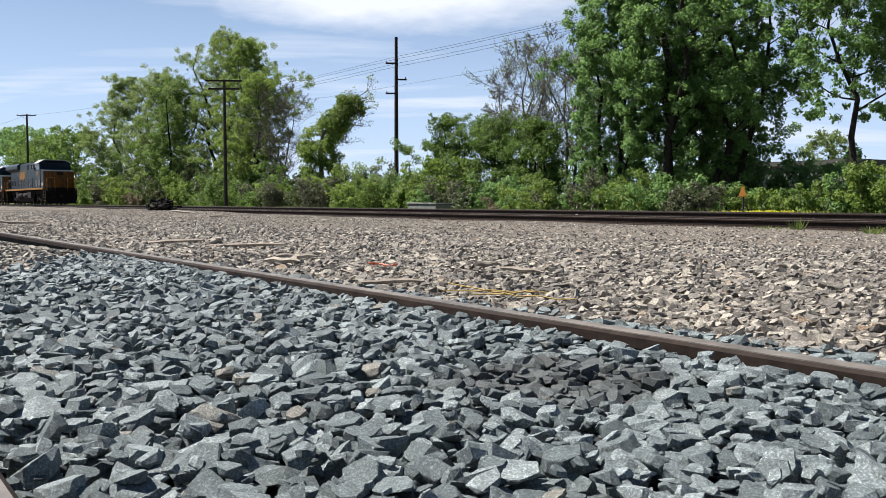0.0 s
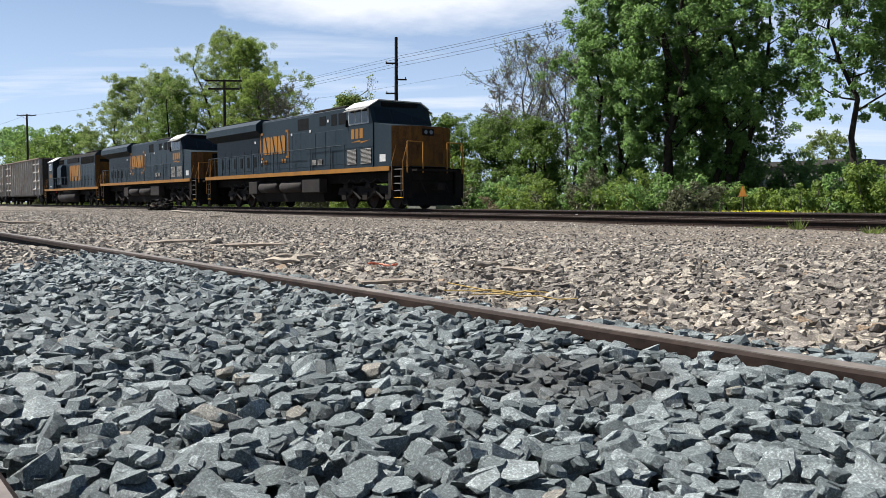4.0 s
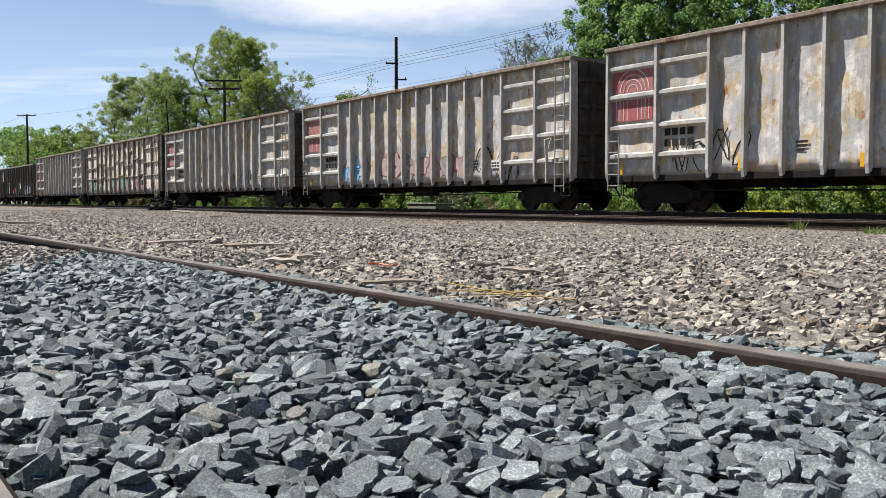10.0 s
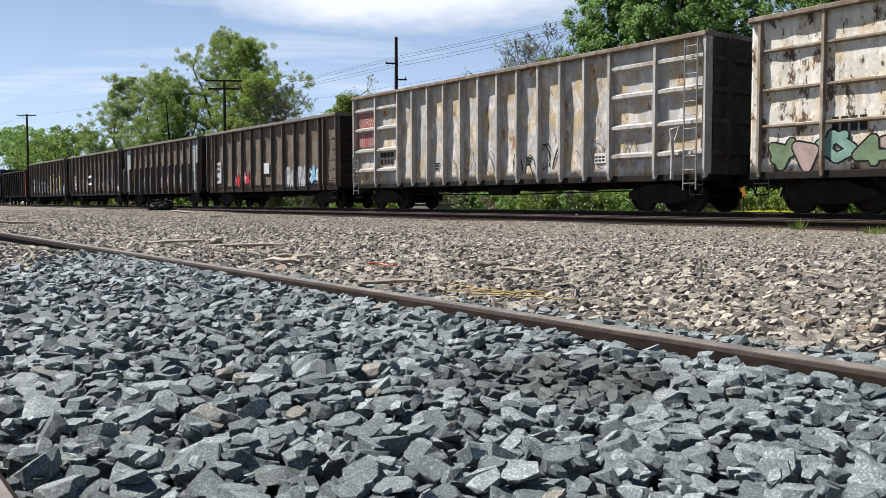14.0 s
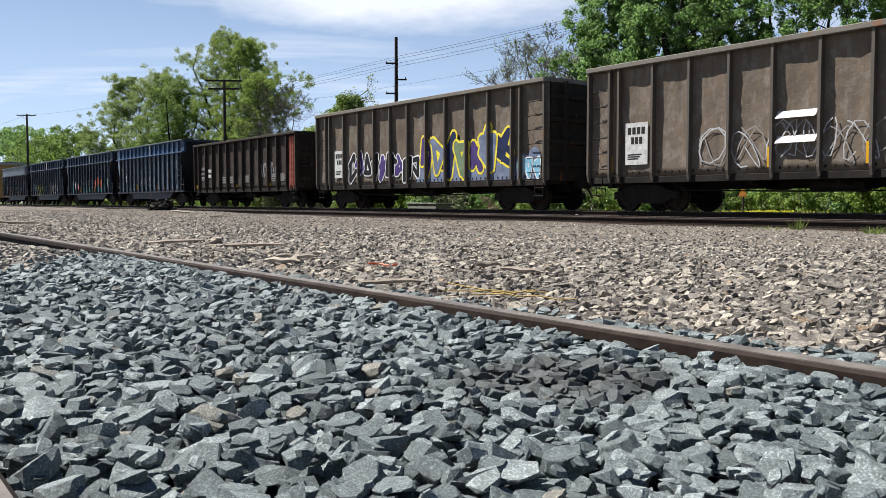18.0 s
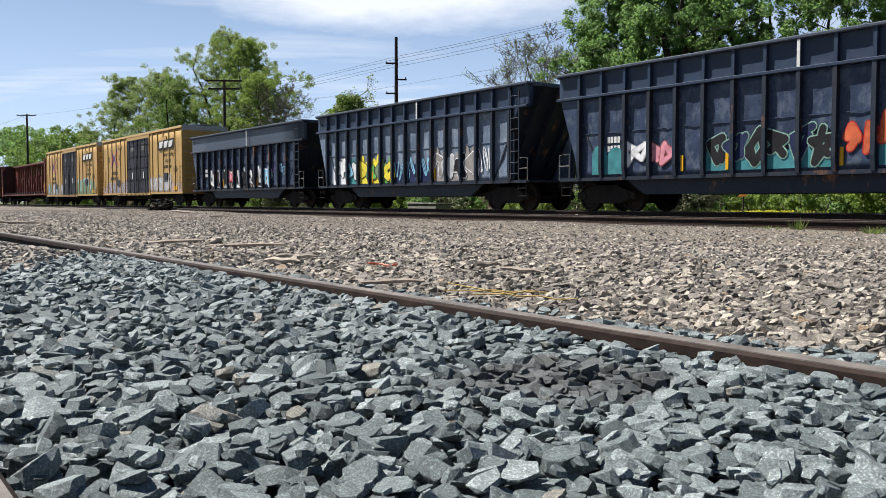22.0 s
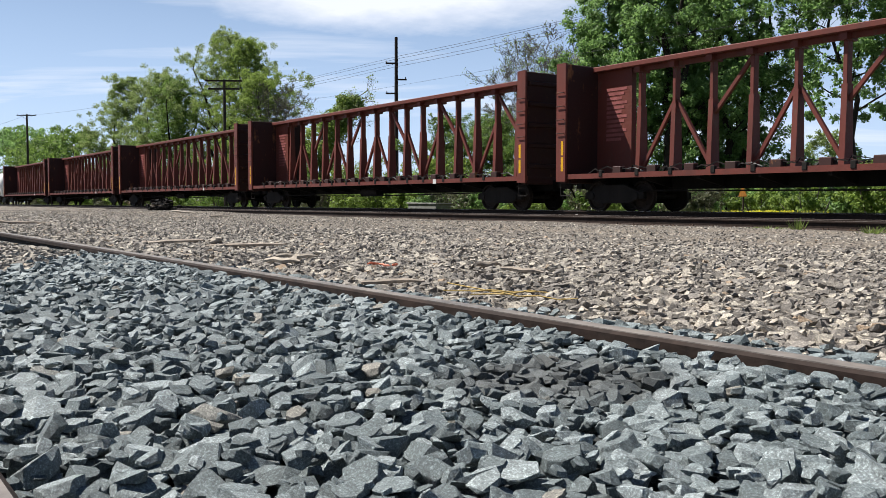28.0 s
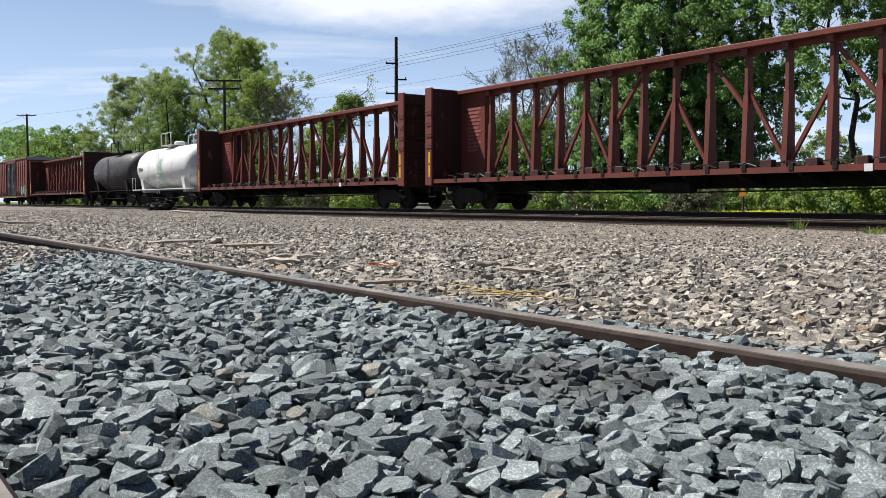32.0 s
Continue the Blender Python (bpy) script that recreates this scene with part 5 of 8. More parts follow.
def gondola(label, f, r, top, bot, posts, skin, rib, rim, panel=1.36, out=1.55, rib_w=0.10, bulge=0.02, dent=0.02, seed=1, shelves=(), cells=(), step=False, shelf=1.0, ends=None, rim_h=0.12, open_load=True, group="gondolas of the train"):
    """An open-topped freight car. posts: distances of the side posts from the front. shelves: bays (by post number) with level stiffeners."""
    car, L, wheels = vehicle("gondola", label, "gondola car", group, f, r)
    px = [L / 2 - p for p in posts]
    for s in (-1, 1):
        part("side_panel", sheet(-L / 2, L / 2, bot + 0.02, top - 0.02, panel, s, px, bulge, dent, seed), skin, car)
        if step:
            mid = (top + bot) / 2 + 0.1
            prof = [(s * (panel - 0.02), bot - 0.1), (s * (out + 0.10), bot - 0.1), (s * (out + 0.10), mid - 0.1), (s * (out - 0.02), mid), (s * (out - 0.02), top), (s * (panel - 0.02), top)]
        else:
            prof = [(s * (panel - 0.02), bot - 0.02), (s * (out - 0.05), bot - 0.10), (s * out, bot + 0.12), (s * out, top - rim_h), (s * (panel - 0.02), top - rim_h)]
        me = mesh_from("post", prism(prof, -rib_w / 2, rib_w / 2, "x"), rib)
        for x in px:
            x = max(-L / 2 + rib_w / 2 + 0.005, min(L / 2 - rib_w / 2 - 0.005, x))
            share("post", me, car, (x, 0, 0))
        part("top_rail", box(-L / 2 - 0.02, L / 2 + 0.02, s * (panel - 0.10), s * (out + 0.04), top - rim_h, top, 0.015), rim, car)
        part("side_sill", box(-L / 2, L / 2, s * (panel - 0.10), s * (panel + 0.035), bot - 0.16, bot + 0.02, 0.012), M["soot"], car)
        for (a, b, levels) in shelves:
            for z in levels:
                zz = bot + (top - bot) * z
                x0, x1 = px[a] - 0.06, px[b] + 0.06
                if x1 > x0:
                    x0, x1 = px[b] + 0.06, px[a] - 0.06
                bm = prism([(s * (panel - 0.02), zz - 0.13 * shelf), (s * (out - 0.05), zz - 0.06 * shelf), (s * (out - 0.05), zz + 0.03 * shelf), (s * (panel - 0.02), zz + 0.09 * shelf)], min(x0, x1), max(x0, x1), "x")
                part("stiffener", bm, rib, car)
    for e in (-1, 1):
        x = e * (L / 2 - 0.06)
        bm = box(min(x, x + e * 0.06), max(x, x + e * 0.06), -panel + 0.1, panel - 0.1, bot, top - 0.05)
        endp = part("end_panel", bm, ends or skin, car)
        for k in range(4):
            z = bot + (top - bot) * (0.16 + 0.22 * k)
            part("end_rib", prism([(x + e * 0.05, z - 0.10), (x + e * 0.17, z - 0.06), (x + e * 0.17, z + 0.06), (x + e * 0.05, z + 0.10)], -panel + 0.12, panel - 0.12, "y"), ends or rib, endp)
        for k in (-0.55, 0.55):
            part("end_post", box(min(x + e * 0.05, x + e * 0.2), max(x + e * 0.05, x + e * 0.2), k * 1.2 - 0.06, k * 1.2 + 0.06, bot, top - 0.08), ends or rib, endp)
        part("end_rail", box(e * (L / 2 - 0.14), e * (L / 2 + 0.04), -out, out, top - rim_h + 0.003, top + 0.003) if e > 0 else box(e * (L / 2 + 0.04), e * (L / 2 - 0.14), -out, out, top - rim_h + 0.003, top + 0.003), rim, car)
    part("floor", box(-L / 2 + 0.1, L / 2 - 0.1, -panel + 0.05, panel - 0.05, bot - 0.1, bot + 0.03), M["soot"], car)
    k = -L / 2 + 3.2
    while k < L / 2 - 3:
        part("cross_bearer", prism([(-1.3, bot - 0.1), (-1.3, bot - 0.22), (-0.3, bot - 0.38), (0.3, bot - 0.38), (1.3, bot - 0.22), (1.3, bot - 0.1)], k - 0.06, k + 0.06, "x"), M["black"], car)
        k += 2.4
    running_gear(car, wheels, L, 1.9, (bot - 0.34, bot - 0.02))
    return car, L, px


def reflectors(car, y, xs, z0=1.05, z1=1.45, w=0.10):
    bm0 = mesh_from("reflector", box(-w / 2, w / 2, -y - 0.012, -y + 0.004, z0, z1), M["amber"])
    for x in xs:
        share("reflector", bm0, car, (x, 0, 0))
# ---- locomotives ----
def drive_truck(car, wheels, x, seed=0):
    """A three-axle power truck: frame, side beams, coil and brake gear, three driven axles."""
    bm = box(-2.35, 2.35, -0.5, 0.5, 0.62, 0.88, 0.03)
    t = part("truck", bm, M["black"], car)
    t.location = (x, 0, 0)
    for s in (-1, 1):
        pts = [(-2.55, 0.62), (-2.4, 0.92), (-1.2, 0.98), (1.2, 0.98), (2.4, 0.92), (2.55, 0.62), (2.2, 0.56), (1.35, 0.66), (0.5, 0.56), (-0.5, 0.56), (-1.35, 0.66), (-2.2, 0.56)]
        part("side_frame", prism(pts, s * 1.02 - 0.07, s * 1.02 + 0.07, "y"), M["soot"], t)
        for dx in (-1.85, 0, 1.85):
            part("journal_box", box(dx - 0.22, dx + 0.22, s * 1.11 - 0.07, s * 1.11 + 0.07, 0.36, 0.72, 0.03), M["soot"], t)
        for dx in (-0.95, 0.95):
            bm = bmesh.new()
            for k in range(5):
                tube([(dx, s * 1.16, 0.66 + 0.055 * k), (dx, s * 1.16, 0.69 + 0.055 * k)], 0.12, 10, bm)
            part("spring", bm, M["soot"], t)
            bm = bmesh.new()
            tube([(dx - 0.62, s * 1.18, 0.40), (dx, s * 1.2, 0.78), (dx + 0.62, s * 1.18, 0.40)], 0.06, 6, bm)
            part("brake_hanger", bm, M["soot"], t)
            bm = bmesh.new()
            tube([(dx - 0.75, s * 1.16, 1.0), (dx - 0.35, s * 1.16, 1.0)], 0.12, 10, bm)
            part("brake_cylinder", bm, M["soot"], t)
        bm = bmesh.new()
        for k in range(4):
            x0 = -2.0 + k * 1.1
            tube([(x0 + i * 0.16, s * 1.3, 1.28 - 0.18 * math.sin(math.pi * i / 6)) for i in range(7)], 0.018, 5, bm)
        part("sand_hose", bm, M["tankgrey"], t)
    for dx in (-1.85, 0.0, 1.85):
        w = share("wheelset", DRIVESET, t, (dx, 0, DRIVE_R))
        wheels.append((w, (dx, DRIVE_R, DRIVE_R)))


def handrail(car, xs, y, z0, z1, material, side, post_w=0.05, thick=0.018):
    me = mesh_from("rail_post", box(-post_w / 2, post_w / 2, -0.015, 0.015, z0, z1), material)
    for x in xs:
        share("rail_post", me, car, (x, side * y, 0))
    bm = bmesh.new()
    tube([(xs[0], side * y, z1), (xs[-1], side * y, z1)], thick, 6, bm)
    part("handrail", bm, material, car)


def stair(car, x0, x1, side, z0, z1, n=5):
    """Boarding steps between two stringers, with their grab rails."""
    a, b, c = side * 1.48, side * 1.10, side * 1.08
    bm = prism([(x0 - 0.02, a), (x0 + 0.02, a), (x0 + 0.02, b), (x1 - 0.02, b), (x1 - 0.02, a), (x1 + 0.02, a), (x1 + 0.02, c), (x0 - 0.02, c)], z0, z1, "z")
    st = part("step_well", bm, M["black"], car)
    for k in range(n):
        z = z0 + 0.03 + (z1 - z0 - 0.1) * k / (n - 1)
        part("step_tread", box(x0 + 0.02, x1 - 0.02, side * 1.28 - 0.17, side * 1.28 + 0.21, z, z + 0.03), M["grab"] if k else M["amber"], st)
    for x in (x0 - 0.02, x1 + 0.02):
        bm = bmesh.new()
        tube([(x, side * 1.5, z0 + 0.35), (x, side * 1.52, z1 + 0.2), (x, side * 1.3, z1 + 0.98)], 0.018, 6, bm)
        part("grab_rail", bm, M["yellow"], car, "yellow grab rail")


def louvres(car, x0, x1, y, z0, z1, side, n=12, material=None):
    base = part("vent", box(x0, x1, side * y - 0.01, side * y + 0.012, z0, z1), M["grille"], car)
    h = (z1 - z0) / n
    for k in range(n):
        z = z0 + h * (k + 0.3)
        part("slat", prism([(side * (y + 0.012), z), (side * (y + 0.03), z - 0.008), (side * (y + 0.03), z + 0.012), (side * (y + 0.012), z + h * 0.5)], x0 + 0.015, x1 - 0.015, "x"), material or M["blue"], base)


def emblem(car, x0, x1, z0, z1, y, side, bracket=True):
    """The owner's mark as three plain split blocks, with brackets and dots."""
    w = (x1 - x0) / 3
    bm = bmesh.new()
    for k in range(3):
        cx, cz, hw, hh = x0 + (k + 0.5) * w - 0.01, (z0 + z1) / 2, w / 2 - 0.03, (z1 - z0) / 2
        g = 0.17 * hw
        for e in (1, -1):
            q = [(cx - e * hw, cz - e * hh * 0.82), (cx - e * hw * 0.8, cz - e * hh), (cx + e * (hw * 0.35 - g), cz - e * hh), (cx - e * (hw * 0.35 + g), cz + e * hh), (cx - e * hw * 0.8, cz + e * hh), (cx - e * hw, cz + e * hh * 0.82)]
            patch(bm, q if side < 0 else q[::-1], y, 0.012, side)
    part("emblem", bm, M["yellow"], car, "faded golden block emblem")
    if bracket:
        for e, x in ((-1, x0 - 0.3), (1, x1 + 0.3)):
            bm = bmesh.new()
            lo, hi = z0 - 0.25, z1 + 0.25
            for q in ([(x - 0.05, lo), (x + 0.05, lo), (x + 0.05, hi), (x - 0.05, hi)], [(min(x, x - e * 0.26), hi - 0.12), (max(x, x - e * 0.26), hi - 0.12), (max(x, x - e * 0.26), hi), (min(x, x - e * 0.26), hi)], [(min(x, x - e * 0.26), lo), (max(x, x - e * 0.26), lo), (max(x, x - e * 0.26), lo + 0.12), (min(x, x - e * 0.26), lo + 0.12)]):
                patch(bm, q if side < 0 else q[::-1], y, 0.012, side)
            part("emblem_bracket", bm, M["yellow"], car)
        for dx in (x0 + 0.05, x0 + 0.35, x1 - 0.35, x1 - 0.05):
            bm = bmesh.new()
            q = [(dx + 0.1 * math.cos(a * math.pi / 4), z0 - 0.38 + 0.12 * math.sin(a * math.pi / 4)) for a in range(8)]
            patch(bm, q if side < 0 else q[::-1], y, 0.012, side)
            part("emblem_dot", bm, M["yellow"], car)


def deck_and_pilots(car, L, z0, z1, hw=1.55, front=1.5, rear=0.7):
    part("underframe", box(-L / 2 + 0.6, L / 2 - 0.6, -1.0, 1.0, z0 - 0.42, z0 - 0.004, 0.03), M["black"], car)
    part("walkway", box(-L / 2 + rear, L / 2 - front, -hw + 0.012, hw - 0.012, z0, z1 - 0.02), M["soot"], car)
    for s in (-1, 1):
        part("sill_stripe", box(-L / 2 + rear + 0.01, L / 2 - front - 0.01, s * hw - 0.02, s * hw + 0.006, z0, z1), M["yellow"], car, "yellow stripe along the walkway edge")
    for e in (-1, 1):
        x = e * (L / 2 - 0.75)
        bm = prism([(-1.35, 0.18), (1.35, 0.18), (1.45, 0.55), (1.45, z0 - 0.02), (-1.45, z0 - 0.02), (-1.45, 0.55)], x - 0.05, x + 0.05, "x")
        part("pilot", bm, M["black"], car)
        bm = prism([(x + e * 0.05, 0.16), (x + e * 0.42, 0.14), (x + e * 0.12, 0.62)], -1.35, 1.35, "y")
        part("snow_plough", bm, M["black"], car)
        share("coupler", COUPLER, car, (e * (L / 2 - 0.55), 0, 0.9), 0 if e > 0 else 180)
        for y in (-0.55, 0.6):
            bm = bmesh.new()
            tube([(x + e * 0.06, y, 1.15), (x + e * 0.3, y, 0.85), (x + e * 0.36, y + 0.15, 0.55)], 0.03, 6, bm)
            part("air_hose", bm, M["soot"], car)


def wide_cab_loco(f, r, label, digits):
    car, L, wheels = vehicle("locomotive", label, "locomotive", "locomotives of the train", f, r)
    X = lambda d: L / 2 - 1.45 - (d - 2.42) * 1.04
    z0, z1 = 1.56, 1.745
    deck_and_pilots(car, L, z0, z1, 1.55, 1.45, 0.55)
    for d in (4.95, 17.5):
        drive_truck(car, wheels, X(d))
    # nose and cab
    bm = bmesh.new()
    lo = [(X(2.42), -1.46), (X(1.95), -0.85), (X(1.95), 0.85), (X(2.42), 1.46), (X(3.75), 1.46), (X(3.75), -1.46)]
    a = [bm.verts.new((x, y, z1 - 0.02)) for x, y in lo]
    b = [bm.verts.new((x, y, 3.38 if x > X(3) else 3.60)) for x, y in lo]
    bm.faces.new(a[::-1]); bm.faces.new(b)
    for i in range(6):
        bm.faces.new((a[i], a[(i + 1) % 6], b[(i + 1) % 6], b[i]))
    bmesh.ops.recalc_face_normals(bm, faces=bm.faces[:])
    nose = part("nose", bm, M["blue"], car)
    bm = bmesh.new()
    for (p, q) in (((X(2.42), -1.46), (X(1.95), -0.85)), ((X(1.95), -0.85), (X(1.95), 0.85)), ((X(1.95), 0.85), (X(2.42), 1.46))):
        n = Vector((q[1] - p[1], p[0] - q[0], 0)).normalized() * 0.006
        v = [bm.verts.new((x + n.x, y + n.y, z)) for (x, y), z in ((p, z1), (q, z1), (q, 3.375), (p, 3.375))]
        bm.faces.new(v)
    bmesh.ops.remove_doubles(bm, verts=bm.verts[:], dist=0.012)
    part("nose_front", bm, M["nose"], car, "grimy yellow nose front with shade put into its paint")
    part("nose_door", box(X(1.935), X(1.945), 0.1, 0.75, z1 + 0.1, 3.1), M["nose"], nose)
    hl = part("headlight_housing", box(X(1.93), X(1.96), -0.28, 0.28, 3.0, 3.28), M["black"], nose)
    for y in (-0.13, 0.13):
        bm = lathe([(-0.012, 0.085), (0.012, 0.085)], 14)
        bmesh.ops.rotate(bm, verts=bm.verts[:], matrix=Matrix.Rotation(math.pi / 2, 3, "Z"))
        bmesh.ops.translate(bm, verts=bm.verts[:], vec=(X(1.92), y, 3.14))
        part("headlight", bm, M["glass"], hl, "unlit headlight")
    prof = [(-1.5, z1 - 0.02), (1.5, z1 - 0.02), (1.5, 4.30), (1.05, 4.55), (-1.05, 4.55), (-1.5, 4.30)]
    bm = bmesh.new()
    c0 = [bm.verts.new((X(5.9), y, z)) for y, z in prof]
    c1 = [bm.verts.new((X(3.76) - (0.30 if z > 3.6 else 0), y, z)) for y, z in prof]
    mid = {}
    bm.faces.new(c0[::-1])
    w0, w1 = bm.verts.new((X(3.76), -1.5, 3.6)), bm.verts.new((X(3.76), 1.5, 3.6))
    bm.faces.new((c1[0], c1[1], w1, w0)); bm.faces.new((w0, w1, c1[2], c1[3], c1[4], c1[5]))
    bm.faces.new((c0[0], c0[1], c1[1], c1[0]))
    bm.faces.new((c0[1], c0[2], c1[2], w1, c1[1])); bm.faces.new((c0[5], c0[0], c1[0], w0, c1[5]))
    for i in (2, 3, 4):
        bm.faces.new((c0[i], c0[i + 1], c1[i + 1], c1[i]))
    bmesh.ops.recalc_face_normals(bm, faces=bm.faces[:])
    cab = part("cab", bm, M["blue"], car)
    roof = [(-1.53, 4.30), (-1.06, 4.57), (1.06, 4.57), (1.53, 4.30), (1.53, 4.34), (1.07, 4.62), (-1.07, 4.62), (-1.53, 4.34)]
    part("cab_roof", prism(roof, X(5.95), X(3.98), "x"), M["roofwhite"], cab, "sun-bleached white cab roof")
    for (y0, y1) in ((-1.32, -0.55), (-0.48, 0.48), (0.55, 1.32)):
        bm = bmesh.new()
        v = [bm.verts.new((X(3.74) - 0.30 * (z - 3.6) / 0.7, y, z)) for y, z in ((y0, 3.68), (y1, 3.68), (y1, 4.26), (y0, 4.26))]
        bm.faces.new(v)
        bmesh.ops.solidify(bm, geom=bm.faces[:], thickness=0.012)
        part("windshield", bm, M["glass"], cab)
    bm = bmesh.new()
    part("number_board", box(X(3.99), X(4.03), -0.9, 0.9, 4.34, 4.5), M["black"], cab)
    for s in (-1, 1):
        fr = part("window_frame", box(X(5.75), X(4.08), s * 1.5 - 0.012, s * 1.5 + 0.018, 3.60, 4.24), M["sash"], cab)
        for d0, d1 in ((4.16, 4.58), (4.68, 5.12), (5.22, 5.66)):
            part("side_window", box(X(d1), X(d0), s * 1.51 - 0.012, s * 1.51 + 0.018, 3.66, 4.19), M["glass"], fr)
        aw = [(s * 1.5, 4.26), (s * 1.74, 4.16), (s * 1.74, 4.19), (s * 1.5, 4.30)]
        part("awning", prism(aw, X(5.8), X(4.05), "x"), M["grab"], cab)
        part("mirror", box(X(5.85), X(5.80), s * 1.55 - 0.05, s * 1.55 + 0.1, 3.55, 3.85), M["black"], cab)
        q = 0.36
        for k in range(digits):
            bars(car, X(5.5) + k * q, X(5.5) + k * q + 0.26, 3.0, 3.42, 1.502, M["yellow"], 1, 1, s, "road_number")
        bm = bmesh.new()
        q = [(X(5.55), 2.86), (X(4.75), 2.93), (X(4.8), 2.86), (X(4.0), 2.9), (X(4.75), 2.78), (X(4.7), 2.84)]
        patch(bm, q if s < 0 else q[::-1], 1.502, 0.004, s)
        part("lightning_stripe", bm, M["yellow"], car)
        louvres(cab, X(5.85), X(5.05), 1.5, 1.9, 2.55, s, 12, M["grab"])
        louvres(cab, X(4.7), X(3.85), 1.5, 1.9, 2.55, s, 12, M["grab"])
        part("battery_door_latch", box(X(3.3), X(2.85), s * 1.462 - 0.006, s * 1.462 + 0.006, 1.95, 2.25), M["white"], nose)
        part("door_ledge", box(X(5.9), X(3.75), s * 1.5 - 0.01, s * 1.5 + 0.03, 2.62, 2.66), M["blue"], cab)
    # equipment cab, engine hood, radiator
    part("equipment_cab", box(X(9.6), X(5.95), -1.40, 1.40, z1 - 0.02, 4.42, 0.03), M["blue"], car)
    part("engine_hood", box(X(14.9), X(9.6), -1.28, 1.28, z1 - 0.02, 4.42, 0.03), M["blue"], car)
    part("rear_hood", box(X(21.7), X(14.9), -1.0, 1.0, z1 - 0.02, 4.0, 0.03), M["blue"], car)
    rad = [(-1.0, 3.72), (-1.5, 4.02), (-1.5, 4.36), (-1.2, 4.60), (1.2, 4.60), (1.5, 4.36), (1.5, 4.02), (1.0, 3.72)]
    part("radiator_housing", prism(rad, X(22.1), X(15.2), "x"), M["blue"], car)
    bm = bmesh.new()
    part("radiator_cover", box(X(21.8), X(15.6), -1.1, 1.1, 4.60, 4.66), M["grille"], car)
    part("hood_roof", box(X(15.2), X(6.0), -1.1, 1.1, 4.42, 4.52, 0.04), M["blue"], car)
    part("exhaust_stack", box(X(13.2), X(12.0), -0.35, 0.35, 4.52, 4.66, 0.03), M["soot"], car)
    part("dynamic_brake_hatch", box(X(9.4), X(6.4), -1.25, 1.25, 4.42, 4.56, 0.04), M["soot"], car)
    for k in range(3):
        bm = bmesh.new()
        tube([(X(10.8), -0.2 + 0.2 * k, 4.62), (X(10.3), -0.2 + 0.2 * k, 4.64)], [0.03, 0.08], 8, bm)
        part("horn", bm, M["soot"], car)
    for s in (-1, 1):
        for d0, d1, z, hgt, y in ((6.1, 6.75, 3.72, 0.5, 1.40), (6.95, 7.4, 3.72, 0.5, 1.40), (7.9, 8.5, 3.78, 0.42, 1.40), (9.7, 10.9, 3.72, 0.55, 1.28)):
            part("air_intake", box(X(d1), X(d0), s * y - 0.01, s * y + 0.014, z, z + hgt), M["grille"], car)
        for d in (6.05, 7.0, 7.95, 8.9):
            part("equipment_door", box(X(d + 0.85), X(d), s * 1.40 - 0.01, s * 1.40 + 0.016, 1.95, 3.5, 0.006), M["blue"], car)
        for d in (9.75, 10.6, 11.45, 12.3, 13.15, 14.0):
            part("engine_door", box(X(d + 0.78), X(d), s * 1.28 - 0.01, s * 1.28 + 0.016, 1.95, 3.62, 0.006), M["blue"], car)
        for d in (15.1, 16.0, 16.9, 17.8, 18.7, 19.6, 20.5):
            part("hood_door", box(X(d + 0.8), X(d), s * 1.0 - 0.01, s * 1.0 + 0.02, 1.95, 3.1, 0.006), M["blue"], car)
            part("door_window", box(X(d + 0.52), X(d + 0.28), s * 1.02 - 0.01, s * 1.02 + 0.012, 2.15, 2.7), M["grille"], car)
        for d in (8.2, 8.75):
            louvres(car, X(d + 0.45), X(d), 1.42, 2.0, 2.25, s, 5, M["grab"])
        emblem(car, X(14.75), X(12.2), 2.72, 3.62, 1.30, s)
        for d, z in ((11.2, 3.5), (9.3, 3.55), (7.6, 3.9), (14.6, 2.3), (15.4, 3.35)):
            part("notice", box(X(d + 0.14), X(d), s * 1.43 - 0.008, s * 1.43 + 0.006, z, z + 0.12), M["white"], car)
        handrail(car, [X(d) for d in (6.1, 7.4, 9.3, 11.4, 13.2, 14.7, 15.6, 16.8, 17.8, 18.8, 19.8, 20.8, 21.7)], 1.5, z1 - 0.02, 2.78, M["blue"], s, 0.085)
        for d0, d1 in ((10.3, 12.55), (12.95, 15.0)):
            bm = bmesh.new()
            tube([(X(d0), s * 1.26, 1.02), (X(d0 + 0.06), s * 1.26, 1.02), (X(d1 - 0.06), s * 1.26, 1.02), (X(d1), s * 1.26, 1.02)], [0.16, 0.27, 0.27, 0.16], 18, bm)
            part("air_reservoir", bm, M["tankgrey"], car, smooth=True)
        part("equipment_box", box(X(10.15), X(8.4), s * 1.28 - 0.2, s * 1.28 + 0.2, 0.72, 1.38, 0.03), M["tankgrey"], car)
        part("equipment_box", box(X(16.2), X(15.15), s * 1.3 - 0.2, s * 1.3 + 0.2, 0.70, 1.36, 0.03), M["tankgrey"], car)
        stair(car, X(2.3), X(1.55), s, 0.42, z0 + 0.1)
        stair(car, X(22.3) + 0.15, X(21.6), s, 0.42, z0 + 0.1)
        part("side_skirt", box(X(2.55), X(2.35), s * 1.5 - 0.03, s * 1.5 + 0.03, 0.45, z0), M["soot"], car)
    part("fuel_tank", prism([(-1.25, 0.85), (-1.15, 0.30), (1.15, 0.30), (1.25, 0.85), (1.25, 1.15), (-1.25, 1.15)], X(16.0), X(8.5), "x"), M["black"], car)
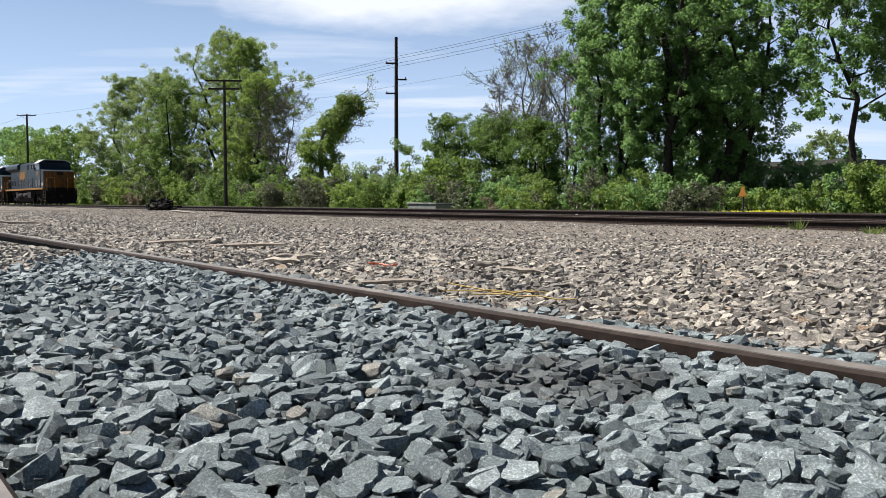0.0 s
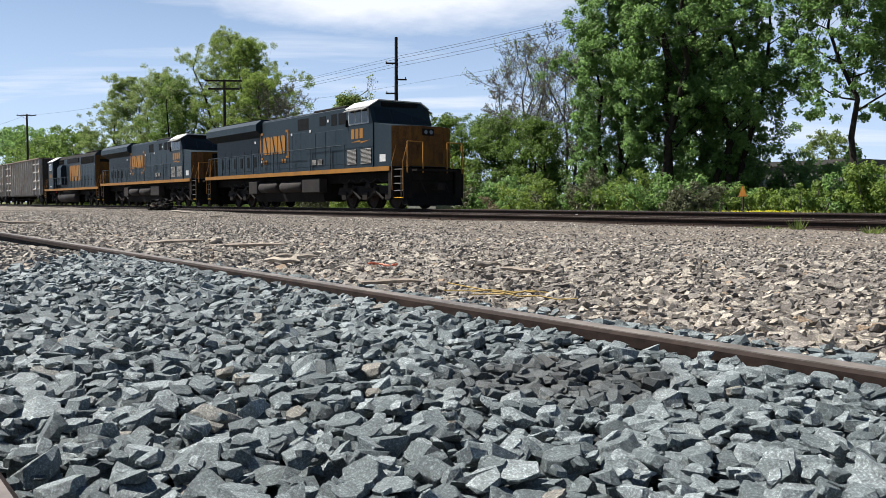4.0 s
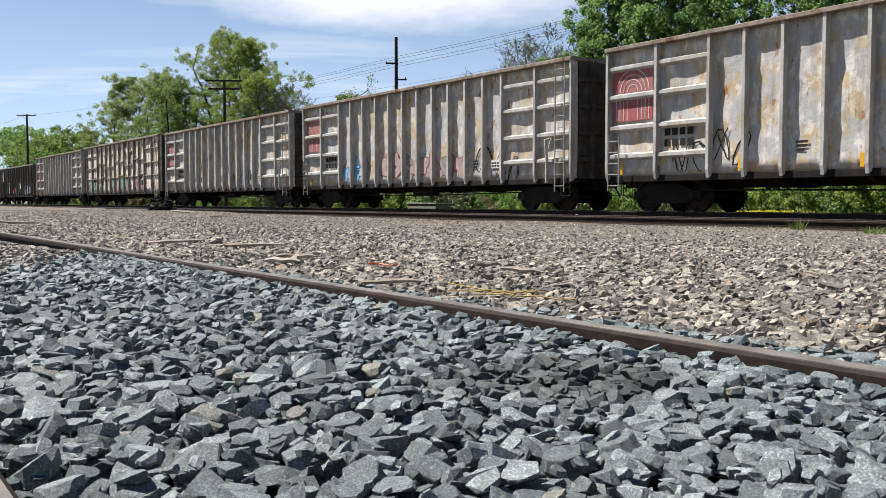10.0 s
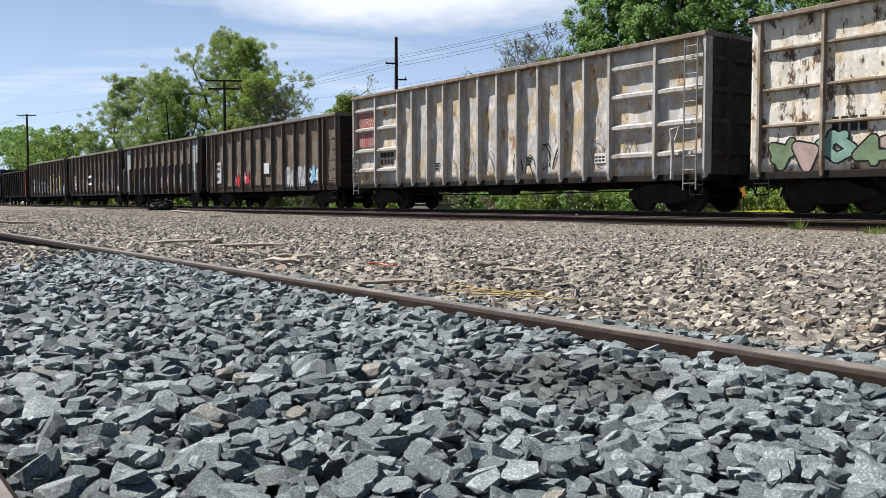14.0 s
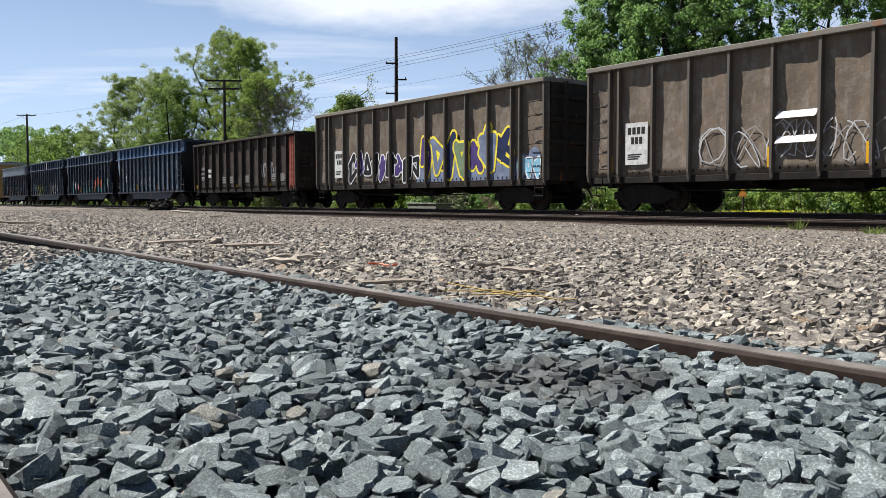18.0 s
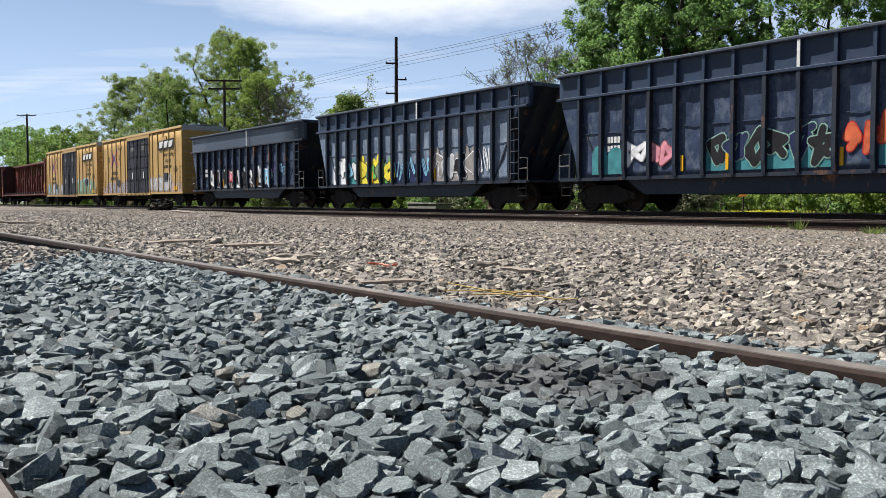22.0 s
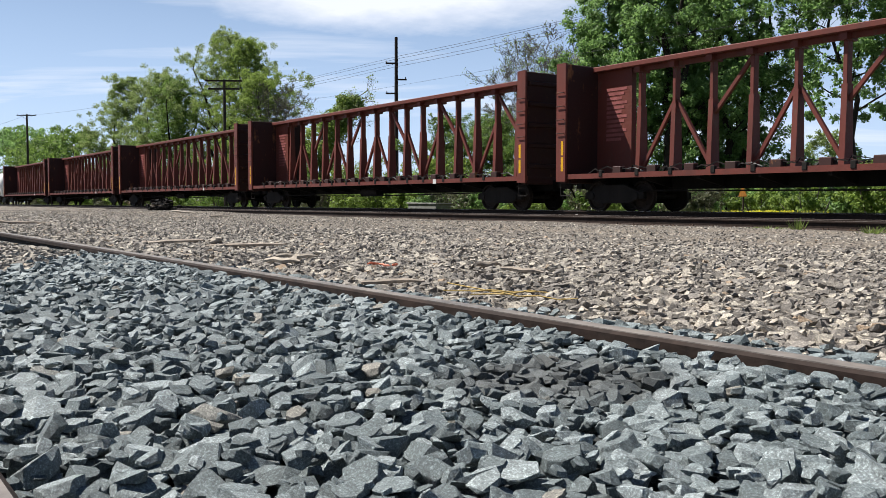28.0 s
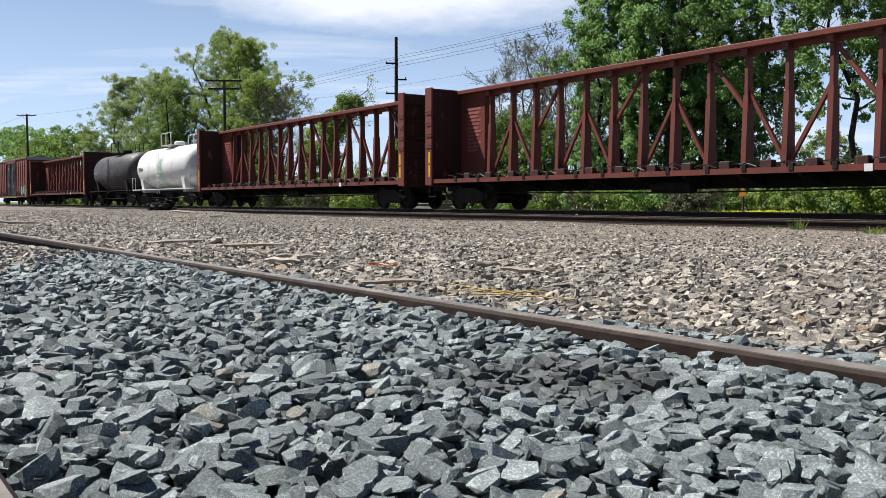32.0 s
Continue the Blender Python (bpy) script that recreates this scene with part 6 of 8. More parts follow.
    # end railings
    for d, e in ((1.45, 1), (22.0, -1)):
        for y in (-1.35, -0.6, 0.6, 1.35):
            part("rail_post", box(X(d) - 0.025, X(d) + 0.025, y - 0.02, y + 0.02, z0 - 0.1, 2.7), M["yellow"], car)
        for y0, y1 in ((-1.35, -0.6), (0.6, 1.35)):
            bm = bmesh.new()
            tube([(X(d), y0, 2.7), (X(d), y1, 2.7)], 0.02, 6, bm)
            part("handrail", bm, M["yellow"], car)
    part("end_platform", box(X(2.42), X(1.3), -1.0, 1.0, z0 - 0.03, z0 + 0.05), M["soot"], car)


def hood_unit(f, r, label):
    """An older hood unit that runs long hood first, so its cab is at the tail."""
    car, L, wheels = vehicle("locomotive", label, "locomotive", "locomotives of the train", f, r, back=True)
    z0, z1 = 1.36, 1.545
    deck_and_pilots(car, L, z0, z1, 1.53, 0.7, 0.7)
    for x in (-6.55, 6.55):
        drive_truck(car, wheels, x)
    part("long_hood", prism([(-0.95, z1 - 0.02), (0.95, z1 - 0.02), (0.95, 4.28), (0.72, 4.55), (-0.72, 4.55), (-0.95, 4.28)], -7.0, 6.25, "x"), M["blue"], car)
    part("hood_roof", prism([(-0.962, 4.28), (-0.727, 4.56), (0.727, 4.56), (0.962, 4.28), (0.9, 4.28), (0.7, 4.54), (-0.7, 4.54), (-0.9, 4.28)], -6.99, 6.24, "x"), M["soot"], car, "sooty black hood roof")
    part("hood_end", box(-7.012, -7.0, -0.93, 0.93, z1, 4.26), M["nose"], car, "grimy yellow hood end with shade put into its paint")
    part("number_plate", box(-7.03, -7.012, -0.55, 0.55, 3.7, 3.95), M["black"], car)
    bars(car, -7.0, -6.9, 3.4, 3.5, 0.95, M["white"], 1, 1, 1)
    for k, x in enumerate((-6.2, -4.7, -3.2, 0.6, 2.0)):
        bm = bmesh.new()
        tube([(x, 0, 4.53), (x, 0, 4.69), (x, 0, 4.71)], [0.6, 0.6, 0.5], 18, bm)
        part("radiator_fan", bm, M["soot"], car)
    bm = bmesh.new()
    tube([(-1.0, 0, 4.53), (-1.0, 0, 4.77)], [0.3, 0.22], 12, bm)
    part("exhaust_stack", bm, M["soot"], car)
    # cab and short hood
    cab = part("cab", prism([(-1.5, z1 - 0.02), (1.5, z1 - 0.02), (1.5, 4.13), (0.75, 4.55), (-0.75, 4.55), (-1.5, 4.13)], 6.25, 8.15, "x"), M["blue"], car)
    roof = [(-1.54, 4.12), (-0.76, 4.57), (0.76, 4.57), (1.54, 4.12), (1.54, 4.16), (0.77, 4.61), (-0.77, 4.61), (-1.54, 4.16)]
    part("cab_roof", prism(roof, 6.05, 8.35, "x"), M["roofwhite"], cab, "sun-bleached white cab roof")
    part("short_hood", box(8.15, 9.45, -1.0, 1.0, z1 - 0.02, 3.15, 0.06), M["blue"], car)
    part("windshield", box(8.15, 8.165, -1.25, -0.3, 3.25, 3.8), M["glass"], cab)
    part("windshield", box(8.15, 8.165, 0.3, 1.25, 3.25, 3.8), M["glass"], cab)
    part("headlight_housing", box(8.15, 8.25, -0.25, 0.25, 4.05, 4.35), M["black"], cab)
    for s in (-1, 1):
        fr = part("window_frame", box(6.75, 7.75, s * 1.5 - 0.01, s * 1.5 + 0.02, 3.32, 3.92), M["white"], cab)
        part("side_window", box(6.83, 7.67, s * 1.51 - 0.01, s * 1.51 + 0.018, 3.39, 3.85), M["glass"], fr)
        part("arm_rest", box(6.8, 7.7, s * 1.5, s * 1.5 + s * 0.07, 3.26, 3.32) if s > 0 else box(6.8, 7.7, -1.57, -1.5, 3.26, 3.32), M["black"], cab)
        for k in range(4):
            x = 6.65 + 0.28 * k
            bars(car, x, x + 0.2, 2.62, 2.98, 1.502, M["yellow"], 1, 1, s, "road_number")
        part("cab_ledge", box(6.3, 8.1, s * 1.5 - 0.01, s * 1.5 + 0.025, 2.42, 2.45), M["blue"], cab)
        part("notice", box(7.0, 7.5, s * 1.5 - 0.008, s * 1.5 + 0.008, 1.72, 1.82), M["white"], cab)
        # dust bin air filter box
        part("filter_box", prism([(s * 0.95, 1.9), (s * 1.42, 1.9), (s * 1.42, 3.45), (s * 1.25, 3.72), (s * 0.95, 3.72)], 3.4, 4.85, "x"), M["blue"], car)
        part("filter_ledge", box(3.4, 4.85, s * 1.43 - 0.01, s * 1.43 + 0.01, 2.5, 2.54), M["blue"], car)
        part("central_air_intake", box(4.2, 6.1, s * 0.9 - 0.06, s * 0.9 + 0.075, 3.84, 4.24), M["grille"], car)
        for k in range(16):
            part("slat", box(4.26 + k * 0.115, 4.30 + k * 0.115, s * 0.975 - 0.004, s * 0.975 + 0.02, 3.86, 4.22), M["soot"], car)
        part("radiator_grille", box(-6.8, -2.3, s * 0.955 - 0.01, s * 0.955 + 0.02, 3.62, 4.22), M["grille"], car)
        for k in range(22):
            part("slat", box(-6.75 + k * 0.203, -6.70 + k * 0.203, s * 0.975 - 0.004, s * 0.975 + 0.018, 3.64, 4.20), M["soot"], car)
        part("brake_grid", box(-1.6, 2.6, s * 0.955 - 0.01, s * 0.955 + 0.05, 3.84, 4.24), M["grille"], car)
        for x in (-6.7, -5.7, -4.7, -3.7, -2.7, -1.7, -0.7, 0.3, 1.3, 2.3):
            part("engine_door", box(x, x + 0.9, s * 0.95 - 0.01, s * 0.95 + 0.02, 1.75, 3.52, 0.006), M["blue"], car)
            part("door_latch", box(x + 0.75, x + 0.83, s * 0.97 - 0.01, s * 0.97 + 0.025, 2.2, 2.28), M["soot"], car)
        emblem(car, -2.1, 1.75, 2.2, 3.6, 0.975, s, bracket=False)
        handrail(car, [-6.6, -5.5, -4.4, -3.1, -1.9, -0.7, 0.5, 1.7, 2.9, 4.2, 5.4, 6.1], 1.47, z1 - 0.02, 2.55, M["blue"], s, 0.06)
        bm = bmesh.new()
        tube([(-1.7, s * 1.05, 0.72), (-1.6, s * 1.05, 0.72), (4.7, s * 1.05, 0.72), (4.8, s * 1.05, 0.72)], [0.3, 0.42, 0.42, 0.3], 20, bm)
        part("fuel_tank", bm, M["tankgrey"], car, smooth=True)
        bm = bmesh.new()
        tube([(-2.0, s * 1.2, 1.26), (3.0, s * 1.2, 1.26)], 0.14, 12, bm)
        part("air_reservoir", bm, M["tankgrey"], car, smooth=True)
        bm = bmesh.new()
        tube([(3.9, s * 1.38, 0.98), (3.9, s * 1.48, 0.98)], 0.08, 10, bm)
        part("filler_cap", bm, M["black"], car)
        part("fuel_cutoff", box(5.0, 5.12, s * 1.5 - 0.02, s * 1.5 + 0.01, 1.15, 1.27), M["red"], car)
        stair(car, 9.5, 10.2, s, 0.42, z0 + 0.1)
        stair(car, -10.2, -9.5, s, 0.42, z0 + 0.1)
    part("fuel_tank_body", box(-1.7, 4.8, -1.0, 1.0, 0.25, 1.1), M["black"], car)
    for x in (-10.0, 10.0):
        for y in (-1.3, -0.5, 0.5, 1.3):
            part("rail_post", box(x - 0.02, x + 0.02, y - 0.02, y + 0.02, z0, 2.5), M["yellow"], car)
        for y0, y1 in ((-1.3, -0.5), (0.5, 1.3)):
            bm = bmesh.new()
            tube([(x, y0, 2.5), (x, y1, 2.5)], 0.02, 6, bm)
            part("handrail", bm, M["yellow"], car)


wide_cab_loco(-94.91, -117.45, "dark blue and yellow wide-cab diesel locomotive leading the train", 3)
wide_cab_loco(-118.12, -140.66, "dark blue and yellow wide-cab diesel locomotive, second in the train", 4)
hood_unit(-140.40, -161.80, "older dark blue hood-type locomotive with white cab roof, running backwards")
# ---- refuse gondolas, grey and rust-stained ----
def grey_gondola(f, r, seed, label, tags=()):
    posts = [0, 1.78, 3.54] + [3.54 + 1.065 * k for k in range(1, 12)] + [17.0, 18.85]
    k = (f - r) / 18.85
    posts = [p * k for p in posts]
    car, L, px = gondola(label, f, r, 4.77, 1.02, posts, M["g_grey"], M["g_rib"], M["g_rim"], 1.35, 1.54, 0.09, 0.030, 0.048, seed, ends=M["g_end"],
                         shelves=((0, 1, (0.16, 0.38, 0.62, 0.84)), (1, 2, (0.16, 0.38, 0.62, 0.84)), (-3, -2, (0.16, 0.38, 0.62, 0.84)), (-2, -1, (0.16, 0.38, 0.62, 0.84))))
    for s in (-1, 1):
        ladder(car, L / 2 - 0.42, 1.55, 0.6, 4.6, 0.42, 11, M["grab"], s)
        ladder(car, -L / 2 + 0.42, 1.55, 0.6, 2.2, 0.42, 5, M["grab"], s)
    # red mark with rings on the upper corner of the tail bay
    for z0, z1 in ((3.42, 4.18), (2.62, 3.28)):
        part("owner_panel", box(-L / 2 + 0.16, -L / 2 + 1.66, -1.366, -1.34, z0, z1), M["owner"], car, "faded red owner panel with arched stripes")
    for rr in (0.20, 0.34, 0.48, 0.62):
        bm = bmesh.new()
        ribbon(bm, [(-L / 2 + 0.91 + rr * math.cos(a * math.pi / 12), 3.46 + rr * math.sin(a * math.pi / 12)) for a in range(13)], 0.032, 1.368)
        part("owner_ring", bm, M["g_grey"], car)
        for e in (-1, 1):
            bm = bmesh.new()
            ribbon(bm, [(-L / 2 + 0.91 + e * rr, 3.26), (-L / 2 + 0.91 + e * rr, 2.64)], 0.032, 1.368)
            part("owner_stripe", bm, M["g_grey"], car)
    bars(car, px[-2] + 0.2, px[-2] + 1.25, 2.12, 2.32, 1.345, M["ink"], 4)
    bars(car, px[-2] + 0.2, px[-2] + 1.25, 1.82, 2.02, 1.345, M["ink"], 4)
    part("placard", box(px[2] - 0.72, px[2] - 0.25, -1.352, -1.345, 1.45, 1.75), M["white"], car)
    bars(car, px[2] - 0.70, px[2] - 0.27, 1.5, 1.7, 1.350, M["ink"], 3, 2)
    reflectors(car, 1.345, [px[3] - 0.2, px[6] - 0.2, px[9] - 0.2, px[12] - 0.2, -L / 2 + 0.5], 1.08, 1.40)
    bm = bmesh.new()
    tube([(L / 2 - 0.9, -1.62, 1.95), (L / 2 - 0.75, -1.64, 2.3), (L / 2 - 1.05, -1.64, 2.25), (L / 2 - 1.0, -1.62, 1.6), (L / 2 - 1.05, -1.58, 0.9)], 0.05, 6, bm)
    part("hand_brake", bm, M["g_rib"], car)
    for i in (3, 5, 7, 10, 11):
        if (i * 7 + seed * 3) % 4:
            bars(car, px[i + 1] + 0.3, px[i + 1] + 0.62, 1.5, 1.8, 1.345, M["ink"], 1, 3)
    for (x, c, sd) in tags:
        scrawl(car, x - 1.3, x + 1.3, 1.1, 2.1, 1.34, c, sd, 4)
    return car, L, px


GREY = "grey refuse gondola with dented sides, close-set posts and rust streaks"
grey_gondola(-163.37, -182.65, 1, GREY, ((-6.0, "black", 51),))
car2, L2, px2 = grey_gondola(-184.11, -202.45, 2, "grey refuse gondola with dented sides, rust streaks and blue tags", ((-4.6, "blue", 52), (5.2, "black", 54)))
graffiti(car2, px2[10], px2[4], 1.1, 2.15, 1.335, ("fade", "fade", "ash"), "rose", 531, 5, "faded pink graffiti figures", 0.035)
graffiti(car2, px2[13] + 0.1, px2[11], 1.1, 1.95, 1.335, ("sky", "grey"), "blue", 532, 3, "faded blue graffiti figures", 0.03)
grey_gondola(-203.89, -222.46, 3, GREY, ((3.0, "black", 55),))

# white gondola with a grid of stiffeners
posts = [0, 1.65, 3.3] + [3.3 + 1.24 * k for k in range(1, 11)] + [17.35, 19.05]
n = len(posts)
sh = []
for i in range(n - 1):
    lev = ((0.30, 0.53, 0.78), (0.30, 0.52), (0.33, 0.60), (0.30, 0.62))[i % 4 if 1 < i < n - 3 else 0]
    sh.append((i, i + 1, lev))
# the white body gets the dark end paint too, shade in its colour
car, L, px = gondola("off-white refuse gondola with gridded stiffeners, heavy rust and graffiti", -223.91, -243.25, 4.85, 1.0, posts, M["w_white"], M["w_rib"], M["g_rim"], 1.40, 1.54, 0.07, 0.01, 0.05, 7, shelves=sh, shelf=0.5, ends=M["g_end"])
ladder(car, L / 2 - 0.35, 1.55, 0.6, 4.7, 0.42, 12, M["g_rib"])
graffiti(car, px[9], px[5] + 0.1, 1.08, 2.25, 1.405, ("mint", "ash", "fade", "mint"), "ash", 61, 5, "faded teal sprayed lettering")
graffiti(car, px[4] - 0.1, px[2], 1.08, 2.0, 1.405, ("fade", "rose"), "ash", 62, 3)
graffiti(car, px[14] + 0.2, px[11], 1.05, 1.85, 1.405, ("moss", "fade", "mint"), "black", 63, 4)
reflectors(car, 1.41, [L / 2 - 0.85, px[3], px[6] - 0.4, px[8], px[10]], 1.15, 1.7)
part("placard", box(px[2] - 0.9, px[2] - 0.35, -1.43, -1.415, 1.5, 1.85), M["ink"], car)
bars(car, px[13] + 0.2, px[13] + 1.1, 1.9, 2.25, 1.405, M["ink"], 4, 1)

car5, L5, px5 = grey_gondola(-244.56, -263.19, 5, "grey refuse gondola with dented sides, brown scrapes and black tags", ((-1.0, "ash", 57), (2.5, "black", 58), (5.5, "ash", 59)))


# ---- brown gondolas ----
def brown_gondola(f, r, seed, label, step=False):
    L = f - r
    if step:
        posts = [0, 1.45] + [1.45 + (L - 2.9) * k / 10 for k in range(1, 10)] + [L - 1.45, L]
    else:
        posts = [0, 1.25, 1.68] + [1.68 + (L - 2.95) * k / 10 for k in range(1, 10)] + [L - 1.27, L - 0.9, L]
    car, L, px = gondola(label, f, r, 4.28, 0.98, posts, M["b_brown"], M["b_rib"], M["b_rim"], 1.38, 1.53, 0.075 if not step else 0.12, 0.035, 0.05, seed, step=step, rim_h=0.14, ends=M["b_end"])
    for s in (-1, 1):
        if not step:
            for e in (1, -1):
                for k in range(6):
                    grab(car, e * (L / 2 - 0.25), e * (L / 2 - 0.85), 1.25 + 0.46 * k, 1.38, M["soot"], s, 0.12)
        else:
            ladder(car, L / 2 - 0.5, 1.5, 0.7, 4.1, 0.4, 9, M["soot"], s)
    rivet = mesh_from("rivet", box(-0.02, 0.02, -1.40, -1.375, -0.035, 0.035), M["soot"])
    x = -L / 2 + 0.3
    while x < L / 2 - 0.2 and not step:
        share("rivet", rivet, car, (x, 0, 1.12))
        x += 0.24
    return car, L, px


def sign_plate(car, x, y=1.39):
    part("sign_plate", box(x - 0.42, x + 0.42, -y - 0.03, -y, 1.35, 2.55), plain("plate_grey", (0.42, 0.42, 0.41), 0.7), car, "pale grey stencil plate")
    bars(car, x - 0.33, x + 0.36, 2.22, 2.42, y + 0.03, M["ink"], 4)
    bars(car, x - 0.2, x + 0.26, 1.94, 2.14, y + 0.03, M["ink"], 3)
    bars(car, x - 0.33, x + 0.2, 1.5, 1.68, y + 0.03, M["ink"], 1, 3)


def bay(px, i):
    return (px[i] + px[i + 1]) / 2


car, L, px = brown_gondola(-264.74, -280.59, 11, "brown gondola with pink, blue and white graffiti")
sign_plate(car, -L / 2 + 1.6)
graffiti(car, px[10], px[8], 1.05, 1.95, 1.385, ("pink", "red", "violet"), "black", 71, 4)
wash(car, px[5] + 0.05, px[3] + 0.1, 1.05, 2.1, 1.38, "grey", 720, 4)
scrawl(car, px[5] + 0.1, px[3] + 0.1, 1.1, 2.0, 1.382, "ash", 721, 4, 0.03)
graffiti(car, px[3], px[2] - 0.1, 1.05, 2.0, 1.383, ("white", "sky"), "blue", 72, 2, "blue and white graffiti figures", 0.03)
reflectors(car, 1.395, [px[2] - 0.15, px[4] - 0.15, px[6] - 0.15, px[8] - 0.15, -L / 2 + 0.9], 1.15, 1.6)
part("repair_patch", box(px[7] + 0.1, px[7] + 0.8, -1.41, -1.385, 1.75, 2.3), M["white"], car)

car, L, px = brown_gondola(-282.01, -297.27, 12, "brown gondola with stepped posts, pale end panels and dark graffiti", True)
for e in (1, -1):
    part("repaired_end_panel", box(min(e * (L / 2 - 0.08), e * (L / 2 - 1.36)), max(e * (L / 2 - 0.08), e * (L / 2 - 1.36)), -1.40, -1.37, 1.05, 4.05), M["b_pale"], car, "pale blue repaired side panel")
for i in (2, 3, 4, 5, 7, 8):
    wash(car, px[i + 1] + 0.3, px[i] - 0.3, 1.3, 2.05, 1.386, "black", 730 + i, 2)
    swirls(car, px[i + 1] + 0.25, px[i] - 0.25, 1.3, 2.05, 1.388, "white", 740 + i, 2, 0.04)
    scrawl(car, px[i + 1] + 0.25, px[i] - 0.25, 1.3, 2.1, 1.386, "white", 760 + i, 3, 0.028)
scrawl(car, px[8], px[3], 2.2, 2.7, 1.39, "violet", 74, 4, 0.06)
reflectors(car, 1.40, [px[1] - 0.1, px[3] - 0.1, px[5] - 0.1, px[9] - 0.1, px[11] + 0.1], 1.7, 2.5)

car, L, px = brown_gondola(-298.81, -314.47, 13, "brown gondola with a grey stencil plate and white line graffiti")
sign_plate(car, -L / 2 + 1.9)
scrawl(car, px[10] + 0.2, px[1] - 0.2, 1.15, 2.2, 1.385, "ash", 75, 9, 0.035)
scrawl(car, px[10] + 0.2, px[1] - 0.2, 1.1, 2.2, 1.386, "grey", 751, 10, 0.035)
scrawl(car, L / 2 - 1.1, L / 2 - 0.2, 1.1, 1.6, 1.385, "white", 76, 4, 0.04)
scrawl(car, L / 2 - 1.15, L / 2 - 0.9, 1.6, 3.6, 1.385, "violet", 77, 3, 0.03)
scrawl(car, px[4], px[2], 2.2, 2.5, 1.385, "violet", 78, 5, 0.05)
reflectors(car, 1.395, [px[1] - 0.1, px[2] - 0.1, px[4] - 0.12, px[6] - 0.12, px[8] - 0.12, -L / 2 + 0.9], 1.15, 1.65)
for z in (1.75, 2.35):
    part("repair_flap", prism([(-1.38, z), (-1.52, z - 0.04), (-1.38, z + 0.14)], px[8] + 0.1, px[7] - 0.1, "x"), M["white"], car, "bent white-edged metal flap")

car, L, px = brown_gondola(-316.40, -332.17, 14, "brown gondola with large black, white and yellow graffiti lettering")
sign_plate(car, -L / 2 + 2.05)
wash(car, 0.3, L / 2 - 1.6, 1.05, 2.5, 1.383, "haze", 811, 7)
wash(car, L / 2 - 1.55, L / 2 - 0.3, 1.05, 2.2, 1.383, "haze", 812, 2)
graffiti(car, -L / 2 + 2.9, 0.6, 1.05, 2.45, 1.385, ("black", "violet", "black", "black", "violet"), "white", 81, 7, "black and violet graffiti figures edged in white", 0.05)
graffiti(car, 0.6, L / 2 - 1.9, 1.05, 3.0, 1.385, ("violet", "haze", "navy", "moss"), "yellow", 82, 5, "blue and violet graffiti figures edged in yellow", 0.09)
graffiti(car, L / 2 - 1.5, L / 2 - 0.3, 1.05, 2.0, 1.385, ("sky",), "white", 83, 2)

# low dark gondola with a red end bay
posts = [0, 1.1] + [1.1 + 12.1 * k / 11 for k in range(1, 11)] + [13.2, 14.3]
car, L, px = gondola("low dark brown gondola with one red-painted end bay", -334.31, -348.25, 3.72, 0.98, posts, M["d_dark"], M["d_dark"], M["d_dark"], 1.38, 1.53, 0.09, 0.02, 0.03, 21, ends=M["d_dark"], rim_h=0.12)
part("red_end_bay", box(L / 2 - 0.92, L / 2 - 0.12, -1.42, -1.37, 1.1, 3.5), M["d_red"], car, "bright red end bay")
ladder(car, L / 2 - 0.5, 1.42, 0.9, 3.5, 0.42, 8, M["d_red"])
bars(car, px[11] + 0.25, px[11] + 0.9, 2.0, 2.2, 1.385, M["white"], 4, 1)
bars(car, px[11] + 0.25, px[11] + 0.8, 1.7, 1.9, 1.385, M["white"], 4, 1)
for i in (9, 8, 6, 3, 2):
    bars(car, px[i] + 0.2, px[i] + 0.85, 1.35, 1.75, 1.385, M["grab"], 1, 4)
scrawl(car, px[4], px[2], 1.6, 2.5, 1.385, "grey", 85, 5, 0.02)
for k, word in enumerate(("LIVE", "WITHOUT", "DEAD")):
    lettering(car, word, bay(px, 11) + (-0.06, 0.02, 0.0)[k], 2.18 - 0.30 * k, (0.28, 0.20, 0.28)[k], 1.384, SPRAY["grey"], 0.1, "graffiti_word")
reflectors(car, 1.39, [L / 2 - 0.35, -L / 2 + 0.4], 1.1, 1.3, 0.6)
reflectors(car, 1.39, [px[3], px[7]], 1.1, 1.25, 0.4)


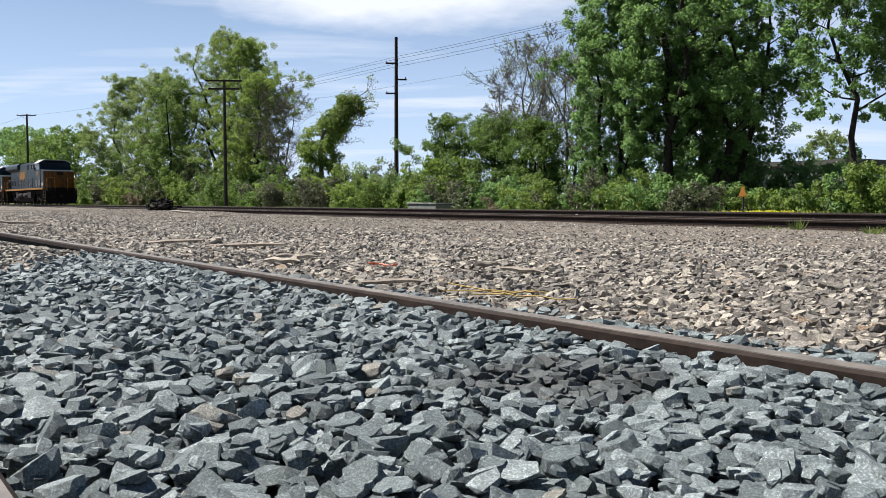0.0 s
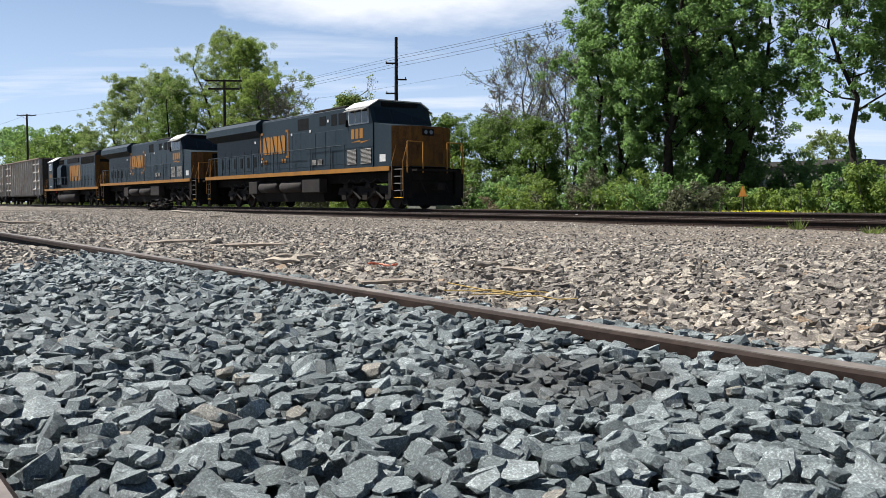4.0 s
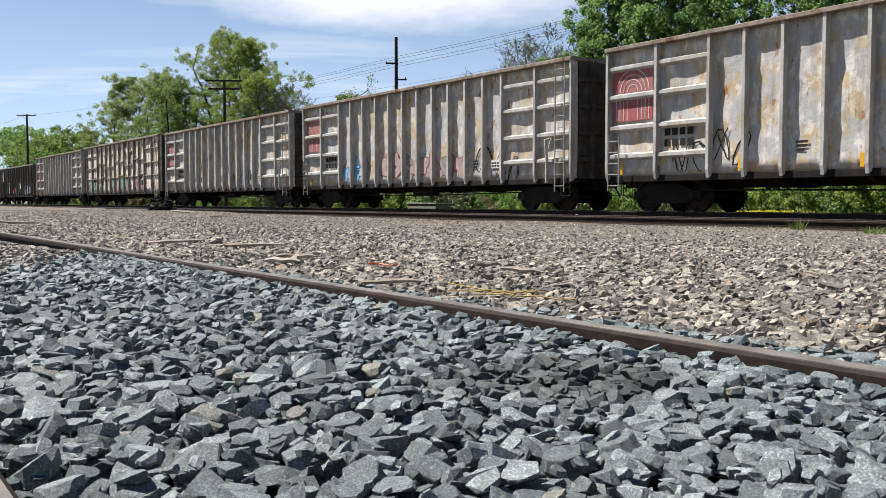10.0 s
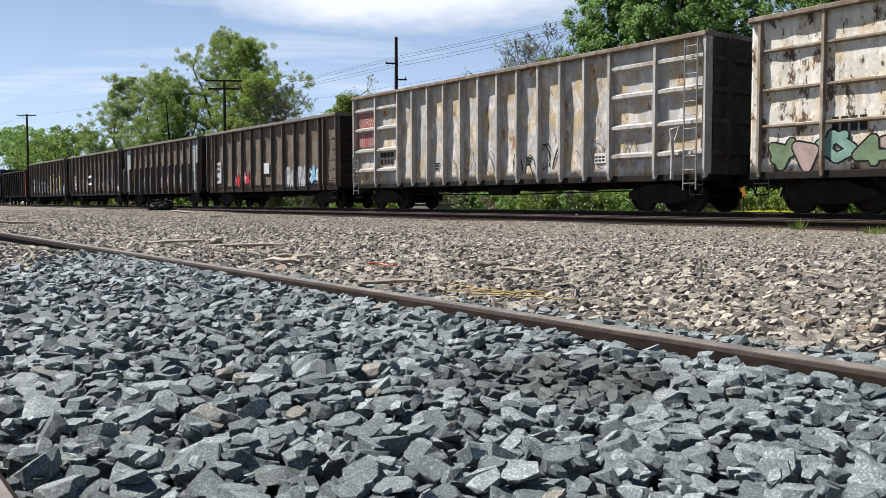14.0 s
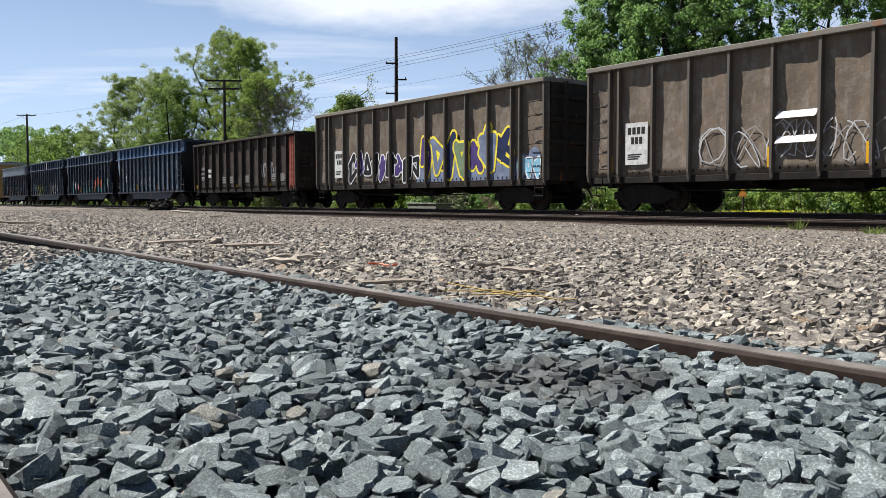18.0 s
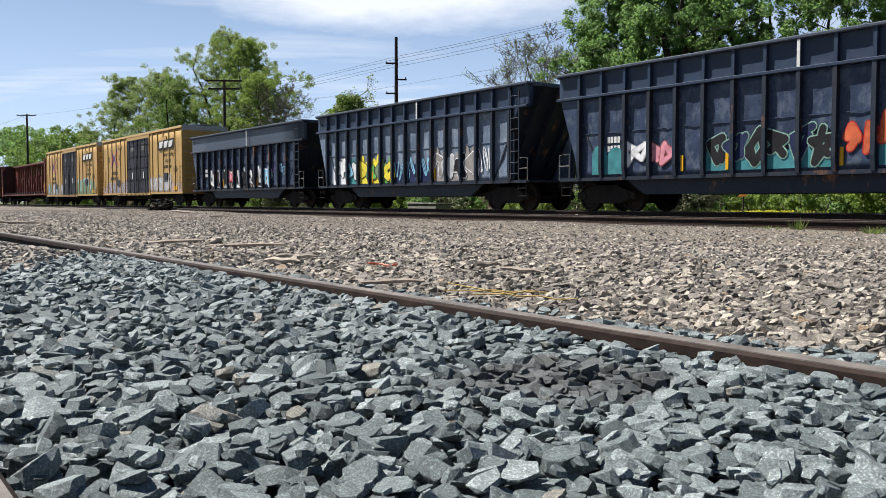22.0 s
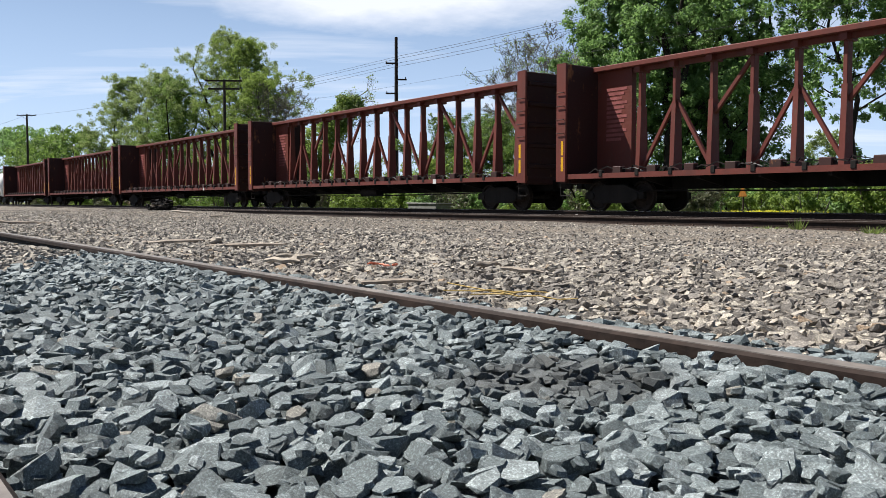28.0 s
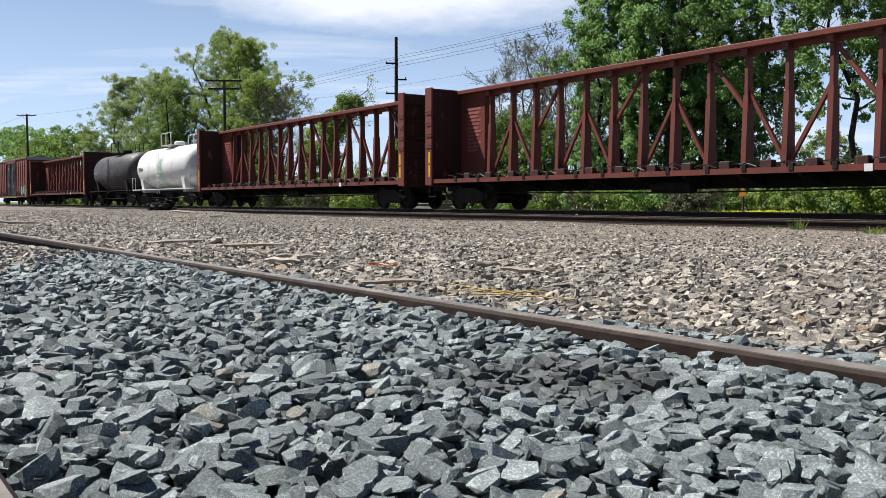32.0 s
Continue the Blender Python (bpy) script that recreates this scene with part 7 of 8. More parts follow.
# ---- tub cars with sloping ends ----
def tub_car(f, r, seed, label, band, top=4.24, tall=False, skin=None):
    """A deep open tub: upper band, flush lower panels between dark posts, both ends sloping in towards a short deck."""
    car, L, wheels = vehicle("gondola", label, "gondola car", "tub gondolas of the train", f, r)
    bot, band_z = 1.02, top - (0.78 if not tall else 0.95)
    slope = 0.95
    n = 14
    px = [L / 2 - slope - (L - 2 * slope) * k / n for k in range(n + 1)]
    for s in (-1, 1):
        bm = sheet(-L / 2 + slope, L / 2 - slope, bot, band_z, 1.40, s, px, 0.02, 0.03, seed)
        part("side_panel", bm, skin or M["t_blue"], car)
        for e in (-1,):
            x0, x1 = e * (L / 2 - slope), e * (L / 2 - 0.08)
            tri = [(x0, bot), (x0, band_z), (x1, band_z)]
            part("corner_panel", prism(tri, s * 1.40 - 0.05, s * 1.40 + 0.004, "y"), skin or M["t_blue"], car)
        part("upper_band", sheet(-L / 2, L / 2, band_z, top - 0.06, 1.42, s, [] if tall else px, 0.0 if tall else 0.02, 0.01, seed + 3), M["k_top"] if tall else band, car)
        me = mesh_from("post", prism([(s * 1.38, bot - 0.04), (s * 1.5, bot - 0.04), (s * 1.54, bot + 0.3), (s * 1.54, band_z), (s * 1.38, band_z)], -0.055, 0.055, "x"), M["t_rib"])
        up = mesh_from("upper_post", box(-0.045, 0.045, min(s * 1.40, s * 1.52), max(s * 1.40, s * 1.52), band_z, top - 0.07), band)
        for i, x in enumerate(px):
            share("post", me, car, (x, 0, 0))
            if not tall:
                share("upper_post", up, car, (x, 0, 0))
        part("band_rail", box(-L / 2, L / 2, s * 1.40, s * 1.56, band_z - 0.05, band_z + 0.03, 0.01) if s > 0 else box(-L / 2, L / 2, -1.56, -1.40, band_z - 0.05, band_z + 0.03, 0.01), band, car)
        part("top_rail", box(-L / 2 - 0.03, L / 2 + 0.03, s * 1.33, s * 1.57, top - 0.09, top, 0.02) if s > 0 else box(-L / 2 - 0.03, L / 2 + 0.03, -1.57, -1.33, top - 0.09, top, 0.02), M["k_top"], car)
        part("side_sill", box(-L / 2 + 0.1, L / 2 - 0.1, s * 1.34, s * 1.47, bot - 0.10, bot + 0.0) if s > 0 else box(-L / 2 + 0.1, L / 2 - 0.1, -1.47, -1.34, bot - 0.10, bot), M["t_rib"], car)
        for i in range(n):
            part("panel_seam", box(px[i + 1] + 0.06, px[i] - 0.06, s * 1.396 - 0.012, s * 1.396 + 0.012, 2.33, 2.355), skin or M["t_blue"], car)
        part("skirt_girder", prism([(-L / 2 + 2.7, bot - 0.1), (-L / 2 + 3.4, 0.50), (L / 2 - 3.4, 0.50), (L / 2 - 2.7, bot - 0.1)], s * 1.2 - 0.04, s * 1.2 + 0.04, "y"), M["t_rib"], car)
        ladder(car, L / 2 - 0.62, 1.46, 1.05, 4.0, 0.42, 8, M["t_rib"], s)
        for e in (-1, 1):
            bm = bmesh.new()
            xa, xb = e * (L / 2 - 0.05), e * (L / 2 - 0.5)
            tube([(xa, s * 1.45, bot - 0.05), (xa, s * 1.45, 1.75), (xb, s * 1.45, 1.75), (xb, s * 1.45, bot - 0.05)], 0.018, 6, bm)
            tube([(xa, s * 1.45, 1.4), (xb, s * 1.45, 1.4)], 0.016, 6, bm)
            part("corner_rail", bm, M["grab"], car)
    for e in (-1, 1):
        x0, x1 = e * (L / 2 - 0.1), e * (L / 2 - slope - 0.9)
        bm = prism([(x0, top - 0.1), (x0 - e * 0.08, top - 0.1), (x1 - e * 0.08, bot), (x1, bot)], -1.40, 1.40, "y")
        part("sloped_end", bm, M["t_rib"], car)
        part("end_deck", box(min(e * L / 2, x1), max(e * L / 2, x1), -1.42, 1.42, bot - 0.08, bot - 0.02), M["t_rib"], car)
        part("end_rail", box(min(x0, x0 + e * 0.1), max(x0, x0 + e * 0.1), -1.55, 1.55, top - 0.12, top), M["k_top"], car)
        for y in (-0.8, 0.0, 0.8):
            part("end_rib", prism([(x0 + e * 0.02, top - 0.2), (x0 + e * 0.14, top - 0.2), (x1 + e * 0.14, bot), (x1 + e * 0.02, bot)], y - 0.05, y + 0.05, "y"), M["t_rib"], car)
    part("floor", box(-L / 2 + slope, L / 2 - slope, -1.36, 1.36, bot - 0.06, bot + 0.03), M["soot"], car)
    running_gear(car, wheels, L, 1.65, (0.62, 1.0))
    part("cream_strip", box(px[6] - 0.04, px[6] + 0.04, -1.545, -1.52, band_z + 0.03, top - 0.05), M["white"], car)
    for x in (px[3] - 0.25,):
        part("placard", box(x - 0.28, x + 0.12, -1.415, -1.403, 1.35, 1.75), M["white"], car)
        bars(car, x - 0.25, x + 0.09, 1.4, 1.7, 1.415, M["ink"], 2, 2)
    bars(car, px[12] - 0.75, px[12] - 0.2, 2.02, 2.2, 1.405, M["white"], 4)
    bars(car, px[12] - 0.75, px[12] - 0.2, 1.76, 1.94, 1.405, M["white"], 4)
    reflectors(car, 1.42, [px[1] - 0.12], 1.15, 2.1, 0.09)
    reflectors(car, 1.42, [px[5] + 0.15, px[8] - 0.2, px[10] + 0.2], 1.12, 1.55, 0.09)
    return car, L, px


TUB = "dark blue tub gondola with sloping ends"
car, L, px = tub_car(-350.23, -364.98, 31, TUB + " and faint chalk tags", M["t_band"])
scrawl(car, px[11], px[5], 1.2, 2.1, 1.405, "grey", 91, 6, 0.03)
scrawl(car, px[14], px[13], 2.0, 3.0, 1.405, "grey", 92, 2, 0.025)
car, L, px = tub_car(-366.38, -381.31, 32, TUB + " and orange and teal graffiti", M["t_deep"], skin=M["t_navy"])
wash(car, px[4] + 0.1, px[2] + 0.3, 1.1, 1.95, 1.41, "teal", 931, 3)
wash(car, px[9], px[5], 1.1, 1.75, 1.41, "teal", 932, 6)
wash(car, px[14] + 0.5, px[12] - 0.1, 1.1, 2.1, 1.41, "teal", 933, 2)
graffiti(car, px[5] + 0.2, px[2] - 0.1, 1.35, 2.3, 1.413, ("orange",), "red", 93, 4, "orange-red graffiti figures over teal", 0.03)
graffiti(car, px[9] + 0.1, px[5], 1.15, 2.25, 1.413, ("black", "navy", "black"), "mint", 94, 4, "black graffiti figures edged in pale green", 0.035)
graffiti(car, px[12] - 0.1, px[11] - 0.1, 1.25, 2.1, 1.413, ("white",), "grey", 941, 1, "", 0.03)
graffiti(car, px[11], px[10] - 0.2, 1.25, 2.1, 1.413, ("pink",), "rose", 942, 1, "", 0.03)
scrawl(car, px[1] + 0.15, px[0] - 0.1, 1.4, 2.3, 1.41, "mint", 943, 3, 0.03)
car, L, px = tub_car(-382.75, -397.62, 33, TUB + " and bright block-letter graffiti", M["t_deep"])
for i0, i1, top_, col, sd in ((13, 12, 2.3, "white", 1), (12, 11, 2.35, "teal", 2), (11, 9, 2.3, "yellow", 3), (9, 8, 2.15, "green", 4), (8, 5, 1.85, "navy", 5), (5, 2, 2.35, "ash", 6)):
    for i in range(i1, i0):
        wash(car, px[i + 1] + 0.08, px[i] - 0.08, 1.06, top_, 1.396, col, 950 + 7 * sd + i, 2)
wash(car, px[14] + 0.45, px[13] - 0.08, 1.06, 2.1, 1.396, "white", 949, 1)
graffiti(car, px[13] + 0.1, px[11], 1.12, 2.2, 1.408, ("white", "sky"), "black", 95, 2, "white and blue graffiti figures", 0.04)
graffiti(car, px[11], px[8], 1.12, 2.1, 1.408, ("yellow", "green", "moss"), "black", 951, 3, "yellow and green graffiti figures", 0.03)
scrawl(car, px[8], px[5], 1.15, 1.95, 1.404, "sky", 961, 7, 0.045)
graffiti(car, px[5], px[2], 1.12, 2.25, 1.408, ("ash", "grey", "black"), "white", 97, 3, "grey graffiti figures edged in white", 0.04)
scrawl(car, px[2], px[1], 1.3, 2.3, 1.41, "white", 98, 3, 0.04)
car, L, px = tub_car(-399.05, -414.24, 34, "blue-black tub gondola with a tall plain top and white graffiti", M["t_rib"], 4.22, True, M["t_navy"])
for i in range(4, 12):
    wash(car, px[i + 1] + 0.08, px[i] - 0.08, 1.08, 2.2, 1.397, ("grey", "white", "fade")[i % 3], 990 + i, 2)
    scrawl(car, px[i + 1] + 0.1, px[i] - 0.1, 1.1, 2.1, 1.402, "black", 1100 + i, 3, 0.07)
graffiti(car, px[12], px[4], 1.15, 2.15, 1.408, ("white", "black", "grey", "black"), "black", 99, 8, "black and white graffiti figures", 0.03)
graffiti(car, px[4] - 0.05, px[3] + 0.05, 1.15, 2.4, 1.411, ("sky",), "white", 991, 1)
graffiti(car, px[9], px[8], 1.3, 2.0, 1.416, ("pink",), "red", 992, 1)
scrawl(car, px[3], px[2] + 0.1, 1.8, 2.25, 1.41, "violet", 100, 3, 0.03)
scrawl(car, px[2], px[1] + 0.1, 1.7, 2.2, 1.41, "sky", 1001, 3, 0.03)


# ---- yellow box cars ----
def box_car(f, r, seed, label, skin, big, door=True):
    car, L, wheels = vehicle("boxcar", label, "boxcar", "boxcars of the train", f, r)
    top, bot, W = 5.10, 0.82, 1.47
    dr = 2.52
    posts = [L / 2 - 0.05] + [L / 2 - 1.42 - 1.145 * k for k in range(5)] + [dr + 0.1, -dr - 0.1] + [-L / 2 + 1.42 + 1.145 * k for k in range(5)][::-1] + [-L / 2 + 0.05]
    for s in (-1, 1):
        for a, b in ((dr, L / 2), (-L / 2, -dr)):
            part("side_panel", sheet(a, b, bot + 0.12, top - 0.1, W, s, [p for p in posts if a < p < b], 0.001, 0.002, seed, rows=6), skin, car)
        me = mesh_from("side_post", prism([(s * (W - 0.01), bot + 0.12), (s * (W + 0.055), bot + 0.16), (s * (W + 0.055), top - 0.14), (s * (W - 0.01), top - 0.1)], -0.035, 0.035, "x"), skin)
        for x in posts:
            share("side_post", me, car, (max(-L / 2 + 0.04, min(L / 2 - 0.04, x)), 0, 0))
        part("eave", prism([(s * (W - 0.05), top - 0.12), (s * (W + 0.07), top - 0.12), (s * (W + 0.05), top + 0.01), (s * (W - 0.05), top + 0.03)], -L / 2, L / 2, "x"), skin, car)
        part("side_sill", box(-L / 2, L / 2, s * W - 0.05, s * W + 0.03, bot, bot + 0.13), skin, car)
        part("door_track", box(-dr - 2.6, dr + 0.4, s * (W + 0.06) - 0.05, s * (W + 0.06) + 0.05, bot - 0.06, bot + 0.08), M["y_box"], car, "black and yellow striped door track")
        for k in range(24):
            x = -dr - 2.5 + k * 0.32
            part("warning_stripe", box(x, x + 0.15, s * (W + 0.112) - 0.002, s * (W + 0.112) + 0.003, bot - 0.055, bot + 0.075), M["ink"], car)
        for a, b in ((-dr, -0.04), (0.04, dr)):
            lf = part("plug_door", box(a, b, s * (W - 0.02) - 0.05, s * (W - 0.02) + 0.05, bot + 0.1, top - 0.35, 0.01), M["y_door"], car, "black plug door")
            for z in (1.0, 1.9, 2.75, 3.55, 4.35, 4.7):
                part("door_rib", box(a + 0.05, b - 0.05, s * (W + 0.045) - 0.025, s * (W + 0.045) + 0.03, z - 0.035, z + 0.035), M["y_door"], lf)
            for x in (a + 0.12, a + 0.78, b - 0.7, b - 0.12):
                bm = bmesh.new()
                tube([(x, s * (W + 0.10), bot + 0.12), (x, s * (W + 0.10), top - 0.4)], 0.022, 6, bm)
                part("lock_rod", bm, M["soot"], lf)
            part("door_sign", box((a + b) / 2 - 0.02, (a + b) / 2 + 0.16, s * (W + 0.075) - 0.004, s * (W + 0.075) + 0.004, 1.95, 2.4), M["white"], lf)
            bars(car, (a + b) / 2 - 0.45, (a + b) / 2 + 0.4, 3.95, 4.45, W + 0.032, M["grab"], 1, 5, s)
        part("door_header", box(-dr - 0.1, dr + 0.1, s * W - 0.05, s * W + 0.05, top - 0.36, top - 0.11), skin, car)
        for e in (1, -1):
            ladder(car, e * (L / 2 - 0.55), W + 0.03, 1.25, 2.95, 0.55, 5, skin, s)
    part("roof", prism([(-W - 0.02, top), (0, top + 0.12), (W + 0.02, top)] + [(W + 0.02, top + 0.03), (0, top + 0.15), (-W - 0.02, top + 0.03)], -L / 2, L / 2, "x"), M["y_roof"], car, "pale ribbed metal roof")
    for k in range(15):
        x = -L / 2 + 0.7 + k * (L - 1.4) / 14
        part("roof_rib", prism([(-W, top + 0.02), (0, top + 0.145), (W, top + 0.02), (W, top + 0.06), (0, top + 0.185), (-W, top + 0.06)], x - 0.05, x + 0.05, "x"), M["y_roof"], car)
    for e in (-1, 1):
        x = e * (L / 2 - 0.03)
        en = part("end_wall", box(min(x, x - e * 0.06), max(x, x - e * 0.06), -W, W, bot, top), skin, car)
        for k in range(9):
            z = bot + 0.35 + k * 0.45
            part("end_corrugation", prism([(x, z - 0.13), (x + e * 0.085, z - 0.04), (x + e * 0.085, z + 0.04), (x, z + 0.13)], -W + 0.08, W - 0.08, "y"), skin, en)
        part("end_cap", box(min(x, x + e * 0.05), max(x, x + e * 0.05), -W, W, top - 0.32, top + 0.05), M["y_roof"], en)
        part("crossover_step", box(min(e * L / 2, e * (L / 2 + 0.3)), max(e * L / 2, e * (L / 2 + 0.3)), -0.8, 0.8, 1.0, 1.05), M["black"], car)
    part("floor", box(-L / 2 + 0.05, L / 2 - 0.05, -W + 0.02, W - 0.02, bot - 0.02, bot + 0.11), M["black"], car)
    running_gear(car, wheels, L, 2.05, (0.52, 0.85), 0.3)
    y = W + 0.001
    if big:
        # maker's marks as plain shapes, slogans as words
        ex = L / 2 - 3.0
        part("logo_plate", prism([(ex - 1.55, 3.72), (ex + 1.55, 3.82), (ex + 1.55, 4.42), (ex - 1.55, 4.32)], -y - 0.062, -y - 0.004, "y"), M["ink"], car, "black logo plate")
        for k in range(3):
            bm = bmesh.new()
            a = ex - 1.4 + 0.95 * k
            patch(bm, [(a, 3.86), (a + 0.55, 3.88), (a + 0.85, 4.30), (a + 0.05, 4.26)], y + 0.062)
            part("logo_block", bm, M["white"], car)
        lettering(car, "Railcar Pooling", ex + 0.2, 3.30, 0.36, y + 0.004, M["ink"], 0.25)
        lettering(car, "Experts", ex + 0.2, 2.92, 0.36, y + 0.004, M["ink"], 0.25)
        bars(car, ex - 0.55, ex + 0.9, 2.52, 2.70, y + 0.004, M["ink"], 5)
        ax = -L / 2 + 3.1
        for sx in (-1, 1):
            for m_, near, far, rise, wd, lift in (("white", 0.24, 0.86, 0.53, 0.30, 0.004), ("red", 0.30, 0.88, 0.47, 0.18, 0.006), ("violet", 0.07, 0.80, 0.66, 0.21, 0.008)):
                bm = bmesh.new()
                line = [(ax + sx * far, 3.6 + rise), (ax + sx * near, 3.6), (ax + sx * far, 3.6 - rise)]
                more = 0.001 if sx > 0 else 0.0
                ribbon(bm, line[:2], wd, y, lift + more); ribbon(bm, line[1:], wd, y, lift + more + 0.0005)
                part("crossed_arrow", bm, SPRAY[m_], car, "%s chevron of a crossed-arrows mark" % m_)
        for w_, x, z in (("next", ax - 1.4, 3.62), ("load", ax - 1.4, 3.38), ("any", ax + 1.4, 3.68), ("road", ax + 1.4, 3.44)):
            lettering(car, w_, x, z, 0.30, y + 0.004, M["ink"], 0.25)
        bars(car, ax - 0.75, ax + 0.95, 2.36, 2.62, y + 0.004, M["ink"], 4)
        bars(car, ax - 1.05, ax + 1.15, 1.95, 2.20, y + 0.004, M["ink"], 6)
        part("data_plate", box(L / 2 - 1.75, L / 2 - 1.0, -y - 0.03, -y, 1.05, 1.3), M["amber"], car)
        part("placard", box(L / 2 - 2.75, L / 2 - 2.3, -y - 0.02, -y, 1.35, 1.7), M["white"], car)
        bars(car, L / 2 - 1.75, L / 2 - 0.95, 2.2, 2.6, y + 0.004, M["ink"], 1, 5)
        for x, z in ((2.52 + 3.5, 2.0), (-L / 2 + 4.45, 1.75)):
            part("tack_board", box(x - 0.4, x + 0.4, -y - 0.07, -y, z - 0.25, z + 0.2), M["y_door"], car)
        for x in (2.52 + 3.3, -L / 2 + 4.6):
            part("tack_board", box(x - 0.45, x + 0.45, -y - 0.06, -y, 4.35, 4.6), skin, car)
    return car, L, y


car, L, y = box_car(-415.86, -434.36, 41, "tall yellow boxcar with black plug doors and silver graffiti", M["y_box"], True)
wash(car, 2.65, L / 2 - 2.2, 0.96, 2.2, y, "mauve", 1011, 10)
swirls(car, 2.7, L / 2 - 2.3, 1.0, 2.05, y + 0.001, "ash", 101, 11, 0.16)
swirls(car, 2.7, L / 2 - 2.3, 1.0, 2.05, y + 0.004, "grey", 101, 11, 0.085)
scrawl(car, 2.7, L / 2 - 2.3, 1.0, 2.0, y + 0.003, "white", 1016, 9, 0.035)
wash(car, L / 2 - 2.2, L / 2 - 0.3, 0.96, 1.7, y, "fade", 1012, 3)
graffiti(car, L / 2 - 3.0, L / 2 - 2.2, 1.1, 2.3, y + 0.003, ("grey",), "white", 1013, 1, "", 0.02)
wash(car, -L / 2 + 1.0, -2.65, 0.96, 1.85, y, "ash", 1014, 8)
swirls(car, -L / 2 + 1.1, -2.7, 1.0, 1.8, y + 0.001, "violet", 102, 10, 0.14)
swirls(car, -L / 2 + 1.1, -2.7, 1.0, 1.8, y + 0.004, "grey", 102, 10, 0.06)
scrawl(car, -L / 2 + 1.1, -2.7, 1.0, 1.8, y + 0.003, "fade", 1017, 8, 0.05)
wash(car, -L / 2 + 0.1, -L / 2 + 1.0, 0.96, 1.6, y, "fade", 1015, 2)
car, L, y = box_car(-436.07, -455.09, 42, "tall yellow boxcar with black plug doors and green graffiti", M["y_box"], True)
wash(car, 2.65, L / 2 - 0.9, 0.96, 2.35, y - 0.0015, "sky", 1031, 6)
wash(car, 2.65, L / 2 - 1.0, 0.96, 2.2, y, "moss", 1032, 6)
graffiti(car, 2.7, L / 2 - 1.2, 1.0, 2.15, y + 0.001, ("moss", "mint", "moss"), "mint", 103, 4, "green bubble figures edged in light blue", 0.05)
wash(car, -L / 2 + 0.5, -2.65, 0.96, 2.0, y, "ash", 1041, 7)
graffiti(car, -L / 2 + 0.8, -2.7, 1.0, 2.0, y + 0.001, ("sky", "moss", "ash", "grey"), "fade", 104, 6)


# ---- centre-beam flat cars ----
def centre_beam(f, r, seed, label="dark red centre-beam lumber flat car, empty"):
    car, L, wheels = vehicle("centre_beam_car", label, "flat car", "centre-beam cars of the train", f, r)
    top, deck = 4.55, 1.12
    rnd = random.Random(seed)
    part("deck", box(-L / 2 + 0.1, L / 2 - 0.1, -1.45, 1.45, deck - 0.10, deck, 0.01), M["c_dark"], car)
    part("centre_girder", prism([(-L / 2 + 0.2, deck - 0.1), (-L / 2 + 2.9, deck - 0.1), (-L / 2 + 4.2, 0.66), (L / 2 - 4.2, 0.66), (L / 2 - 2.9, deck - 0.1), (L / 2 - 0.2, deck - 0.1)], -0.3, 0.3, "y"), M["black"], car)
    for s in (-1, 1):
        part("side_sill", box(-L / 2 + 0.05, L / 2 - 0.05, s * 1.47 - 0.03, s * 1.47 + 0.03, deck - 0.13, deck + 0.02), M["c_red"], car)
    # end bulkheads with side wings
    for e in (-1, 1):
        x = e * (L / 2 - 0.12)
        # darker than the red flanges: the bulkhead's shade is in its colour
        bk = part("bulkhead", box(min(x, x - e * 0.30), max(x, x - e * 0.30), -1.45, 1.45, deck - 0.25, top + 0.02, 0.02), M["c_dark"], car)
        for k in range(5):
            z = deck + 0.35 + k * 0.68
            part("bulkhead_rib", prism([(x, z - 0.09), (x + e * 0.08, z - 0.05), (x + e * 0.08, z + 0.05), (x, z + 0.09)], -1.4, 1.4, "y"), M["c_dark"], bk)
        xi = x - e * 1.75
        for s in (-1, 1):
            part("bulkhead_flange", box(min(x + e * 0.05, x - e * 0.36), max(x + e * 0.05, x - e * 0.36), s * 1.5 - 0.06, s * 1.5 + 0.02, deck - 0.2, top + 0.04), M["c_red"], bk)
            bars(car, min(x - e * 0.7, x - e * 1.55), max(x - e * 0.7, x - e * 1.55), 2.2, 3.9, 0.105, SPRAY["rose"], 1, 12, s)
        part("web_panel", box(min(x - e * 0.3, xi), max(x - e * 0.3, xi), -0.10, 0.10, deck, top - 0.02), M["c_red"], car, "solid red web panel with stencils")
        for z in (deck + 0.12, deck + 0.62):
            bars(car, x - e * 0.22 - 0.05, x - e * 0.22 + 0.05, z, z + 0.44, 1.561, M["amber"], 1, 1, -1, "reflector")
        for k in range(4):
            grab(car, x - e * 0.30, x + e * 0.02, deck + 1.3 + 0.42 * k, 1.55, M["c_dark"], -1, 0.06)
    part("top_chord", box(-L / 2 + 0.3, L / 2 - 0.3, -0.32, 0.32, top - 0.16, top, 0.02), M["c_red"], car)
    part("chord_web", box(-L / 2 + 1.8, L / 2 - 1.8, -0.05, 0.05, top - 0.30, top - 0.15), M["c_red"], car)
    n = 16
    span = L - 4.4
    xs = [-span / 2 + span * k / (n - 1) for k in range(n)]
    post = mesh_from("beam_post", box(-0.06, 0.06, -0.11, 0.11, deck, top - 0.2, 0.012), M["c_red"])
    low = mesh_from("post_riser", prism([(-0.20, deck), (-0.125, deck + 2.05), (0.125, deck + 2.05), (0.20, deck)], -0.078, 0.078, "x"), M["c_red"])
    cap = mesh_from("post_bracket", box(-0.10, 0.10, -0.24, 0.24, top - 0.34, top - 0.155), M["c_red"])
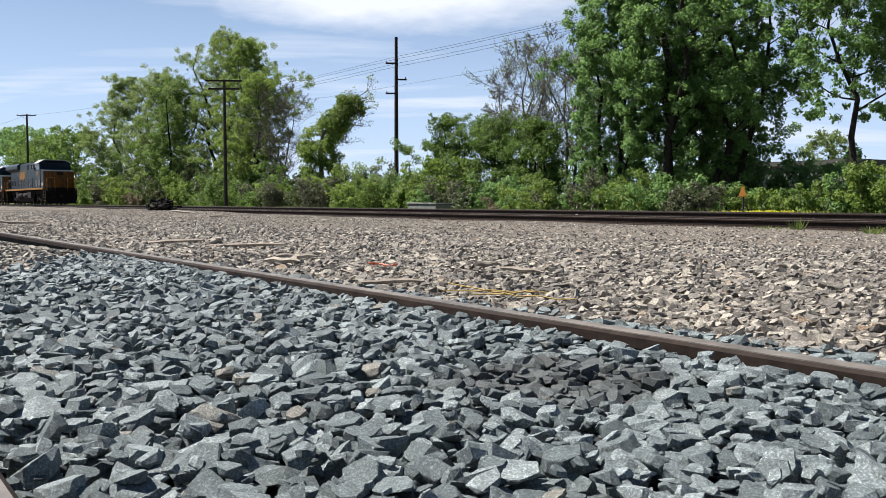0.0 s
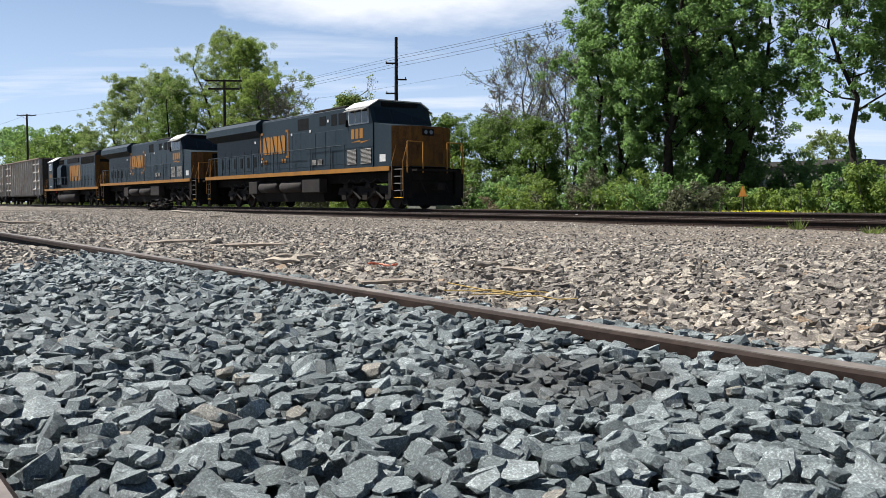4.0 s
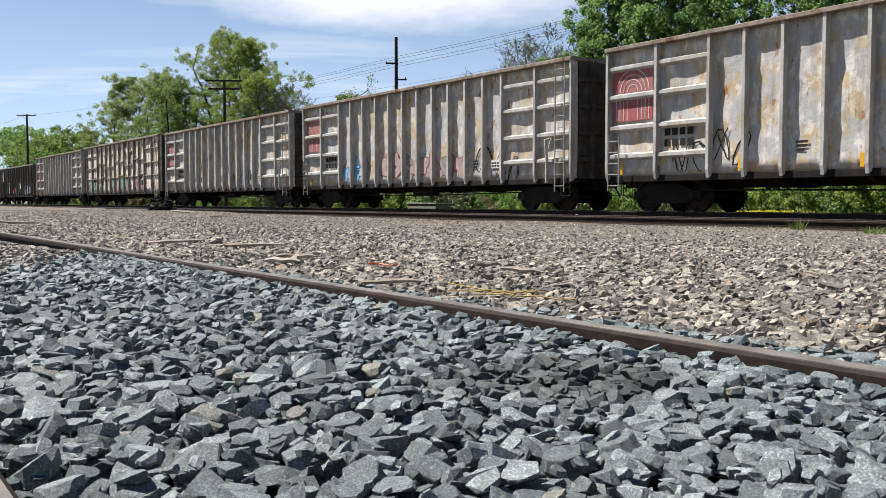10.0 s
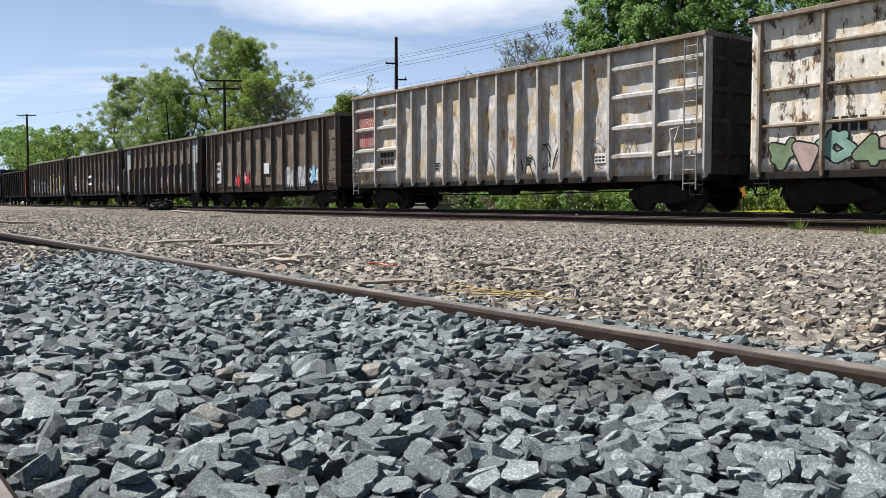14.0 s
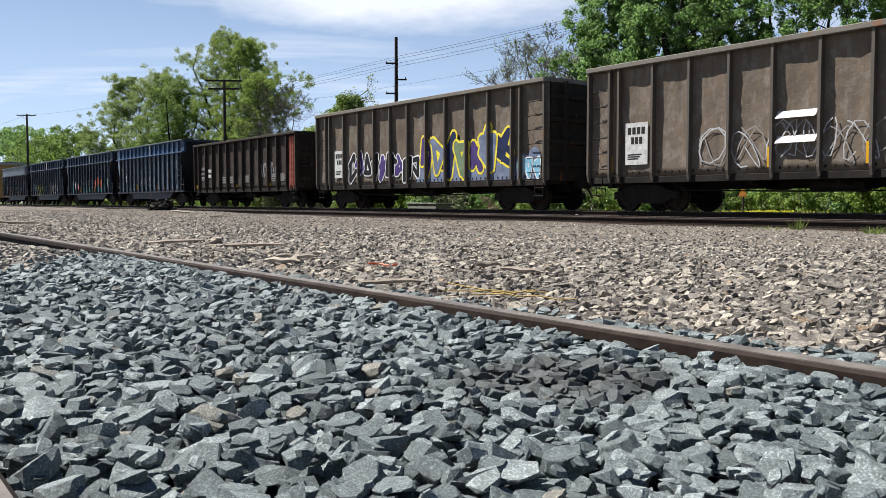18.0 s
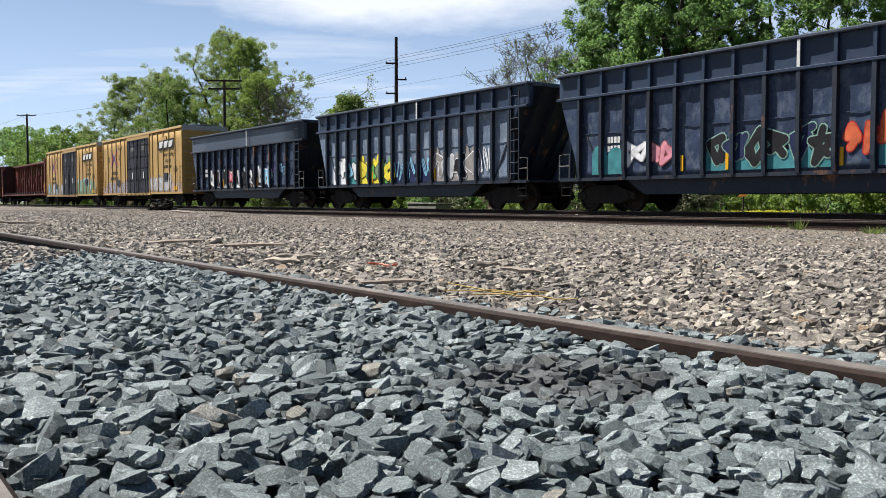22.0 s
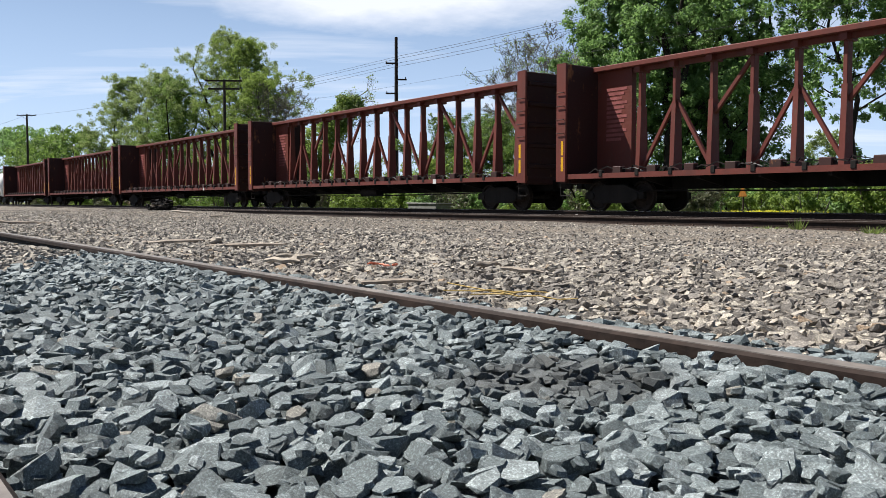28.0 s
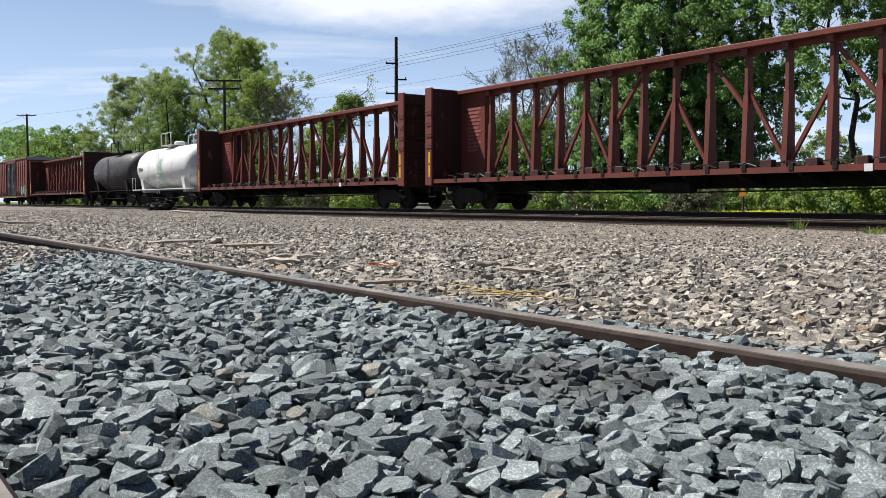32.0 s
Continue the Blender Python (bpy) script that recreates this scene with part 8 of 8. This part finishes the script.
    winch = mesh_from("winch", box(-0.17, 0.17, -0.10, 0.10, -0.05, 0.16, 0.02), M["c_dark"])
    anchor = mesh_from("strap_anchor", box(-0.07, 0.07, -0.05, 0.05, -0.06, 0.13, 0.012), M["soot"])
    drum = bmesh.new()
    tube([(-0.2, 0, 0.03), (0.2, 0, 0.03)], 0.06, 8, drum)
    drum = mesh_from("winch_drum", drum, M["soot"])
    for k, x in enumerate(xs):
        share("beam_post", post, car, (x, 0, 0))
        share("post_riser", low, car, (x, 0, 0))
        share("post_bracket", cap, car, (x, 0, 0))
        for s in (-1, 1):
            w = share("winch", winch, car, (x + 0.35, s * 1.36, deck + 0.05))
            share("winch_drum", drum, w, (0, s * -0.02, 0))
            bm = bmesh.new()
            tube([(x + 0.35, s * 1.3, deck + 0.12), (x + 0.8, s * 1.18, deck + 0.17), (x + 1.25, s * 1.32, deck + 0.05)], 0.014, 4, bm)
            part("tie_down_cable", bm, M["c_dark"] if k % 3 else M["grab"], car)
            share("strap_anchor", anchor, car, (x - 0.25 + 0.1 * (k % 2), s * 1.47, deck - 0.02))
            bm = bmesh.new()
            e = rnd.uniform(-0.25, 0.25)
            tube([(x - 0.9, s * 1.34, deck + 0.03), (x - 0.62 + e, s * 1.40, deck + 0.16), (x - 0.4, s * 1.44, deck + 0.10), (x - 0.15 + e, s * 1.38, deck + 0.22), (x + 0.2, s * 1.36, deck + 0.12)], 0.018, 4, bm)
            part("slack_cable", bm, M["soot"], car)
    for k in range(0, n - 1):
        a, b = (xs[k], xs[k + 1])
        if k % 3 == 0:
            lo, hi, za, zb = a, b, deck + 0.1, deck + 2.2
        elif k % 3 == 1:
            lo, hi, za, zb = b, a, deck + 0.1, deck + 2.2
        else:
            lo, hi, za, zb = a, b, deck + 1.6, top - 0.3
        if k >= n // 2:
            lo, hi = (b, a) if lo == a else (a, b)
        bm = bmesh.new()
        p, q = Vector((lo, 0, za)), Vector((hi, 0, zb))
        d = (q - p).normalized(); nn = Vector((-d.z, 0, d.x)) * 0.05
        v = []
        for yy in (-0.05, 0.05):
            for c in (p - nn, p + nn, q + nn, q - nn):
                v.append(bm.verts.new((c.x, yy, c.z)))
        for f_ in ((0, 1, 2, 3), (7, 6, 5, 4), (0, 4, 5, 1), (1, 5, 6, 2), (2, 6, 7, 3), (3, 7, 4, 0)):
            bm.faces.new([v[i] for i in f_])
        bmesh.ops.recalc_face_normals(bm, faces=bm.faces[:])
        part("diagonal_brace", bm, M["c_red"], car)
    for k in range(10):
        x = -L / 2 + 3.6 + k * (L - 7.2) / 9
        part("cross_bearer", prism([(-1.44, deck - 0.1), (-1.44, deck - 0.2), (-0.3, deck - 0.42), (0.3, deck - 0.42), (1.44, deck - 0.2), (1.44, deck - 0.1)], x - 0.05, x + 0.05, "x"), M["black"], car)
    part("placard", box(L / 2 - 5.45, L / 2 - 5.25, -1.515, -1.50, deck - 0.15, deck + 0.02), M["white"], car)
    running_gear(car, wheels, L, 2.05, (0.66, deck - 0.1), 0.28)
    return car


RED = "dark red centre-beam lumber flat car, empty"
for k, (f, r) in enumerate(((-455.45, -479.65), (-481.01, -503.76), (-505.13, -528.18), (-529.59, -552.49), (-553.87, -576.97), (-603.84, -626.78))):
    centre_beam(f, r, 300 + k, RED)


# ---- tank cars ----
def tank_car(f, r, label, skin, fittings, spill=False):
    car, L, wheels = vehicle("tank_car", label, "tank car", "tank cars of the train", f, r)
    R, zc, hl = 1.45, 2.62, L / 2 - 0.75
    bm = bmesh.new()
    tube([(-hl, 0, zc), (-hl + 0.06, 0, zc), (-hl + 0.25, 0, zc), (-hl + 0.6, 0, zc), (hl - 0.6, 0, zc), (hl - 0.25, 0, zc), (hl - 0.06, 0, zc), (hl, 0, zc)], [0.25, 0.75, 1.2, R, R, 1.2, 0.75, 0.25], 36, bm)
    part("tank", bm, skin, car, smooth=True)
    for x in (-hl * 0.45, 0.0, hl * 0.45):
        bm = bmesh.new()
        tube([(x - 0.03, 0, zc), (x + 0.03, 0, zc)], R + 0.008, 36, bm)
        part("weld_band", bm, skin, car)
    if spill:
        bm = bmesh.new()
        tube([(-0.55, 0, zc), (0.55, 0, zc)], R + 0.012, 36, bm)
        bmesh.ops.bisect_plane(bm, geom=bm.verts[:] + bm.edges[:] + bm.faces[:], plane_co=(0, 0, zc + 0.9), plane_no=(0, 0, 1), clear_outer=True)
        part("spill_stain", bm, M["tk_green"], car, "pale green spill stain down the tank")
    bm = bmesh.new()
    tube([(0, 0, zc + R - 0.1), (0, 0, zc + R + 0.28), (0, 0, zc + R + 0.34)], [0.36, 0.36, 0.28], 16, bm)
    part("valve_dome", bm, fittings, car)
    part("dome_platform", box(-1.0, 1.0, -0.95, 0.95, zc + R + 0.02, zc + R + 0.06), fittings, car)
    for y in (-0.95, 0.95):
        for x in (-1.0, 0.0, 1.0):
            part("rail_post", box(x - 0.02, x + 0.02, y - 0.02, y + 0.02, zc + R + 0.05, zc + R + 0.85), fittings, car)
        bm = bmesh.new()
        tube([(-1.0, y, zc + R + 0.85), (1.0, y, zc + R + 0.85)], 0.02, 6, bm)
        part("handrail", bm, fittings, car)
    for s in (-1, 1):
        ladder(car, 0, 1.46, 0.85, zc + 1.0, 0.42, 8, fittings, s)
        part("running_board", box(-L / 2 + 0.2, L / 2 - 0.2, s * 1.36 - 0.12, s * 1.36 + 0.12, 1.12, 1.17), fittings, car)
        bm = bmesh.new()
        tube([(-L / 2 + 0.15, s * 1.45, 1.15), (-L / 2 + 0.15, s * 1.45, 2.0), (-L / 2 + 0.8, s * 1.45, 2.0), (-L / 2 + 0.8, s * 1.45, 1.15)], 0.022, 6, bm)
        tube([(L / 2 - 0.15, s * 1.45, 1.15), (L / 2 - 0.15, s * 1.45, 2.0), (L / 2 - 0.8, s * 1.45, 2.0), (L / 2 - 0.8, s * 1.45, 1.15)], 0.022, 6, bm)
        part("corner_rail", bm, fittings, car)
    for e in (-1, 1):
        x = e * (hl - 1.2)
        part("saddle", prism([(-1.2, 0.95), (-1.35, 1.9), (-0.9, 1.55), (0, 1.3), (0.9, 1.55), (1.35, 1.9), (1.2, 0.95)], x - 0.25, x + 0.25, "x"), fittings, car)
        part("end_deck", box(min(e * L / 2, e * (L / 2 - 0.9)), max(e * L / 2, e * (L / 2 - 0.9)), -1.4, 1.4, 1.08, 1.13), fittings, car)
    bars(car, -hl + 0.9, -hl + 1.9, 2.5, 2.7, R + 0.02, M["grab"], 4)
    running_gear(car, wheels, L, 1.5, (0.7, 1.08), 0.35)
    return car


tank_car(-578.20, -590.60, "white tank car with a pale green spill down its side", M["tk_white"], M["tk_white"], True)
tank_car(-590.71, -602.61, "black tank car with dusty sides", M["tk_black"], M["soot"])
car, L, y = box_car(-628.41, -646.81, 43, "weathered red boxcar with pale green graffiti", M["c_red"], False)
graffiti(car, L / 2 - 4.0, L / 2 - 0.6, 0.95, 2.2, y, ("sky", "moss"), "grey", 105, 4)
# ---- poles and wires ----
def pole(name, x, y, h, label, mat, arms, r=0.15, braces=True, turn=0.0):
    z = float(ground_height(np.array(x), np.array(y))) - 0.05
    t = thing(name, label, "utility pole", at=(x, y, z), rz=turn)
    bm = bmesh.new()
    tube([(0, 0, 0), (0, 0, h * 0.5), (0, 0, h)], [r, r * 0.85, r * 0.66], 12, bm)
    part("pole", bm, mat, t)
    for (za, half, off) in arms:
        arm = part("cross_arm", box(-half + off, half + off, -r - 0.06, -r + 0.06, za - 0.06, za + 0.06), mat, t)
        n = 4 if half > 0.9 else 1
        for k in range(n):
            u = off + (-half + 0.12 + (2 * half - 0.24) * k / max(1, n - 1) if n > 1 else math.copysign(half - 0.08, off))
            bm = bmesh.new()
            tube([(u, -r, za + 0.06), (u, -r, za + 0.12), (u, -r, za + 0.15), (u, -r, za + 0.2)], [0.03, 0.05, 0.03, 0.045], 8, bm)
            part("insulator", bm, M["grab"], arm)
        if braces and half > 0.9:
            for s in (-1, 1):
                bm = bmesh.new()
                tube([(s * half * 0.6, -r - 0.02, za - 0.06), (0, -r - 0.02, za - 0.55)], 0.02, 5, bm)
                part("arm_brace", bm, mat, t)
    return t


pole("utility_pole", -150.06, 28.0, 14.2, "distant dark wooden utility pole with one cross-arm", M["pole"], ((13.95, 1.45, 0),), 0.2, turn=58)
pole("utility_pole", -66.36, 26.5, 10.1, "dark wooden utility pole with two cross-arms", M["pole"], ((9.98, 1.41, 0), (9.36, 1.2, 0)), 0.15, turn=58)
pole("utility_pole", -61.32, 39.0, 13.8, "tall brown wooden utility pole with staggered stand-off arms", M["polered"], ((11.7, 0.42, -0.42), (10.4, 0.42, 0.42), (9.3, 0.42, -0.42)), 0.19, False, 55)


def wire(name, a, b, sag, label, r=0.012):
    a, b = Vector(a), Vector(b)
    bm = bmesh.new()
    pts = []
    for i in range(25):
        u = i / 24
        p = a.lerp(b, u); p.z -= sag * 4 * u * (1 - u)
        pts.append(p)
    tube(pts, r, 5, bm)
    o = new(name, mesh_from(name, bm, M["wire"]))
    return tagged(o, label, "wire")


W = "thin black overhead wire slung between poles"
for (dz, dy) in ((12.0, 0.0), (11.7, 0.5), (11.35, -0.4), (12.3, 0.9)):
    wire("overhead_wire", (-61.3, 39.0 + dy * 0.4, dz), (-18.0, 39.4 + dy, dz + 0.1), 0.25, W, 0.012)
    wire("overhead_wire", (-18.0, 39.4 + dy, dz + 0.1), (24.0, 39.8 + dy, dz + 0.2), 0.25, W, 0.011)
    wire("overhead_wire", (-61.3, 39.0 + dy * 0.4, dz), (-146, 39 + dy, dz + 1.9), 0.5, W, 0.011)
wire("overhead_wire", (-66.3, 26.5, 9.9), (-150.0, 28.0, 13.9), 0.5, W, 0.011)
wire("overhead_wire", (-66.3, 26.5, 7.5), (-40.0, 30.0, 7.6), 0.1, W, 0.006)
wire("overhead_wire", (-40.0, 30.0, 7.6), (14.0, 30.0, 7.7), 0.2, W, 0.006)
wire("overhead_wire", (-150.0, 28.0, 13.9), (-230.0, 24.5, 14.6), 0.5, W, 0.016)

# ---- yard clutter ----
CONC = plain("old_concrete", (0.17, 0.17, 0.155), 0.9, 0, 0.3, 6, 0.5)
t = thing("concrete_box", "low weathered concrete cable box beside the track", "cable box", at=(-36.9, 25.4, -0.12))
part("body", box(-1.25, 1.25, -0.45, 0.45, 0, 0.52, 0.02), CONC, t)
part("lid", box(-0.98 - 0.35, -0.3, -0.5, 0.5, 0.52, 0.60, 0.015), CONC, t)
part("lid", box(-0.28, 1.33, -0.5, 0.5, 0.52, 0.575, 0.015), CONC, t)

t = thing("warning_sign", "yellow triangular warning sign on a thin brown post", "sign", at=(-18.89, 26.0, -0.05), rz=-15)
part("post", box(-0.025, 0.025, -0.02, 0.02, 0, 0.9), M["polered"], t)
part("board", prism([(-0.22, 0.74), (0.22, 0.74), (0.03, 1.10), (-0.03, 1.10)], -0.034, -0.022, "y"), plain("sign_yellow", (0.20, 0.085, 0.015), 0.6), t)

BRICK = painted("dark_cladding", (0.06, 0.058, 0.055), (0.1, 0.09, 0.08), 0.4, 0, 0.8)
b = thing("low_building", "long low flat-roofed industrial building beyond the trees", "building", at=(-52, 78, 0), rz=0)
part("wall", box(-14, 7.3, 0, 12, 0, 4.0), plain("building_wall", (0.11, 0.105, 0.10), 0.85), b)
part("roof", box(-14.3, 7.6, -0.3, 12.3, 4.0, 4.45), BRICK, b)
for k in range(4):
    part("window", box(-12 + 4.6 * k, -10 + 4.6 * k, -0.06, 0.01, 1.4, 2.8), M["glass"], b)

# heap of dark scrap by the yard track
rs = random.Random(9)
t = thing("scrap_heap", "tangled heap of blackened cable and tie scraps on the gravel", "scrap", at=(-43.0, 14.0, 0.10))
for k in range(26):
    a, rr = rs.uniform(0, 6.28), rs.uniform(0, 0.55)
    p = Vector((math.cos(a) * rr * 1.1, math.sin(a) * rr, rs.uniform(0.02, 0.62 * (1 - rr))))
    pts = [p]
    for _ in range(5):
        pts.append(pts[-1] + Vector((rs.gauss(0, 0.2), rs.gauss(0, 0.16), rs.gauss(0, 0.06))))
    for q in pts:
        q.z = max(0.02, min(0.66, q.z)); q.x = max(-0.85, min(0.85, q.x)); q.y = max(-0.6, min(0.6, q.y))
    bm = bmesh.new()
    tube(pts, rs.uniform(0.03, 0.07), 6, bm)
    part("cable_scrap", bm, M["black"], t)
for k in range(5):
    bm = box(-0.45, 0.45, -0.09, 0.09, -0.05, 0.06, 0.01)
    o = part("tie_scrap", bm, M["tie"], t)
    o.location = (rs.uniform(-0.4, 0.4), rs.uniform(-0.3, 0.3), 0.08 + 0.05 * k)
    o.rotation_euler = (rs.gauss(0, 0.2), rs.gauss(0, 0.2), rs.uniform(0, 3))

# sticks, splinters and litter on the gravel
WOOD = plain("split_wood", (0.25, 0.21, 0.17), 0.85, 0, 0.4, 12, 0.5)
PALE = plain("pale_splinter", (0.30, 0.26, 0.21), 0.8, 0, 0.3, 14, 0.4)
ORANGE = plain("orange_scrap", (0.42, 0.12, 0.07), 0.6, 0, 0.3)
STRAW = plain("yellow_straw", (0.40, 0.28, 0.10), 0.8, 0, 0.3)


def lying(name, x, y, length, w, turn, mat, label, category="debris", rise=0.02):
    z = float(ground_height(np.array(x), np.array(y))) + rise
    bm = bmesh.new()
    rr = random.Random(int(abs(x) * 1000))
    pts = [(-length / 2 + length * i / 4, rr.gauss(0, length * 0.025), rr.gauss(0, 0.004)) for i in range(5)]
    tube(pts, [w * 0.35, w * 0.5, w * 0.5, w * 0.45, w * 0.2], 6, bm)
    o = new(name, mesh_from(name, bm, mat))
    o.location, o.rotation_euler = (x, y, z + w * 0.3), (0, rr.gauss(0, 0.05), radians(turn))
    return tagged(o, label, category)
for (x, y, ln, w, turn, mat, label, nm) in (
        (-7.25, 2.42, 0.75, 0.03, 20, WOOD, "weathered grey stick lying on the gravel", "stick"),
        (-7.2, 2.78, 0.62, 0.05, -28, PALE, "pale split board lying on the gravel", "board"),
        (-6.45, 2.72, 0.70, 0.03, 35, WOOD, "thin brown stick lying on the gravel", "stick"),
        (-4.75, 2.24, 0.30, 0.035, 12, PALE, "pale wood splinter beside the rail", "splinter"),
        (-4.85, 2.37, 0.20, 0.045, -30, PALE, "pale wood splinter beside the rail", "splinter"),
        (-5.1, 2.5, 0.26, 0.03, 60, PALE, "pale wood splinter beside the rail", "splinter"),
        (-3.38, 2.13, 0.30, 0.022, 42, WOOD, "dark twig beside the rail", "twig"),
        (-4.05, 3.2, 0.24, 0.03, 100, WOOD, "dark broken stick on the gravel", "stick"),
        (-3.62, 3.1, 0.26, 0.026, 20, WOOD, "dark broken stick on the gravel", "stick"),
        (-16.4, 3.0, 1.1, 0.05, 54, WOOD, "dark length of wood lying on the gravel", "stick"),
        (-36.6, 12.8, 1.2, 0.10, 40, PALE, "pale plank end beside the scrap heap", "plank"),
        (-30.5, 12.0, 0.8, 0.07, 62, PALE, "pale plank end on the gravel", "plank")):
    lying(nm, x, y, ln, w, turn, mat, label)
for k, (x, y, turn) in enumerate(((-2.74, 2.13, 40), (-2.6, 2.16, 48), (-2.48, 2.2, 36), (-2.68, 2.22, 60), (-2.85, 2.2, 25))):
    lying("straw", x, y, 0.3, 0.006, turn, STRAW, "yellow straw beside the rail", rise=0.035)
for k, (x, y, turn) in enumerate(((-4.26, 2.63, 10), (-4.32, 2.6, 80), (-4.2, 2.66, 130))):
    lying("plastic_scrap", x, y, 0.09, 0.014, turn, ORANGE, "faded orange plastic scrap on the gravel", rise=0.03)
def motions():
    """The whole train runs past at one speed; every wheel turns with it."""
    times = [0, 1 / 30] + [float(t) for t in range(1, 32)] + [32 - 1 / 30, 32.0]
    for t, x0, back, wheels in TRAIN:
        walk(t, [(s, pose(x0 + SPEED * s, MAIN_Y, MAIN_TOP, 0, 0, 180 if back else 0)) for s in times])
        for ob, (x, z, r) in wheels:
            # the wheels roll from where the vehicle comes into sight to where it has passed
            a = max(0, int((-125 - x0) / SPEED * 30))
            b = min(960, int((14 - x0) / SPEED * 30))
            sgn = -1 if back else 1
            frames = sorted({0, 960, *range(a, b + 1)})
            walk(ob, [(f / 30, pose(x, 0, z, 0, sgn * math.degrees(SPEED * (min(max(f, a), b) - a) / 30 / r), 0)) for f in frames])


motions()
